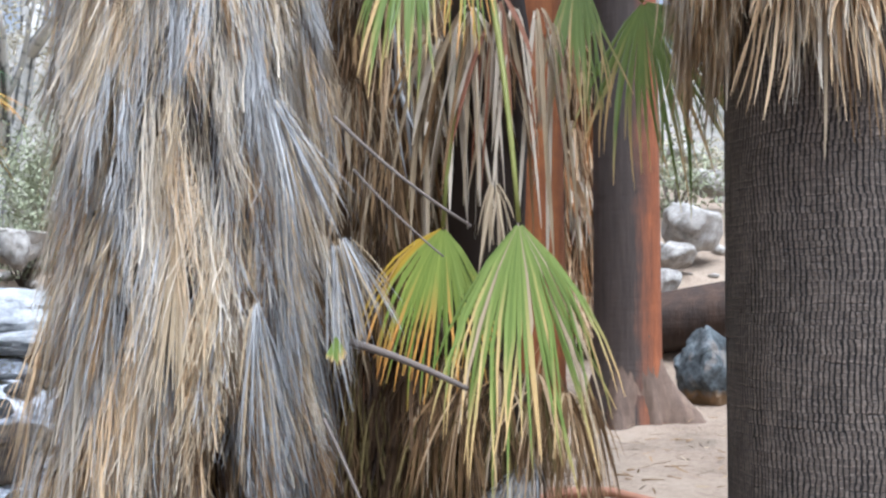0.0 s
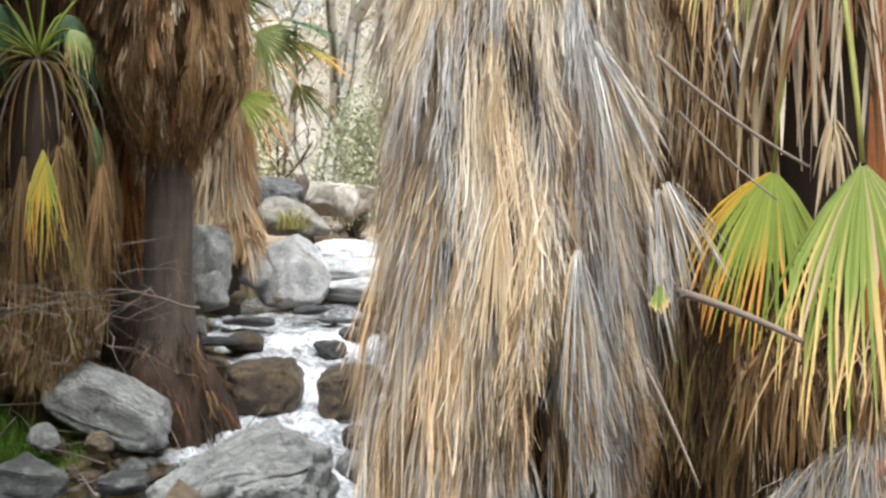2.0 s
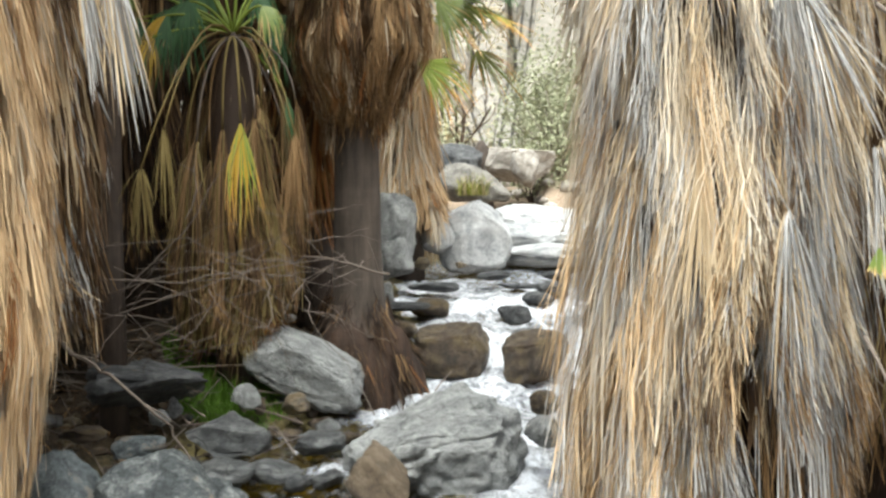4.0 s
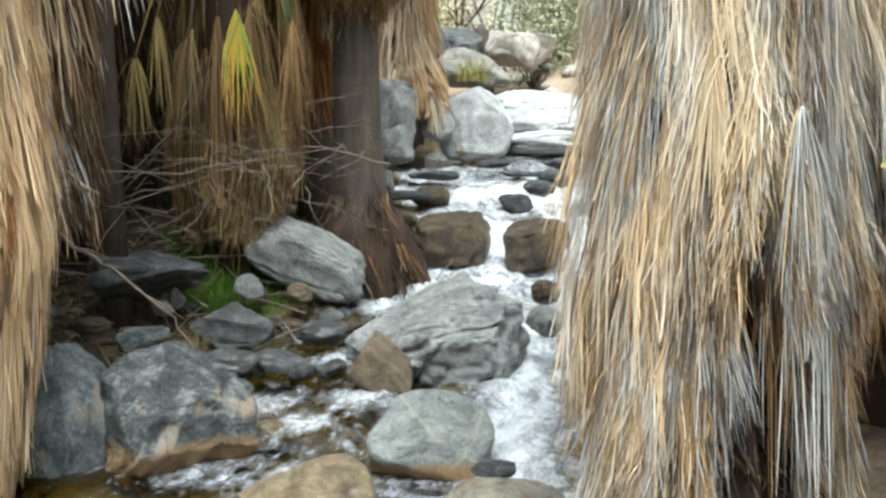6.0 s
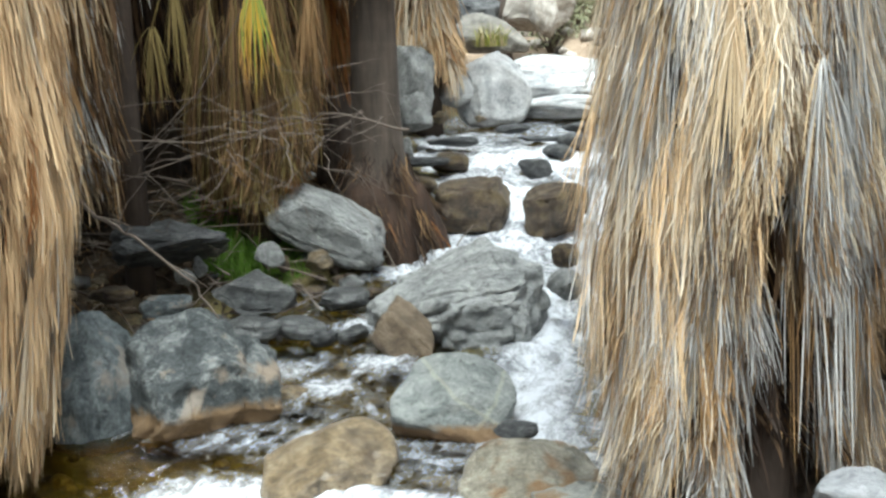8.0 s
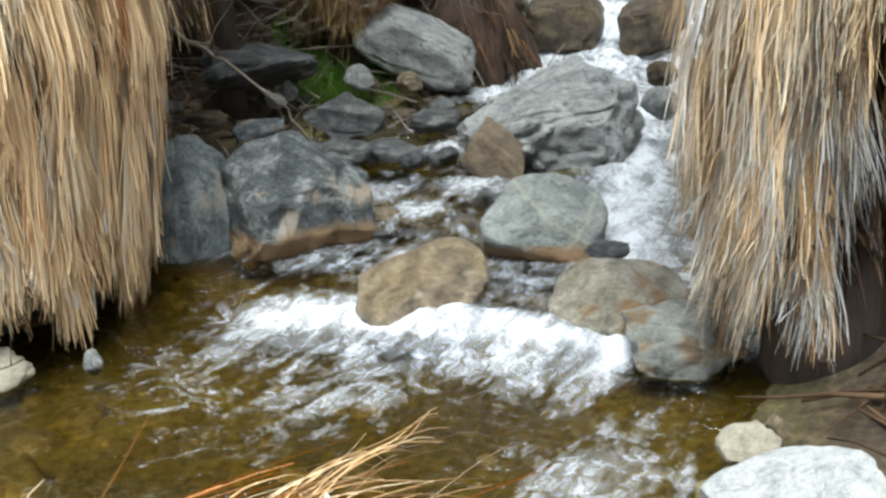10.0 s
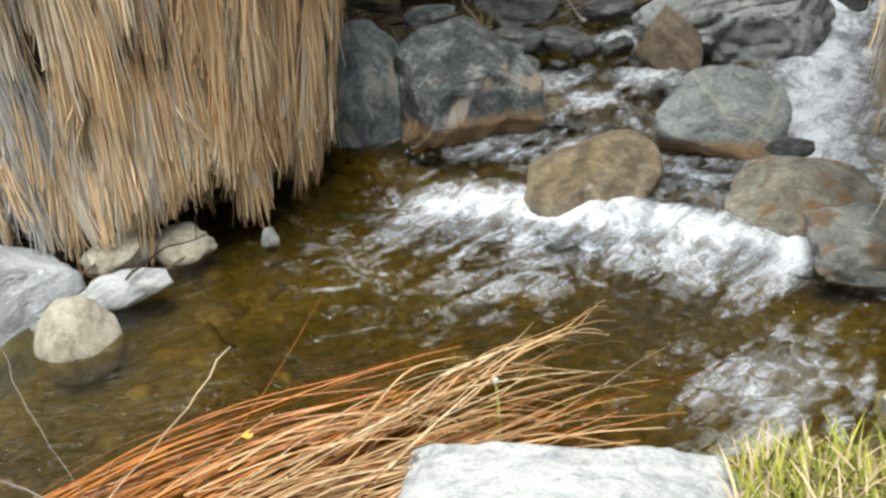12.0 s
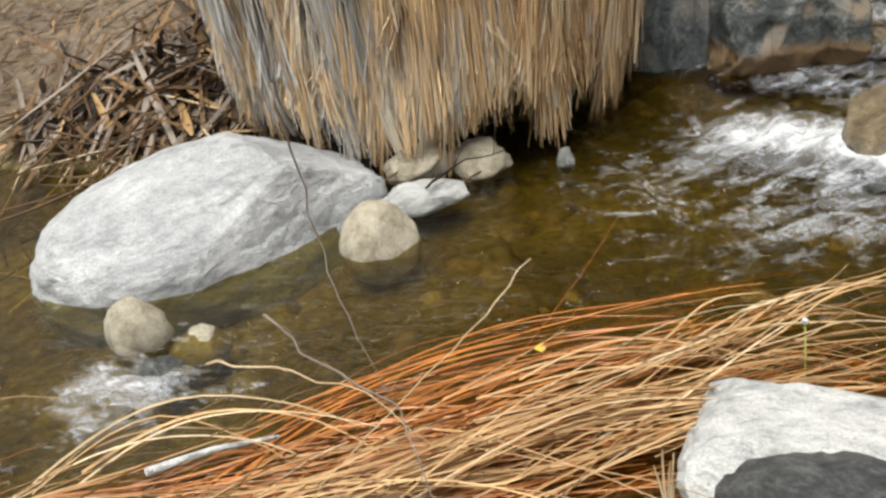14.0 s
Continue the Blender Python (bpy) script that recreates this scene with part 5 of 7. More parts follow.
for v in RM.verts:
    q = Vector((v.co.x * 9, v.co.y * 9, v.co.z * 1.6))
    k = 1 + 0.10 * noise.fractal(q, 0.8, 2.0, 4) - 0.07 * abs(noise.noise(q * 2.2))
    v.co.x, v.co.y = v.co.x * k, v.co.y * k
part("root_mass", RM, ROOTS, mid_palm, "brown fibrous root mass")
part("root_fringe", skirt_mesh("root_fringe", zb=-0.05, zt=0.62, radius=lambda z: 0.25 + 0.24 * float(smooth(0.7, 0.0, z)), n=260, weights=(0, 0, 0, 0.08, 0.54, 0.03, 0, 0, 0, 0.35), seed=33, ragged=0.1, length=(0.12, 0.35), strips=10, width=(0.003, 0.009), tuck=0.02), THATCH, mid_palm)
FL = Strips()
for i in range(16):
    th = i * 0.39 + 0.1
    c, s_ = math.cos(th), math.sin(th)
    r0 = 0.245 + 0.012 * math.sin(i * 5.3)
    FL.add(np.array([[(c * (r0 - 0.04), s_ * (r0 - 0.04), 0.74), (c * r0, s_ * r0, 0.64), (c * (r0 + 0.07), s_ * (r0 + 0.07), 0.54 - 0.05 * math.sin(i * 4.1))]]), np.array([[0.09, 0.11, 0.05 + 0.03 * math.sin(i * 2.7)]]),
           np.broadcast_to(np.array([-s_, c, 0]), (1, 3, 3)), np.array([0]), fold=0.15)
part("bark_fringe", FL.mesh("bark_fringe", [BARK_EDGE]), BARK_EDGE, mid_palm, "curled grey-brown bark edge")

# the small palm with its crown in view, drooping brown fronds
SP = Vector((-4.83, 6.02, 0.72))
small_palm = tall_palm(SP.x, SP.y, SP.z, "small fan palm with a green crown and a drooping brown skirt",
    [(-0.4, 0.17), (0.5, 0.14), (2.3, 0.10), (2.42, 0.05)],
    dict(zb=0.18, zt=1.15, radius=lambda z: 0.17 + 0.24 * float(smooth(2.3, 1.2, z)) - 0.12 * float(smooth(0.8, 0.15, z)), n=200, weights=(0.05, 0.0, 0.0, 0.32, 0.30, 0.03, 0.30), seed=41, ragged=0.25, length=(0.5, 0.9), strips=30, width=(0.004, 0.010)),
    [(0.4, 0.2), (0.8, 0.27), (1.5, 0.2), (2.3, 0.11)], None, inner=DARK_SHADE, name="small_palm")
RT, TW = Vector((0.77, 0.64, 0)), Vector((0.64, -0.77, 0))  # across and towards the path
for i in range(17):
    a = i * 2.399
    d = Vector((math.cos(a), math.sin(a), 0))
    out_, hz = 0.20 + 0.13 * (i % 3) + 0.03 * math.sin(i * 4.7), 1.98 - 0.16 * (i % 4) + 0.05 * math.sin(i * 2.1)
    hast = d * out_ + Vector((0, 0, hz))
    S = Strips()
    limp(S, hast, (-d.y, d.x, 0), 1.0 + 0.25 * math.sin(i * 3.3), 40, 0.125 + 0.03 * math.sin(i * 1.7), ((5, 10, 5, 9), (10, 5, 10, 4), (5, 5, 9, 10), (10, 9, 5), (9, 5))[i % 5], 600 + i, 0.10, 0.009)
    ob = part("dead_leaf", S.mesh("dead_leaf", LEAFY), LEAFY, small_palm, "limp brown leaf")
    part("leaf_stalk", petiole(d * 0.06 + Vector((0, 0, 2.38)), hast, tuple(d * 0.07 + Vector((0, 0, 0.10))), 0.012, 0.007), (BROWN, OLIVE, TWIG)[i % 3], ob)
for i in range(14):
    a = i * 2.399 + 0.7
    d = Vector((math.cos(a), math.sin(a), 0))
    S = Strips()
    limp(S, d * 0.09 + Vector((0, 0, 2.34 - 0.05 * (i % 4))), (-d.y, d.x, 0), 0.95 + 0.2 * math.sin(i * 2.9), 12, 0.05, (9, 5, 10, 9)[i % 4], 680 + i, 0.06, 0.011)
    part("dead_leaf", S.mesh("dead_leaf", LEAFY), LEAFY, small_palm, "limp brown leaf")
for i, (hx, hy, hz, R, m, lab) in enumerate(((-4.07, 5.69, 2.36, 0.78, 5, "hanging orange-brown dead leaf"), (-4.16, 5.80, 2.25, 0.7, 5, "limp brown leaf"), (-4.53, 4.95, 2.36, 0.62, 10, "hanging yellow-brown dead leaf"), (-4.72, 4.95, 2.12, 0.55, 10, "hanging yellow-brown dead leaf"))):
    S = Strips()
    hast = Vector((hx, hy, hz)) - SP
    limp(S, hast, tuple(RT), R, 26, 0.065, m, 660 + i, 0.04, 0.010)
    ob = part("dead_leaf", S.mesh("dead_leaf", LEAFY), LEAFY, small_palm, lab)
    part("leaf_stalk", petiole((0, 0, 2.40), hast, (0, 0, 0.30), 0.011, 0.006), OLIVE, ob)
top = Vector((0, 0, 2.40))
leaf(small_palm, top, RT * 0.03 + TW * 0.46 + Vector((0, 0, 1.74)), (0.1, -0.12, -1), (0.64, -0.77, 0.1), 0.72, 0.38, 26, 1, 77, tuple(TW * 0.16 + Vector((0, 0, 0.10))), OLIVE, mats2=(2, 0.68), label="hanging bright yellow fan leaf")
for i, (rx, up, tw, R, half, m, dn, lab, m2) in enumerate((
        (-0.30, 0.22, 0.10, 0.36, 1.0, 3, (-0.35, -1), "dark green fan leaf", None), (-0.46, 0.10, 0.16, 0.36, 0.8, 3, (-0.5, -1), "dark green fan leaf with a yellow edge", (3, 0.0, 2, 0.45)),
        (0.20, 0.20, 0.12, 0.32, 0.9, 0, (0.5, -0.6), "green fan leaf", None), (0.08, 0.75, -0.05, 0.5, 1.0, 0, (0.2, 0.8), "green fan leaf", None), (-0.16, 0.72, 0.0, 0.5, 1.0, 0, (-0.3, 0.8), "green fan leaf", None),
        (-0.72, 0.30, 0.05, 0.34, 1.0, 0, (-0.6, -1), "green fan leaf", None), (0.34, 0.55, -0.1, 0.5, 1.0, 3, (0.6, 0.5), "dark green fan leaf", None), (-0.35, 0.62, -0.3, 0.5, 1.0, 3, (-0.6, 0.5), "dark green fan leaf", None),
        (0.36, -0.42, 0.1, 0.34, 0.25, 3, (0.25, -1), "narrow green leaf", None),
        (-0.38, 0.20, -0.05, 0.55, 1.1, 3, (-0.3, -1), "dark green fan leaf", None), (-0.66, 0.14, -0.15, 0.52, 1.0, 3, (-0.5, -1), "dark green fan leaf", None), (0.16, 0.36, -0.15, 0.36, 1.1, 3, (0.4, -0.7), "dark green fan leaf", None),
        (-0.20, 0.40, -0.2, 0.40, 1.2, 3, (-0.4, -0.7), "dark green fan leaf", None), (-0.95, 0.10, -0.25, 0.55, 1.1, 3, (-0.4, -1), "dark green fan leaf", None), (0.34, 0.22, -0.25, 0.48, 1.1, 3, (0.4, -1), "dark green fan leaf", None),
        (-0.55, -0.06, 0.2, 0.32, 0.7, 10, (-0.4, -1), "drooping yellow-brown fan leaf", (2, 0.45)))):
    h = top + RT * rx + TW * tw + Vector((0, 0, up))
    leaf(small_palm, top, h, tuple(RT * dn[0] + TW * 0.2 + Vector((0, 0, dn[1]))), tuple(TW + Vector((0, 0, 0.35))), R, half, 24, m, 640 + i, (0, 0, 0.06), LIME, 0.4, m2, lab)

# straw-coloured palm by the pale boulders, with green leaves
straw_palm = tall_palm(-5.55, 9.85, 1.35, "fan palm with an orange straw skirt and green leaves",
    [(-0.4, 0.22), (1, 0.18), (2.6, 0.15)],
    dict(zb=0.28, zt=2.6, radius=lambda z: 0.33 + 0.05 * math.sin(z * 3), n=330, weights=(0.0, 0.45, 0.0, 0.0, 0.0, 0.02, 0.0, 0.0, 0.53), seed=51, ragged=0.35, length=(0.6, 1.1), strips=18, width=(0.010, 0.018)),
    [(0.5, 0.2), (1, 0.26), (2.4, 0.25), (2.9, 0.1)], None)
part("crown", crown_mesh("crown", 2.75, 13, 0.75, 29, (0, 0, 3, 1), 0.75, -40, 1.15, 24), LEAFY, straw_palm)

for i, (h, d, R, half, lab) in enumerate((((0.51, -0.21, 2.73), (0.7, 0.08, -0.35), 0.85, 1.0, "drooping green fan leaf"), ((0.42, -0.46, 2.05), (0.85, 0.04, -0.38), 0.85, 0.65, "drooping bright green fan leaf"),
                                          ((0.30, -0.30, 3.05), (0.75, 0.0, 0.35), 0.75, 1.0, "green fan leaf"), ((0.55, -0.3, 2.45), (0.5, 0.0, -0.9), 0.42, 0.6, "curled tan and green leaf"))):
    leaf(straw_palm, (0, 0, 2.72), h, d, (0.25, -1, 0.35), R, half, 34, (0, 1, 0, 4)[i], 560 + i, (0, 0, 0.12), LIME, 0.35, None, lab, 0.5, 0.45)

# brown hanging skirts deeper in the grove; most carry its shade as near-black strands
for i, (px, py, pr, pb, pt, seed, wts) in enumerate((
        (-5.15, 7.45, 0.34, 0.8, 4.4, 61, (0.06, 0, 0, 0.36, 0.2, 0.32, 0.06)),
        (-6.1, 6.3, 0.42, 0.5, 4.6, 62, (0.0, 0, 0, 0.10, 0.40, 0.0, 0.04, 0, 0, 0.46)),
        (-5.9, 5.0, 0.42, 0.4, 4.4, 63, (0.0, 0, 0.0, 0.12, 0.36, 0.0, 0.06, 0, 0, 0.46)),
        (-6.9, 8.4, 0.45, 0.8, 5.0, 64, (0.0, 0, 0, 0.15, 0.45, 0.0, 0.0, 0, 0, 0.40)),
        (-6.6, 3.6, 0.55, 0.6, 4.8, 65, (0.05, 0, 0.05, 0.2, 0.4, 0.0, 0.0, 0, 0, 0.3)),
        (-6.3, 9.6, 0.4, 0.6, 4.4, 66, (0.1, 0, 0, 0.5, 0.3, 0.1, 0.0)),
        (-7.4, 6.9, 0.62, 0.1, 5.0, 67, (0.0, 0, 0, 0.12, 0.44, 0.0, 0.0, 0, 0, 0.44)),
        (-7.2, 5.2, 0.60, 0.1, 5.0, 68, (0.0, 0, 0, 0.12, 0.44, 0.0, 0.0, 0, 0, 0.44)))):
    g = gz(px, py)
    tall_palm(px, py, g, "fan palm with a brown hanging skirt in the shaded grove", [(-0.3, 0.24), (0.6, 0.2), (3, 0.17), (6.5, 0.15)],
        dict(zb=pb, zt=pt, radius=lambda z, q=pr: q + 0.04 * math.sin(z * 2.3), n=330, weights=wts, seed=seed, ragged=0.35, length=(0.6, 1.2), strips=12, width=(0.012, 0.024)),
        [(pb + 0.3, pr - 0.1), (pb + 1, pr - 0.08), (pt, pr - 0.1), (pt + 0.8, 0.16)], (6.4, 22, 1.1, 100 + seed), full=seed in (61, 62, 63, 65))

# a thin bare trunk in the grove
thin = thing("palm", "young fan palm with a thin bare dark trunk", "palm", -5.05, 5.02, 0.6, "desert fan palms")
part("trunk", lathe([(-0.3, 0.1), (1, 0.075), (2.6, 0.07), (4.2, 0.07)], 16, 0.05, 2), BARK_DARK, thin)
part("crown", crown_mesh("crown", 4.2, 18, 0.7, 37, (0, 3), 0.6, -60, 1.1, 20), LEAFY, thin)

# the red trunk, the charred trunk and the far straw skirt
red_palm = tall_palm(0.80, 8.96, 0.86, "tall fan palm with a smooth red-brown trunk", [(-0.3, 0.31), (0.3, 0.27), (2, 0.255), (6, 0.24), (9, 0.21)], None, None, (8.9, 24, 1.0, 41), BARK_RED)
burnt_palm = tall_palm(1.53, 8.55, 0.82, "tall fan palm with a charred dark and red trunk", [(-0.3, 0.40), (0.0, 0.35), (0.25, 0.29), (0.7, 0.275), (2.5, 0.27), (6, 0.25), (9.5, 0.22)], None, None, (9.4, 24, 1.0, 43), BARK_BURNT)


def root_flare(top, foot, lobes, seed):
    """A trunk's spreading foot: lobes are (angle, reach, half width) of its buttress roots."""
    bm = bmesh.new()
    rings = []
    for k in range(22):
        z = top + (foot - top) * k / 21
        f = float(smooth(top, foot, z)) ** 1.5
        ring = []
        for i in range(72):
            a = 2 * math.pi * i / 72
            grow = sum(reach * math.exp(-(((a - c + math.pi) % (2 * math.pi) - math.pi) / wid) ** 2) for c, reach, wid in lobes)
            q = Vector((math.cos(a) * 2, math.sin(a) * 2, z * 2 + seed))
            r = 0.262 + f * (0.06 + grow) + 0.05 * f * noise.fractal(q * 1.6, 0.8, 2.0, 4) + 0.012 * noise.noise(q * 6)
            ring.append(bm.verts.new((math.cos(a) * r, math.sin(a) * r, z)))
        rings.append(ring)
    for a, b in zip(rings, rings[1:]):
        for i in range(72):
            bm.faces.new((a[i], b[i], b[(i + 1) % 72], a[(i + 1) % 72]))
    return bm


part("root_flare", root_flare(0.72, -0.22, ((-0.35, 0.42, 0.30), (-1.95, 0.24, 0.28), (-1.05, 0.12, 0.2), (2.6, 0.25, 0.4), (0.8, 0.3, 0.4)), 3.3), WOOD_ROOT, burnt_palm, "weathered grey-brown spreading roots")
far_straw = tall_palm(1.30, 10.5, 1.1, "fan palm with a long straw skirt behind the red trunk", [(-0.3, 0.25), (3, 0.2), (8, 0.16)],
    dict(zb=0.3, zt=6.0, radius=lambda z: 0.40, n=650, weights=(0.12, 0.20, 0.0, 0.08, 0, 0.16, 0, 0, 0.46), seed=71, ragged=0.2, length=(0.5, 0.9), strips=14, width=(0.010, 0.018)),
    [(0.5, 0.3), (6, 0.3), (6.8, 0.15)], (7.9, 22, 1.0, 47))

# the near ringed trunk
near_palm = tall_palm(1.22, 3.12, 0.26, "stout fan palm with closely ringed grey bark and straw skirt",
    [(-0.3, 0.40), (0.2, 0.375), (0.8, 0.36), (1.6, 0.352), (2.6, 0.345), (5, 0.32), (8, 0.28)],
    dict(zb=2.32, zt=5.0, radius=lambda z: 0.41 + 0.07 * min(1, max(0, z - 2.2)), n=1100, weights=(0.30, 0.28, 0.0, 0.12, 0.06, 0.0, 0.0, 0.0, 0.24), loose=0.4, seed=81, ragged=0.30, length=(0.4, 0.9), tuck=0.04, width=(0.003, 0.008), strips=20, clump=2.6),
    [(2.5, 0.36), (3.2, 0.40), (5, 0.40), (6, 0.3)], (7.9, 26, 1.0, 53), BARK_GREY)

# the young palm whose leaves hang in front of the brown skirt
YG = gz(0.16, 3.8)
young = thing("young_palm", "young fan palm with hanging green leaves and dead brown ones", "palm", 0.16, 3.78, YG, "desert fan palms")
# trunk coloured near black to give the shadow between the dead leaves
part("trunk", lathe([(-0.2, 0.13), (1.2, 0.13), (2.2 - YG, 0.15), (2.78 - YG, 0.15), (3.3 - YG, 0.08)], 18, 0.2, 3), DARK_SHADE, young)


def young_leaf(hast, down, face, R, half, n, mat, seed, bend, base=(0, -0.05, 2.80), stalk=STALK, mats2=None, label="green fan leaf on a long stalk", droop=0.1, split=0.45):
    o = Vector((0.16, 3.78, YG))
    b = Vector((0.16 + base[0], 3.78 + base[1], base[2])) - o
    return leaf(young, b, Vector(hast) - o, down, face, R, half, n, mat, seed, bend, stalk, droop, mats2, label, split)


young_leaf((0.235, 3.19, 2.05), (0.06, -0.02, -1), (0.1, -1, 0.15), 0.80, 0.80, 44, 0, 201, (0.0, -0.10, 0.03), (0.0, -0.08, 3.0), mats2=(4, 0.12), label="hanging green fan leaf with straw-coloured tips")
young_leaf((0.0, 3.55, 2.06), (-0.22, -0.02, -1), (-0.15, -1, 0.1), 0.60, 1.0, 46, 1, 202, (-0.02, -0.05, 0.03), (-0.02, -0.06, 3.0), mats2=(1, 0.1, 2, 0.12), label="yellow-green fan leaf with an orange edge")
young_leaf((0.76, 3.85, 2.94), (0.46, -0.1, -1), (0.2, -1, 0.3), 0.78, 1.2, 44, 0, 203, (0.0, 0, 0.22), label="drooping green fan leaf")
young_leaf((0.50, 3.8, 3.06), (0.0, -0.1, -1), (-0.1, -1, 0.3), 0.62, 0.45, 24, 0, 204, (0.0, 0, 0.25), label="drooping green fan leaf")
young_leaf((-0.12, 3.55, 3.12), (-0.12, -0.1, -1), (-0.2, -1, 0.2), 0.62, 0.6, 20, 0, 205, (-0.05, 0, 0.2), label="drooping green fan leaf")
young_leaf((0.06, 3.5, 3.2), (0.05, -0.1, -1), (0.1, -1, 0.2), 0.55, 0.35, 20, 1, 206, (0.0, 0, 0.2), label="drooping green fan leaf")
YO = Vector((0.16, 3.78, YG))
for i, (hx, hy, hz, R, sp_, m, n_) in enumerate(((0.10, 3.60, 2.74, 0.74, 0.13, 5, 9), (0.20, 3.58, 2.76, 0.70, 0.10, 7, 8), (0.04, 3.66, 2.70, 0.85, 0.18, 5, 9), (0.25, 3.62, 2.74, 0.85, 0.10, 4, 5), (0.16, 3.60, 2.66, 0.8, 0.10, 7, 8), (0.0, 3.7, 2.66, 0.6, 0.12, 6, 6), (0.17, 3.9, 2.7, 1.0, 0.12, 5, 6), (0.05, 3.9, 2.7, 1.0, 0.18, 5, 8), (0.34, 3.64, 2.74, 0.9, 0.08, 4, 5), (0.40, 3.7, 2.72, 1.0, 0.07, 4, 5), (-0.06, 3.7, 2.66, 0.95, 0.10, 4, 8))):
    S = Strips()
    limp(S, Vector((hx, hy, hz + 0.12)) - YO, (1, 0.05, 0), R, n_ + 2, sp_, ((12, 5, 4), (13, 12, 4), (5, 4, 12))[i % 3] if i < 6 else (m, 12, 4), 220 + i, 0.10, 0.019)
    part("dead_leaf", S.mesh("dead_leaf", LEAFY), LEAFY, young, "limp brown leaf")
S = Strips()
limp(S, Vector((0.17, 3.42, 2.20)) - YO, (1, 0, 0), 0.30, 14, 0.05, 4, 240, 0.03, 0.012)
part("dead_leaf", S.mesh("dead_leaf", LEAFY), LEAFY, young, "dead straw-coloured leaf")
# lower leaves mostly umber: the shade from above is put into their colour
for i in range(7):
    S = Strips()
    a = -2.6 + i * 0.33
    d = Vector((math.cos(a), math.sin(a), 0))
    limp(S, Vector((0.12, 3.80, 1.66 - 0.05 * (i % 3))) + d * 0.28 - YO, (-d.y, d.x, 0), 0.44, 24, 0.13, (9, 9, 5, 9)[i % 4], 250 + i, 0.05, 0.013)
    part("dead_leaf", S.mesh("dead_leaf", LEAFY), LEAFY, young, "dead straw-brown leaf")

for i, (hx, hy, hz, R) in enumerate(((0.08, 3.50, 1.54, 0.36), (0.20, 3.50, 1.57, 0.40), (0.32, 3.50, 1.56, 0.40), (0.42, 3.52, 1.50, 0.34), (0.16, 3.62, 1.48, 0.36), (0.34, 3.66, 1.48, 0.38), (0.50, 3.60, 1.50, 0.38), (-0.04, 3.58, 1.50, 0.36), (0.02, 3.66, 1.62, 0.46))):
    S = Strips()
    limp(S, Vector((hx, hy, hz)) - YO, (1, 0.1, 0), R + 0.08, 54, 0.09, ((11, 5, 5), (10, 5, 4), (11, 5, 10))[i % 3], 290 + i, 0.05, 0.008)
    part("dead_leaf", S.mesh("dead_leaf", LEAFY), LEAFY, young, "dead straw-coloured leaf")

for i in range(5):
    S = Strips()
    limp(S, Vector((-0.16 + 0.09 * i, 3.72 - 0.03 * (i % 2), 1.30 - 0.03 * i)) - YO, (1, 0.1, 0), 0.56, 40, 0.08, (9, 5, 10, 9, 9), 330 + i, 0.04, 0.008)
    part("dead_leaf", S.mesh("dead_leaf", LEAFY), LEAFY, young, "limp dark brown leaf")

# loose grey stalks and torn fronds on the near palm
o1 = Vector((-0.87, 3.52, 0.22))
for a, b, bend, r0 in (((-0.33, 3.08, 2.36), (0.08, 2.95, 2.02), (0, 0, -0.02), 0.007), ((-0.27, 3.09, 2.20), (0.0, 2.9, 1.93), (0, 0, -0.01), 0.005),
                       ((-0.28, 3.12, 1.68), (0.07, 3.0, 1.55), (0, 0, 0.01), 0.014), ((-0.36, 3.12, 1.45), (-0.2, 2.98, 1.14), (0, 0, 0.01), 0.006)):
    part("dead_stalk", petiole(Vector(a) - o1, Vector(b) - o1, bend, r0, r0 * 0.6), TWIG, main_palm, "bare grey leaf stalk")
for i, (hx, hy, hz, dx, R, sp_, m) in enumerate(((-0.50, 3.07, 2.42, 0.16, 0.48, 0.04, 8), (-0.30, 3.12, 2.0, 0.10, 0.34, 0.06, 6), (-0.55, 3.04, 1.80, 0.02, 0.60, 0.06, 8), (-0.33, 3.12, 1.98, 0.05, 0.44, 0.05, 6))):
    S = Strips()
    limp(S, Vector((hx, hy, hz)) - o1, (1, 0.1, 0), R, 36, 0.7 * sp_, (m, 6, m, 4), 260 + i, 0.05, 0.0046, (dx, 0))
    part("dead_frond", S.mesh("dead_frond", LEAFY), LEAFY, main_palm)
S = Strips()
fan_strips(S, Vector((-0.80, 3.07, 2.05)) - o1, (0.03, -0.03, -1), (0, -1, 0.05), 0.62, 0.13, 12, 4, 270, 0.05, 0.6)
part("dead_frond", S.mesh("dead_frond", LEAFY), LEAFY, main_palm, "pale tan folded frond")
# near-black strands inside, painting the shade of the hollow
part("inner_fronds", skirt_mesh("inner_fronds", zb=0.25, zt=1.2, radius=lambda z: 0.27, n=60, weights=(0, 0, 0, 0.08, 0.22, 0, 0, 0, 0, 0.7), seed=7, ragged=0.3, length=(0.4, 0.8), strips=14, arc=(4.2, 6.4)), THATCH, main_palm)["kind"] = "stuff"
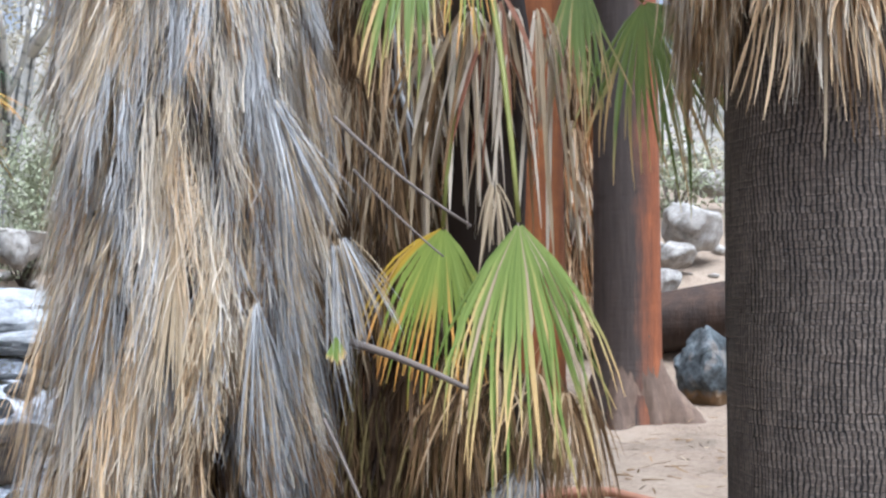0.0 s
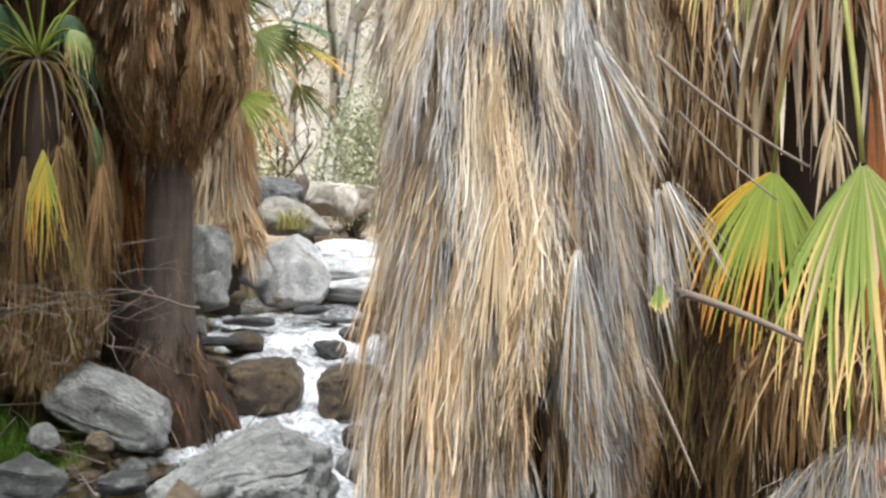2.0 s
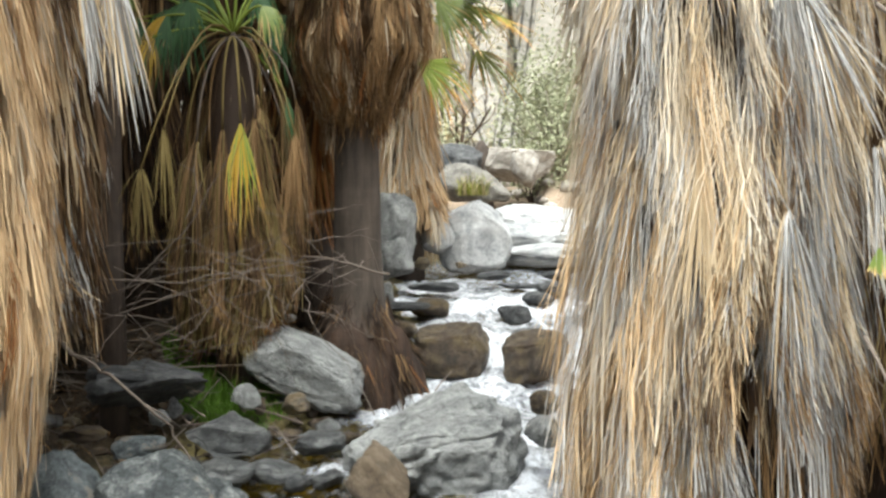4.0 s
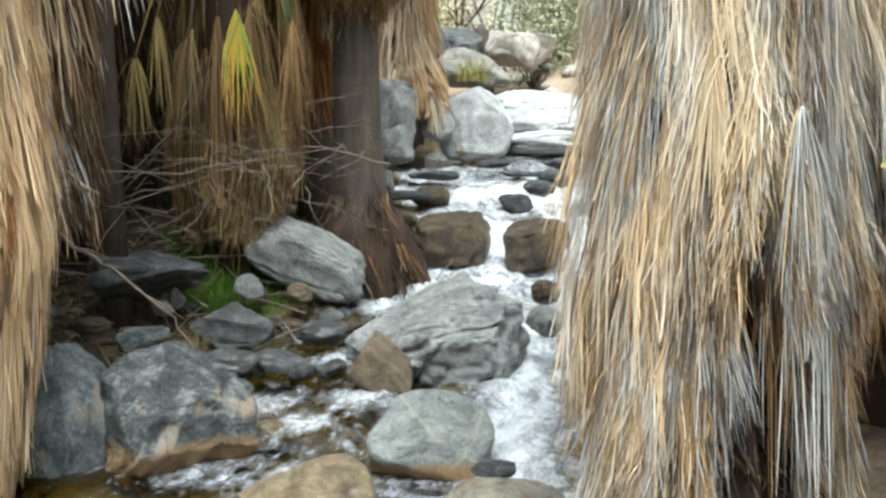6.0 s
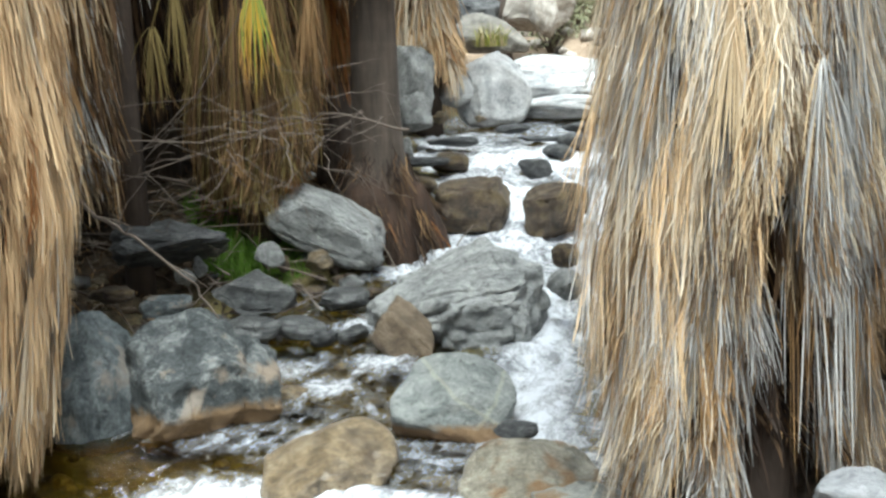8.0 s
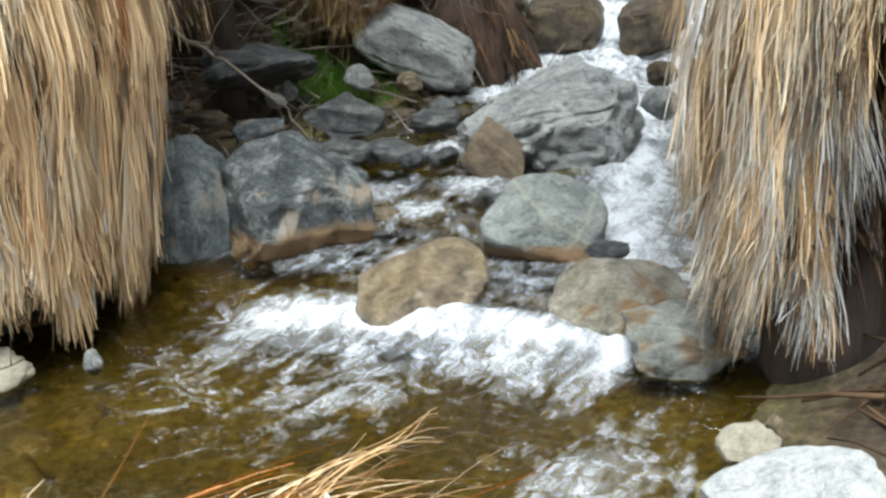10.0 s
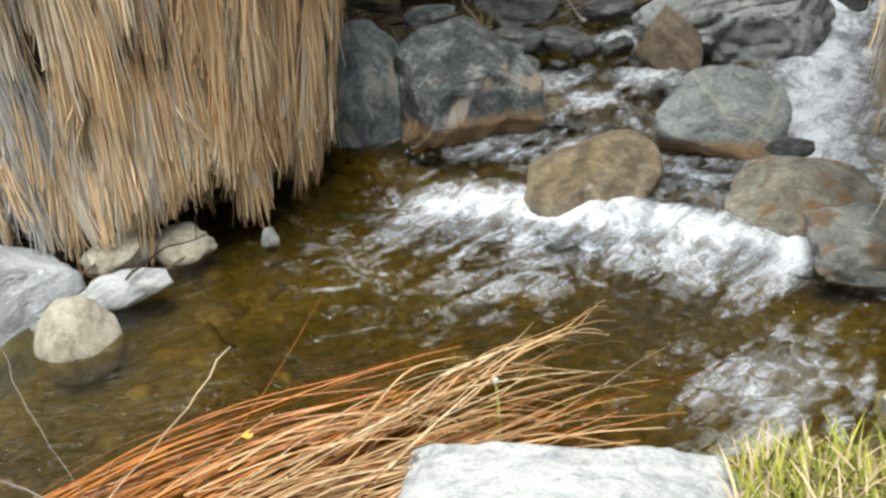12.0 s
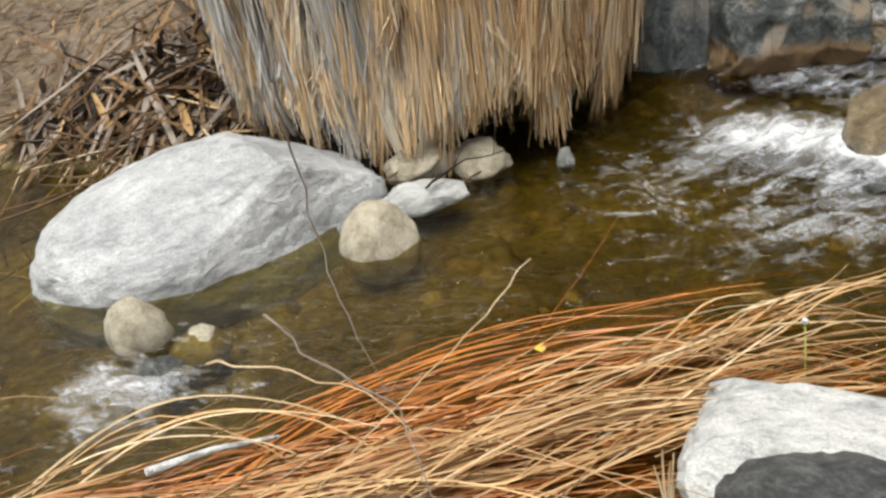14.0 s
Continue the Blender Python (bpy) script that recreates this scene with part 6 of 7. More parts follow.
# limp fronds hanging free over the hollow
for i, (a_, r_, zt_, R, n_, m) in enumerate(((4.86, 0.42, 0.95, 0.76, 14, 8), (5.40, 0.43, 1.25, 0.95, 12, 6), (5.50, 0.43, 1.28, 0.80, 8, 5), (5.66, 0.43, 1.28, 0.98, 14, 6),
                                           (5.82, 0.43, 1.15, 0.78, 12, 8), (6.02, 0.42, 1.20, 0.85, 14, 4), (5.40, 0.34, 1.1, 0.75, 12, 9), (5.74, 0.33, 1.1, 0.75, 12, 5), (4.62, 0.40, 0.80, 0.60, 12, 8), (4.42, 0.40, 0.72, 0.56, 12, 5), (5.90, 0.33, 1.05, 0.7, 12, 9))):
    S = Strips()
    c, sn = math.cos(a_), math.sin(a_)
    limp(S, (c * r_, sn * r_, zt_), (-sn, c, 0), R, n_, 0.030, (m, 5, m, 6), 310 + i, 0.03, 0.0058, (0.03 * math.sin(i * 2.3), 0.02 * math.cos(i * 1.7)))
    part("hanging_frond", S.mesh("hanging_frond", LEAFY), LEAFY, main_palm, "torn grey-brown frond hanging free")
S = Strips()
fan_strips(S, Vector((-0.32, 3.07, 1.70)) - o1, (0.05, 0, -1), (0.2, -1, 0), 0.09, 0.45, 9, 0, 275, 0.0, 0.8)
part("leaf_scrap", S.mesh("leaf_scrap", LEAFY), LEAFY, main_palm, "scrap of green leaf")
# torn pale fronds hanging from the palm behind the wide one
o4 = Vector((-4.80, 3.86, 0.5))
for i, (px, py, pz, R) in enumerate(((-3.42, 3.37, 3.02, 0.88), (-3.50, 3.30, 2.98, 0.66), (-3.45, 3.34, 3.1, 0.6))):
    S = Strips()
    limp(S, Vector((px, py, pz)) - o4, (0.70, 0.71, 0), R, 46, 0.045, (6, 6, 4), 280 + i, 0.03, 0.011, (0.06, 0.06))
    part("dead_frond", S.mesh("dead_frond", LEAFY), LEAFY, hidden_palm, "pale grey torn frond")

# ---- dry reeds in the pool ----
def reeds(name, bundles, each, wet, seed, label):
    """Reeds combed along the bank in loose bundles; the wet ones lie in the water, the dry ones arch over it."""
    r = np.random.default_rng(seed)
    S = Strips()
    K = 12
    t = np.linspace(0, 1, K)
    a, b = np.array([-2.72, -0.42]), np.array([-1.62, 2.62])
    u = (b - a) / np.linalg.norm(b - a)
    nrm = np.array([-u[1], u[0]])
    for _ in range(bundles):
        L0 = r.uniform(0.8, 2.0) if wet else r.uniform(0.6, 1.5)
        s0 = r.uniform(-0.6, (2.85 if wet else 3.2) - L0 * r.uniform(0.7, 1.0))
        off0 = r.normal(0.0, 0.17) - 0.10 + 0.10 * (s0 + L0 * 0.5 - 1.5) + (0.07 if wet else -0.04)
        turn0, bow0 = r.normal(0.0, 0.11 if wet else 0.20), r.normal(0, 0.09 if wet else 0.075)
        lift0 = 0.0 if wet else r.uniform(0.0, 0.10)
        for i in range(each):
            L = L0 * r.uniform(0.55, 1.05)
            st = s0 + r.normal(0, 0.10)
            turn, bow = turn0 + r.normal(0, 0.035 if wet else 0.07), bow0 + r.normal(0, 0.025)
            stray = r.uniform() < (0.04 if wet else 0.22)
            if stray:
                turn += r.normal(0, 0.4)
            off = off0 + r.normal(0, 0.035)
            kink, kat = (0.0, 0.5) if wet or r.uniform() < 0.6 else (r.normal(0, 0.6), r.uniform(0.45, 0.85))
            al = st + t * L
            ac = off + turn * (t - 0.3) * L + bow * np.sin(t * math.pi) + kink * L * np.clip(t - kat, 0, 1) + 0.012 * np.sin(t * r.uniform(4, 12) + r.uniform(0, 6))
            p2 = a + al[:, None] * u + ac[:, None] * nrm
            if wet:
                z = -0.035 + 0.060 * r.uniform() + 0.010 * np.sin(t * r.uniform(4, 9) + i)
            else:
                z = 0.03 + abs(r.normal(0, 0.022)) + (lift0 + 0.03 * r.uniform()) * np.sin(t * math.pi) + 0.05 * r.uniform() * t * stray - 0.04 * np.clip(t - 0.85, 0, 1) / 0.15 * r.uniform()
            path = np.concatenate([p2, z[:, None]], 1)[None]
            side = np.broadcast_to(np.array([nrm[0], nrm[1], r.normal(0, 0.5)]), (1, K, 3))
            side = side / np.linalg.norm(side, axis=2, keepdims=True)
            m = 0 if wet else (1 if r.uniform() < 0.84 else 2)
            S.add(path, np.full((1, K), r.uniform(0.004, 0.010)) * np.linspace(1, 0.45, K), side, np.array([m]), fold=0.5)
    return tagged(part(name, S.mesh(name, [REED, GOLD, STRAW]), REED), label, "reeds", kind="stuff")


reeds("wet_reeds", 95, 13, True, 5, "rust-orange wet reeds lying flat in the water")
reeds("dry_reeds", 46, 7, False, 6, "tangled tan dry reeds trailing over the water")


# ---- grass, moss and twigs ----
def tuft(x, y, z, n, h, spread_, mat, seed, label, name="grass_tuft", category="grass"):
    r = np.random.default_rng(seed)
    S = Strips()
    t = np.linspace(0, 1, 5)
    th = r.uniform(0, 2 * math.pi, n)
    rr = spread_ * np.sqrt(r.uniform(0, 1, n))
    H = h * r.uniform(0.4, 1.1, n)
    bend = r.uniform(0.1, 0.9, n)
    bx, by = x + rr * np.cos(th), y + rr * np.sin(th)
    out = r.uniform(0, 2 * math.pi, n)
    bz = ground_height(bx, by) if z is None else np.full(n, z)
    path = np.stack([bx[:, None] + np.cos(out)[:, None] * bend[:, None] * H[:, None] * t ** 2, by[:, None] + np.sin(out)[:, None] * bend[:, None] * H[:, None] * t ** 2,
                     bz[:, None] - 0.01 + H[:, None] * (t - 0.35 * bend[:, None] * t ** 2)], -1)
    side = np.stack([-np.sin(out), np.cos(out), 0 * out], -1)[:, None, :] * np.ones((1, 5, 1))
    wide = (0.005, 0.011) if mat is GRASS else (0.003, 0.007)
    S.add(path, r.uniform(*wide, n)[:, None] * np.array([1, 1, 0.9, 0.6, 0.1]), side, (r.uniform(0, 1, n) < (0.35 if mat is GRASS else 0.0)).astype(int))
    return tagged(part(name, S.mesh(name, [mat, STRAW]), mat), label, category, kind="stuff")


tuft(-0.98, 2.12, None, 520, 0.20, 0.19, GRASS, 1, "bright yellow-green grass tuft on the bank")
tuft(-0.78, 2.02, None, 420, 0.12, 0.22, GRASS, 2, "bright yellow-green grass tuft on the bank")
tuft(-0.80, 2.52, None, 260, 0.10, 0.15, GRASS, 3, "short yellow-green grass beside the stone")
tuft(-5.20, 6.15, None, 2400, 0.15, 0.34, MOSS, 4, "bright green low herbs on the shaded bank", "herbs", "plants")
tuft(-4.62, 6.05, None, 1300, 0.12, 0.26, MOSS, 5, "bright green low herbs on the shaded bank", "herbs", "plants")
tuft(-4.86, 5.72, None, 1700, 0.20, 0.24, MOSS, 24, "bright green low herbs on the shaded bank", "herbs", "plants")
tuft(-4.50, 5.62, None, 900, 0.15, 0.18, MOSS, 25, "bright green low herbs on the shaded bank", "herbs", "plants")
tuft(-4.72, 1.12, None, 520, 0.20, 0.20, STRAW, 6, "dry straw-coloured grass at the water's edge", "dry_grass")
tuft(-4.66, 1.02, None, 300, 0.13, 0.18, GRASS, 7, "green grass among dry stalks")
tuft(-6.05, 12.65, 2.12, 260, 0.35, 0.22, GRASS, 8, "yellow-green tuft against the far boulder")


def twigs(name, cx, cy, sx, sy, n, L, r0, mat, seed, label, lift=0.05, turn=None, z0=None, single=False):
    """Loose dead stalks and twigs lying about."""
    r = random.Random(seed)
    bm = None if single else bmesh.new()
    heap = thing(name, label, "twigs", cx, cy, 0.0) if single else None
    for _ in range(n):
        x, y = r.gauss(cx, sx), r.gauss(cy, sy)
        a = r.uniform(0, math.pi * 2) if turn is None else r.gauss(turn, 0.45)
        l = L * r.uniform(0.4, 1.3)
        base_z = r.uniform(0.0, lift)
        tilt = r.uniform(-0.8, 0.8) * base_z
        pts = []
        for t in (0, 0.35, 0.7, 1.0):
            px, py = x + math.cos(a) * l * (t - 0.5), y + math.sin(a) * l * (t - 0.5)
            pts.append((px + r.gauss(0, 0.006), py + r.gauss(0, 0.006), (gz(px, py) if z0 is None else z0) + base_z + tilt * (t - 0.5) + 0.01))
        if single:
            part("stalk", tube(bmesh.new(), [(p[0] - cx, p[1] - cy, p[2]) for p in pts], r0 * r.uniform(0.5, 1.2), r0 * 0.3, 5), mat, heap)
        else:
            tube(bm, pts, r0 * r.uniform(0.5, 1.2), r0 * 0.3, 5)
    if single:
        return heap
    return tagged(part(name, bm, mat), label, "twigs", kind="stuff")


twigs("stalk_heap", -5.0, 1.15, 0.34, 0.32, 22, 0.8, 0.007, STRAW, 3, "heap of dead tan palm stalks on the bank", 0.15, single=True)
twigs("stalk_heap", -5.0, 1.1, 0.4, 0.35, 80, 0.6, 0.008, UMBER, 23, "heap of dark brown dead stalks on the bank", 0.20, single=True)
twigs("stalk_heap", -5.7, 0.9, 0.6, 0.6, 50, 0.5, 0.008, UMBER, 4, "scattered dark dead palm stalks on the bank", 0.10, single=True)
twigs("dead_stalks", -4.15, 1.75, 0.30, 0.22, 90, 0.35, 0.008, UMBER, 14, "broken stalks below the palm skirt", 0.12)
twigs("dead_stalks", -0.36, 3.12, 0.20, 0.18, 60, 0.4, 0.010, UMBER, 15, "broken stalks below the palm skirt", 0.12)
twigs("dead_stalks", -4.9, 5.6, 0.7, 0.8, 120, 0.6, 0.008, TWIG, 5, "grey dead twigs on the shaded bank", 0.25)
twigs("sand_litter", 1.1, 6.2, 0.6, 1.3, 40, 0.16, 0.006, BROWN, 6, "scattered brown twigs on the sand", 0.01)


def branch(pts, r0, label, seed, mat=TWIG, name="dead_branch"):
    """A bent bare branch with a few side twigs."""
    r = random.Random(seed)
    P = [Vector(p) for p in pts]
    br = thing(name, label, "branch", *P[0])
    fine = []
    for i in range(len(P) - 1):
        for k in range(4):
            fine.append(P[i].lerp(P[i + 1], k / 4) - P[0] + Vector((r.gauss(0, 1), r.gauss(0, 1), r.gauss(0, 1))) * (0.004 + 0.3 * r0))
    fine.append(P[-1] - P[0])
    part("stem", tube(bmesh.new(), fine, r0, r0 * 0.35, 6), mat, br)
    for k in range(1, len(fine) - 1, 3):
        d = (fine[k + 1] - fine[k]).normalized()
        q = (d + Vector((r.uniform(-0.7, 0.7), r.uniform(-0.7, 0.7), r.uniform(-0.3, 0.8)))).normalized() * r.uniform(5, 22) * r0
        part("side_twig", tube(bmesh.new(), [fine[k], fine[k] + q * 0.5 + Vector((0, 0, 0.01)), fine[k] + q], r0 * 0.4, r0 * 0.15, 5), mat, br)
    return br


branch(((-4.9, 4.5, 1.45), (-4.35, 4.9, 1.42), (-3.95, 5.3, 1.5), (-3.72, 5.75, 1.55)), 0.006, "bare grey branch across the small palm", 1)
branch(((-3.55, 6.0, 1.42), (-3.75, 5.85, 1.50), (-4.0, 5.8, 1.55), (-4.4, 5.9, 1.5)), 0.012, "broken grey branch by the dark trunk", 2)
branch(((-4.75, 4.6, 1.2), (-4.3, 4.8, 1.35), (-4.0, 5.2, 1.5)), 0.005, "bare grey branch in the grove", 3)
branch(((-5.0, 5.0, 1.3), (-4.7, 5.3, 1.7), (-4.5, 5.6, 2.3)), 0.006, "bare grey branch in the grove", 4)
branch(((-4.36, 3.80, 1.27), (-4.24, 3.92, 1.11), (-4.11, 4.05, 0.97), (-3.90, 4.25, 0.70), (-3.80, 4.35, 0.45)), 0.014, "dead grey branch on the bank", 5)

for k, (a_, b_, c_) in enumerate((((-4.95, 4.7, 1.62), (-4.4, 5.0, 1.68), (-3.95, 5.35, 1.40)), ((-4.8, 4.75, 1.35), (-4.3, 5.05, 1.52), (-3.9, 5.5, 1.72)), ((-4.6, 4.9, 1.05), (-4.2, 5.1, 1.30), (-3.85, 5.55, 1.42)), ((-4.9, 4.9, 1.5), (-4.45, 5.1, 1.3), (-4.1, 5.3, 0.95)))):
    branch((a_, b_, c_), 0.004, "thin bare grey twig across the small palm", 30 + k, name="dead_twig")


def tangle(name, x, y, z, spread_, n, L, seed, label):
    """Fine bare twigs that fork and cross each other, caught among the fronds."""
    r = random.Random(seed)
    bm = bmesh.new()
    for _ in range(n):
        p = Vector((r.gauss(x, spread_[0]), r.gauss(y, spread_[1]), r.gauss(z, spread_[2])))
        d = Vector((r.gauss(0.5, 0.6), r.gauss(0.5, 0.6), r.gauss(0, 0.35))).normalized()
        pts = [p.copy()]
        for _ in range(6):
            d = (d + Vector((r.gauss(0, 0.25), r.gauss(0, 0.25), r.gauss(0, 0.22)))).normalized()
            p = p + d * (L * r.uniform(0.6, 1.3) / 6)
            pts.append(p.copy())
            if r.random() < 0.4:
                e = (d + Vector((r.gauss(0, 0.6), r.gauss(0, 0.6), r.gauss(0, 0.6)))).normalized() * L * r.uniform(0.1, 0.3)
                tube(bm, [p, p + e * 0.5 + Vector((0, 0, 0.01)), p + e], 0.0022, 0.001, 4)
        tube(bm, pts, r.uniform(0.0025, 0.0045), 0.0012, 5)
    return tagged(part(name, bm, TWIG), label, "twigs", kind="stuff")


tangle("twig_tangle", -4.15, 5.35, 1.42, (0.35, 0.25, 0.16), 20, 0.75, 71, "tangle of fine bare grey twigs among dead fronds")
tangle("twig_tangle", -4.75, 5.0, 1.15, (0.3, 0.3, 0.22), 16, 0.7, 72, "tangle of fine bare grey twigs in the shade")


def litter_mesh(name, n, box, seed, mats, label, length=0.12, where=None, broad=(0.005, 0.016), lift=0.03):
    """Broken leaf strips lying flat on the ground."""
    r = np.random.default_rng(seed)
    x, y = r.uniform(box[0], box[1], n), r.uniform(box[2], box[3], n)
    d, w, hw, side = near_stream(x, y)
    ok = (d - hw > 0.25) if where is None else where(d - hw, side)
    x, y = x[ok], y[ok]
    n = len(x)
    a = r.uniform(0, 2 * math.pi, n)
    L = length * r.lognormal(0, 0.5, n)
    t = np.array([-0.5, 0, 0.5])
    px, py = x[:, None] + np.cos(a)[:, None] * L[:, None] * t, y[:, None] + np.sin(a)[:, None] * L[:, None] * t
    pz = ground_height(px.ravel(), py.ravel()).reshape(n, 3) + 0.008 + r.uniform(0, 0.02, (n, 1)) + lift * r.uniform(0, 1, (n, 1)) * (t + 0.5 + r.uniform(0, 1, (n, 1)))
    side = np.stack([-np.sin(a), np.cos(a), r.normal(0, 0.3, n)], -1)
    side /= np.linalg.norm(side, axis=1, keepdims=True)
    S = Strips()
    S.add(np.stack([px, py, pz], -1), r.uniform(*broad, n)[:, None] * np.array([0.7, 1, 0.4]), np.repeat(side[:, None, :], 3, 1), r.integers(0, len(mats), n))
    return tagged(part(name, S.mesh(name, mats), mats), label, "leaf litter", kind="stuff")


litter_mesh("leaf_litter", 3800, (-8.0, -4.4, -1.5, 3.0), 1, [BROWN, UMBER, UMBER, TWIG, UMBER], "brown leaf litter on the bank", 0.10)
litter_mesh("frond_litter", 760, (-5.85, -4.45, 0.45, 1.9), 8, [BROWN, UMBER, UMBER, TWIG, TWIG, DARK_SHADE], "heaped torn brown fronds on the bank", 0.34, lambda e, sd: e > 0.1, (0.014, 0.045), 0.17)
litter_mesh("leaf_litter", 3000, (-7.0, -3.6, 3.6, 9.0), 2, [BROWN, UMBER, UMBER, UMBER], "leaf litter under the palms, darkened for their shade", 0.12)
litter_mesh("leaf_litter", 420, (-0.6, 2.6, 4.2, 10), 3, [BROWN, UMBER, STRAW], "sparse brown litter on the sand", 0.08)


# ---- gravel ----
def gravel(name, n, box, seed, size, mat, label, where, sink=-0.3):
    """Many small stones, joined."""
    r = np.random.default_rng(seed)
    me = bpy.data.meshes.new("stone")
    bm = bmesh.new()
    bmesh.ops.create_icosphere(bm, subdivisions=1, radius=1)
    base = np.array([v.co[:] for v in bm.verts])
    tri = np.array([[v.index for v in f.verts] for f in bm.faces])
    bm.free()
    x, y = r.uniform(box[0], box[1], n), r.uniform(box[2], box[3], n)
    d, w, hw, side = near_stream(x, y)
    ok = where(d - hw, side, x, y)
    x, y = x[ok], y[ok]
    g = ground_height(x, y)
    V, T = [], []
    for i in range(len(x)):
        s = size * min(2.2, r.lognormal(0, 0.45))
        sc = np.array([s * r.uniform(0.8, 1.4), s * r.uniform(0.7, 1.1), s * r.uniform(0.45, 0.8)])
        a = r.uniform(0, 6.28)
        p = base * (1 + r.normal(0, 0.12, (len(base), 1))) * sc
        q = np.stack([p[:, 0] * math.cos(a) - p[:, 1] * math.sin(a) + x[i], p[:, 0] * math.sin(a) + p[:, 1] * math.cos(a) + y[i], p[:, 2] + g[i] - sc[2] * sink], 1)
        T.append(tri + len(base) * i)
        V.append(q)
    me.from_pydata(np.concatenate(V).tolist(), [], np.concatenate(T).tolist())
    me.shade_smooth()
    return tagged(part(name, me, mat), label, "gravel", kind="stuff")


gravel("bed_stones", 1900, (-5.5, -0.4, -0.8, 6.5), 1, 0.030, ROCK_TAN, "rounded brown stones on the stream bed", lambda e, s, x, y: (e < 0.2) & (y > 3.5))
gravel("pool_stones", 170, (-4.6, -1.2, -0.6, 3.2), 7, 0.06, ROCK_TAN, "smooth olive and tan stones under the pool's water", lambda e, s, x, y: e < -0.1, 0.35)
gravel("bed_cobbles", 160, (-5.0, -0.6, 3.4, 9.0), 2, 0.05, ROCK_BROWN, "brown cobbles on the stream bed", lambda e, s, x, y: e < 0.2)
gravel("bank_gravel", 1800, (-6.0, -2.6, 3.0, 7.5), 3, 0.03, ROCK_BROWN, "dark brown gravel on the shaded bank", lambda e, s, x, y: (e > -0.2) & (e < 1.4) & (s > 0))
gravel("bank_stones", 90, (-5.5, -2.6, 3.6, 7.5), 4, 0.06, ROCK_WETSHADE, "grey stones strewn on the bank", lambda e, s, x, y: (e > -0.5) & (e < 1.0) & (s > 0))
gravel("far_stones", 500, (-9, 6, 10.5, 20), 5, 0.10, ROCK_FAR, "pale stones strewn on the far slope", lambda e, s, x, y: e > 0.4)

# ---- sand bank on the right: fallen log and red frond stalk ----
log = thing("fallen_log", "fallen brown palm log on the sandy slope", "log", 2.0, 10.4, 1.66)
part("log_body", petiole((-0.6, 0.0, -0.24), (2.2, -0.5, 0.30), (0, 0, 0.02), 0.33, 0.30), ROOTS, log)
redst = thing("fallen_frond", "fallen reddish palm leaf stalk on the sand", "palm frond", 0.45, 5.1, 0.0)
RS = bmesh.new()
tube(RS, [(-0.12, -0.1, gz(0.33, 5.0) + 0.05), (0.1, 0.12, gz(0.55, 5.22) + 0.13), (0.4, 0.2, gz(0.85, 5.3) + 0.10), (0.8, 0.1, gz(1.25, 5.2) + 0.06), (1.15, 0.0, gz(1.6, 5.1) + 0.03)], 0.04, 0.014, 8)
part("leaf_stalk", RS, PINK, redst)
RS = bmesh.new()
tube(RS, [(0.4, -0.2, gz(0.85, 4.9) + 0.02), (0.7, 0.0, gz(1.15, 5.1) + 0.03), (1.05, 0.1, gz(1.5, 5.2) + 0.02)], 0.012, 0.006, 6)
part("leaf_stalk", RS, PALE, redst, "thin straw-coloured stalk")
GC = thing("dead_frond", "heap of dead grey frond at the palm foot", "palm frond", 0.1, 3.55, 0.0)
for i in range(9):
    S = Strips()
    limp(S, (0.20 - 0.035 * i, -0.04 - 0.02 * (i % 3), 1.28 - 0.028 * i), (1, 0.3 * (i % 3) - 0.3, 0), 0.34 + 0.05 * (i % 3), 44, 0.06, ((6, 8, 6), (8, 6, 12), (6, 6, 4))[i % 3], 300 + i, 0.06, 0.006, (-0.07 + 0.03 * (i % 4), -0.03))
    part("leaf", S.mesh("leaf", LEAFY), LEAFY, GC)


# ---- far trees and scrub ----
def bare_tree(x, y, h, r0, seed, mat, label, name="bare_tree", leaves=None, n_leaf=0, lean=(0, 0)):
    r = random.Random(seed)
    zg = gz(x, y)
    tr = thing(name, label, "tree", x, y, zg)
    bm = bmesh.new()
    tips = []

    def grow(p, d, length, rad, depth):
        pts = [p]
        q = p.copy()
        dd = d.copy()
        for _ in range(5):
            dd = (dd + Vector((r.gauss(0, 0.10), r.gauss(0, 0.10), r.gauss(0.02, 0.05)))).normalized()
            q = q + dd * (length / 5)
            pts.append(q.copy())
        tube(bm, pts, rad, rad * 0.6, 8 if depth == 0 else 5)
        if depth >= 3:
            tips.append(pts[-1])
            tips.append(pts[3])
            return
        for k in range(3 if depth else 4):
            b = pts[r.choice((2, 3, 4, 5))]
            nd = (dd + Vector((r.uniform(-1, 1), r.uniform(-1, 1), r.uniform(-0.1, 0.8)))).normalized()
            grow(b, nd, length * r.uniform(0.5, 0.7), rad * 0.5, depth + 1)
            if depth:
                tips.append(b)

    grow(Vector((0, 0, -0.2)), Vector((lean[0], lean[1], 1)).normalized(), h * 0.6, r0, 0)
    part("trunk", bm, mat, tr)
    if leaves:
        clump(part, tr, tips, n_leaf, seed, leaves)
    return tr


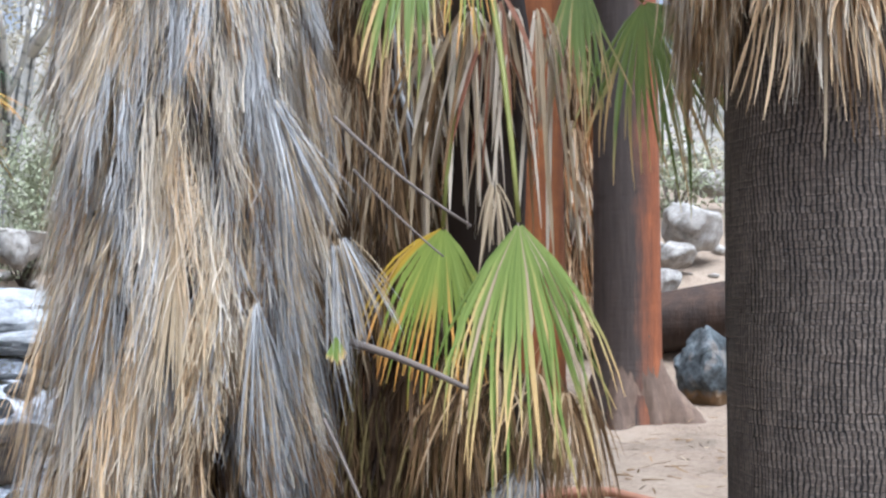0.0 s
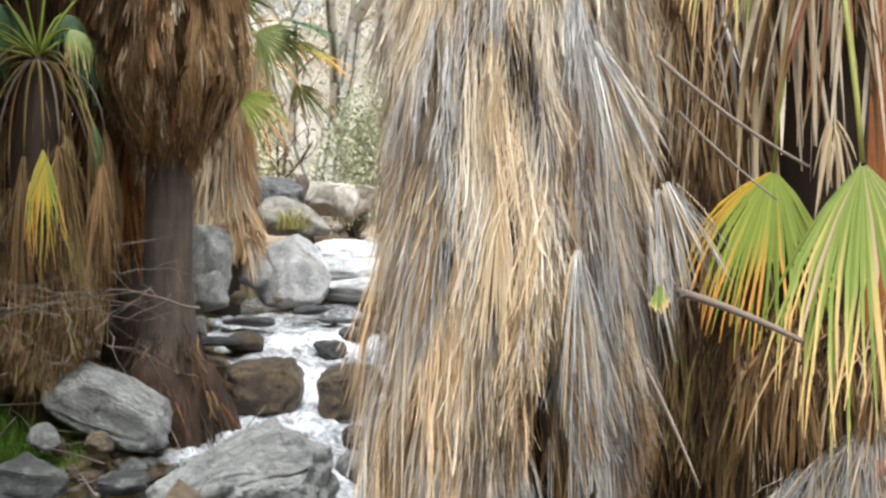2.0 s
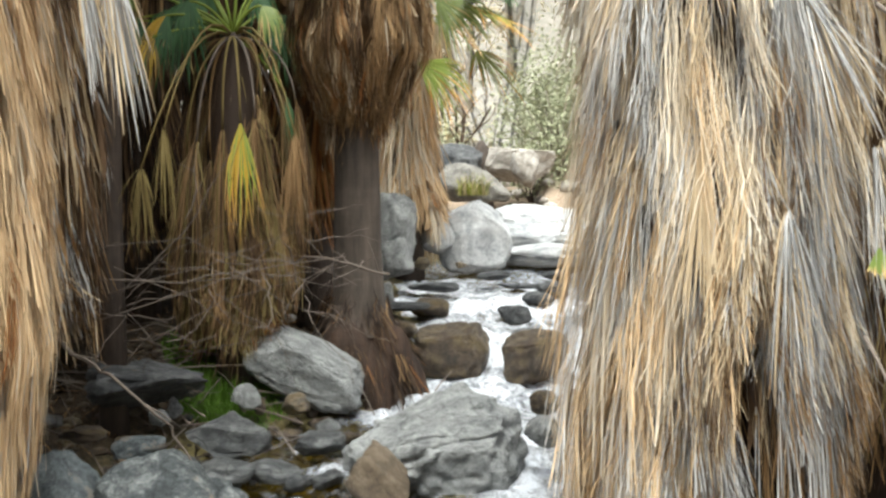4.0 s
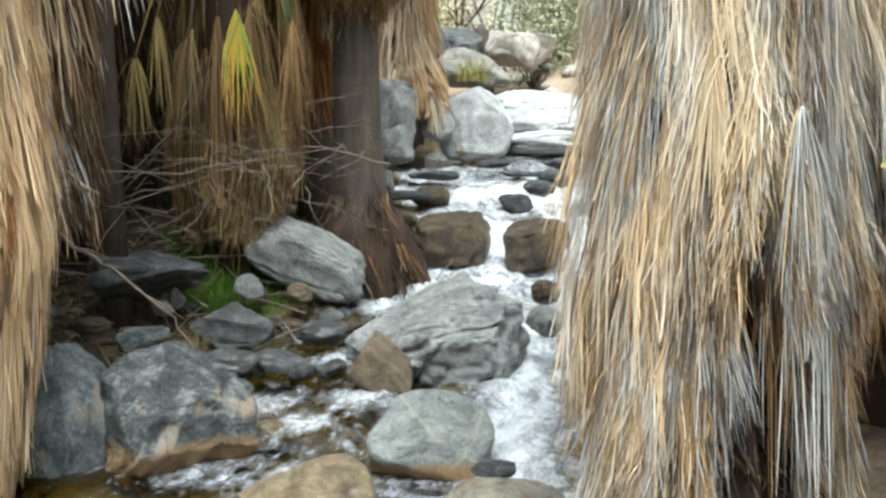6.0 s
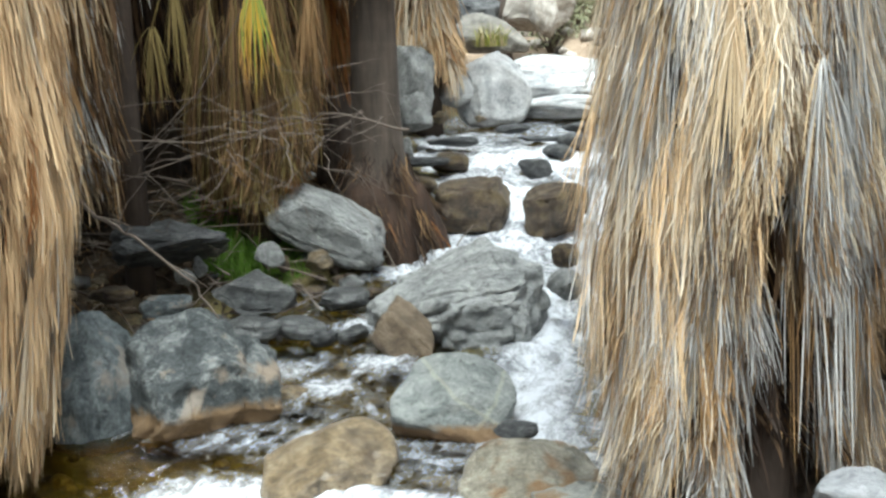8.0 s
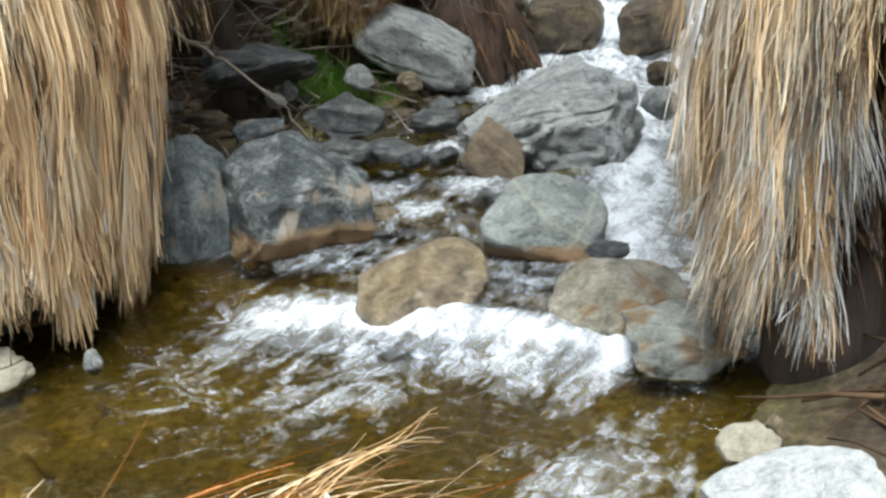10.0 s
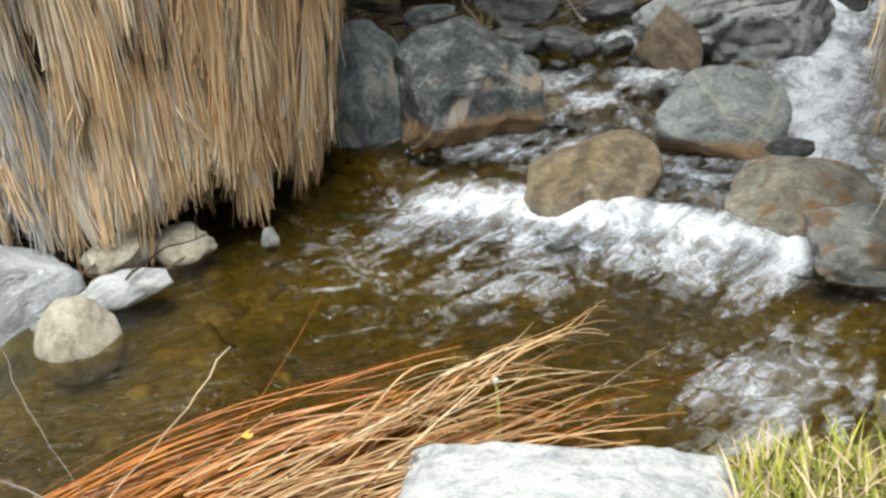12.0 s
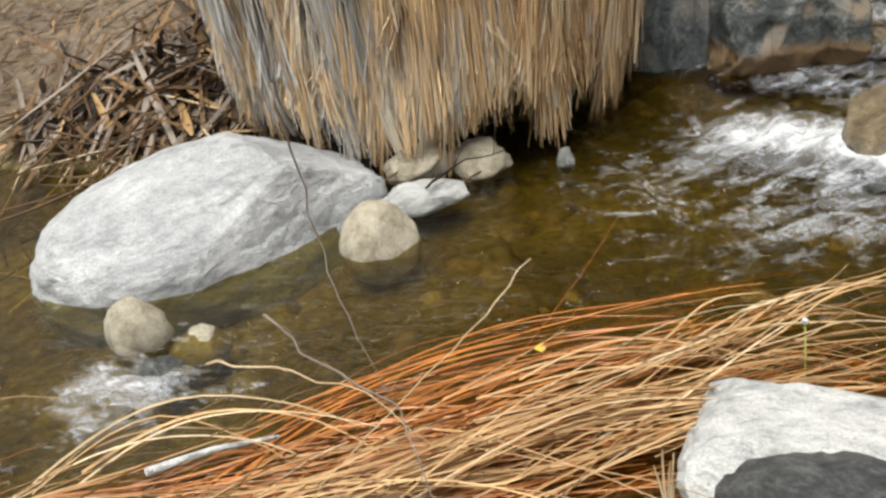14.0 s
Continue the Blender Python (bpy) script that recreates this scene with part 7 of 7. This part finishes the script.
def clump(make, parent, tips, n, seed, mat, sp=0.45, size=0.035):
    r = np.random.default_rng(seed)
    S = Strips()
    t = np.array([[*p] for p in tips])
    c = t[r.integers(0, len(t), n)] + r.normal(0, sp, (n, 3))
    d = r.normal(0, 1, (n, 3))
    d /= np.linalg.norm(d, axis=1, keepdims=True)
    sd = np.cross(d, r.normal(0, 1, (n, 3)))
    sd /= np.linalg.norm(sd, axis=1, keepdims=True)
    L = size * r.uniform(0.6, 1.5, n)
    path = c[:, None, :] + d[:, None, :] * (L[:, None] * np.array([-1, 0, 1.0]))[..., None]
    S.add(path, L[:, None] * np.array([0.15, 0.9, 0.1]), np.repeat(sd[:, None, :], 3, 1), np.zeros(n, int))
    make("crown", S.mesh("crown", [mat]), mat, parent)


TANLEAF = stem_material("leaf_tan", (0.40, 0.34, 0.20), (0.72, 0.64, 0.44))
# sage green lightened so that distance haze is in the colour
SCRUB = stem_material("scrub_grey_green", (0.27, 0.29, 0.17), (0.45, 0.46, 0.31))
bare_tree(-8.1, 18.4, 8.5, 0.27, 4, WOOD_PALE, "tall pale-barked tree with thin tan leaves", leaves=TANLEAF, n_leaf=9000, lean=(0.03, 0))
bare_tree(-9.3, 20.5, 7, 0.20, 5, WOOD_PALE, "pale bare tree on the far slope", leaves=TANLEAF, n_leaf=8000)
bare_tree(-7.0, 22.5, 7, 0.12, 6, WOOD_PALE, "bare tree with tan leaves on the far slope", leaves=TANLEAF, n_leaf=5000)
bare_tree(-11.5, 24, 8, 0.14, 7, WOOD_PALE, "bare tree with tan leaves on the far slope", leaves=TANLEAF, n_leaf=5000)
bare_tree(-5.2, 26, 7, 0.13, 8, WOOD_PALE, "bare tree on the far slope", leaves=TANLEAF, n_leaf=4000)
bare_tree(-8.2, 16.6, 2.6, 0.05, 9, WOOD_LOG, "thin bare shrub on the far bank", "shrub")


def shrub(x, y, h, w, seed, mat, label, n=1300):
    r = random.Random(seed)
    zg = gz(x, y)
    sh = thing("shrub", label, "shrub", x, y, zg, "shrubs on the slope")
    bm = bmesh.new()
    tips = []
    for _ in range(12):
        a, q = r.uniform(0, 6.28), r.uniform(0.2, 1)
        e = Vector((math.cos(a) * w * q, math.sin(a) * w * q, h * (1.15 - 0.6 * q) * r.uniform(0.7, 1)))
        tube(bm, [(0, 0, -0.05), e * 0.5 + Vector((0, 0, 0.1 * h)), e], 0.018, 0.005, 5)
        tips += [e, e * 0.75, e * 0.5]
    part("stem", bm, TWIG, sh)
    clump(part, sh, tips, n, seed, mat, 0.16 * h + 0.05, 0.035)
    return sh


stump = thing("burnt_stump", "short charred palm stump on the far bank", "stump", -6.6, 14.12, gz(-6.6, 14.12))
part("stump_body", lathe([(-0.2, 0.2), (0.3, 0.16), (0.75, 0.15), (1.0, 0.11), (1.12, 0.03)], 20, 0.3, 5), BARK_DARK, stump)
rs = random.Random(11)
for i in range(56):
    a = radians(rs.uniform(8, 40)) if i < 44 else radians(rs.uniform(-24, -6))
    d = rs.uniform(15.5, 34)
    shrub(-math.sin(a) * d, math.cos(a) * d, rs.uniform(0.8, 2.0), rs.uniform(0.6, 1.3), 400 + i, SCRUB if rs.random() < 0.6 else TANLEAF, "grey-green desert shrub on the slope")
shrub(-6.35, 16.7, 1.9, 0.9, 501, SCRUB, "tall grey-green shrub behind the far boulders", 6000)
shrub(-5.5, 18.2, 2.4, 1.1, 502, SCRUB, "tall grey-green shrub behind the far boulders", 6000)
shrub(3.3, 14.7, 1.2, 0.8, 500, SCRUB, "grey-green shrub above the pale boulders")

branch(((-3.50, 1.80, 0.13), (-3.60, 2.0, 0.12), (-3.58, 2.25, 0.13)), 0.006, "thin dark stick lying over a white stone", 16, DARK_SHADE, name="dead_stick")
# bare twigs leaning over the near edge of the pool
branch(((-2.66, 0.93, 0.95), (-2.72, 0.97, 0.70), (-2.70, 1.0, 0.43), (-2.58, 0.98, 0.30), (-2.40, 1.0, 0.06)), 0.0035, "thin dark bare twig over the pool", 11, name="bare_twig")
branch(((-2.39, 0.69, 0.50), (-2.27, 0.75, 0.39), (-2.11, 0.85, 0.32), (-2.01, 0.84, 0.26), (-1.85, 0.82, 0.10)), 0.004, "thin brown bare twig over the reeds", 12, name="bare_twig")
branch(((-2.43, 1.5, 0.33), (-2.34, 1.28, 0.27), (-2.18, 0.93, 0.27), (-2.09, 0.64, 0.20), (-2.05, 0.5, 0.05)), 0.0025, "thin tan bare twig over the reeds", 13, STRAW, name="bare_twig")
branch(((-2.63, 0.58, 0.30), (-2.49, 0.71, 0.29), (-2.32, 0.88, 0.22), (-2.14, 1.0, 0.06)), 0.0035, "tan bent reed stalk over the water", 14, STRAW, name="reed_stalk")
S = Strips()
fan_strips(S, (-1.55, 1.19, 0.14), (-0.1, 0.02, 1), (0.6, -0.7, 0), 0.20, 0.16, 5, 4, 900, -0.1, 0.4)
tagged(part("dry_blade", S.mesh("dry_blade", LEAFY), LEAFY), "folded dry tan leaf blade beside the white boulder", "leaf")
bm = bmesh.new()
tube(bm, [(-2.62, 0.36, 0.06), (-2.57, 0.53, 0.075), (-2.52, 0.70, 0.06)], 0.013, 0.006, 7)
tagged(part("bleached_stick", bm, ROCK_WHITE), "short bleached white stick among the reeds", "stick")
S = Strips()
fan_strips(S, (-2.34, 1.43, 0.10), (0.6, 0.7, 0.1), (0.4, -0.5, 0.8), 0.035, 0.5, 5, 2, 910, 0.0, 0.8)
tagged(part("fallen_leaf", S.mesh("fallen_leaf", LEAFY), LEAFY), "small fallen bright yellow leaf on the reeds", "leaf")
seed_stalk = thing("seed_stalk", "thin green stalk with a round white seed head", "plant", -1.84, 1.96, 0.02)
part("stem", tube(bmesh.new(), [(0.04, -0.04, -0.02), (0.01, 0, 0.06), (-0.03, 0.04, 0.13)], 0.003, 0.002, 5), LIME, seed_stalk)
bm = bmesh.new()
bmesh.ops.create_icosphere(bm, subdivisions=2, radius=0.010, matrix=Matrix.Translation((-0.03, 0.04, 0.135)))
part("seed_head", bm, ROCK_WHITE, seed_stalk)
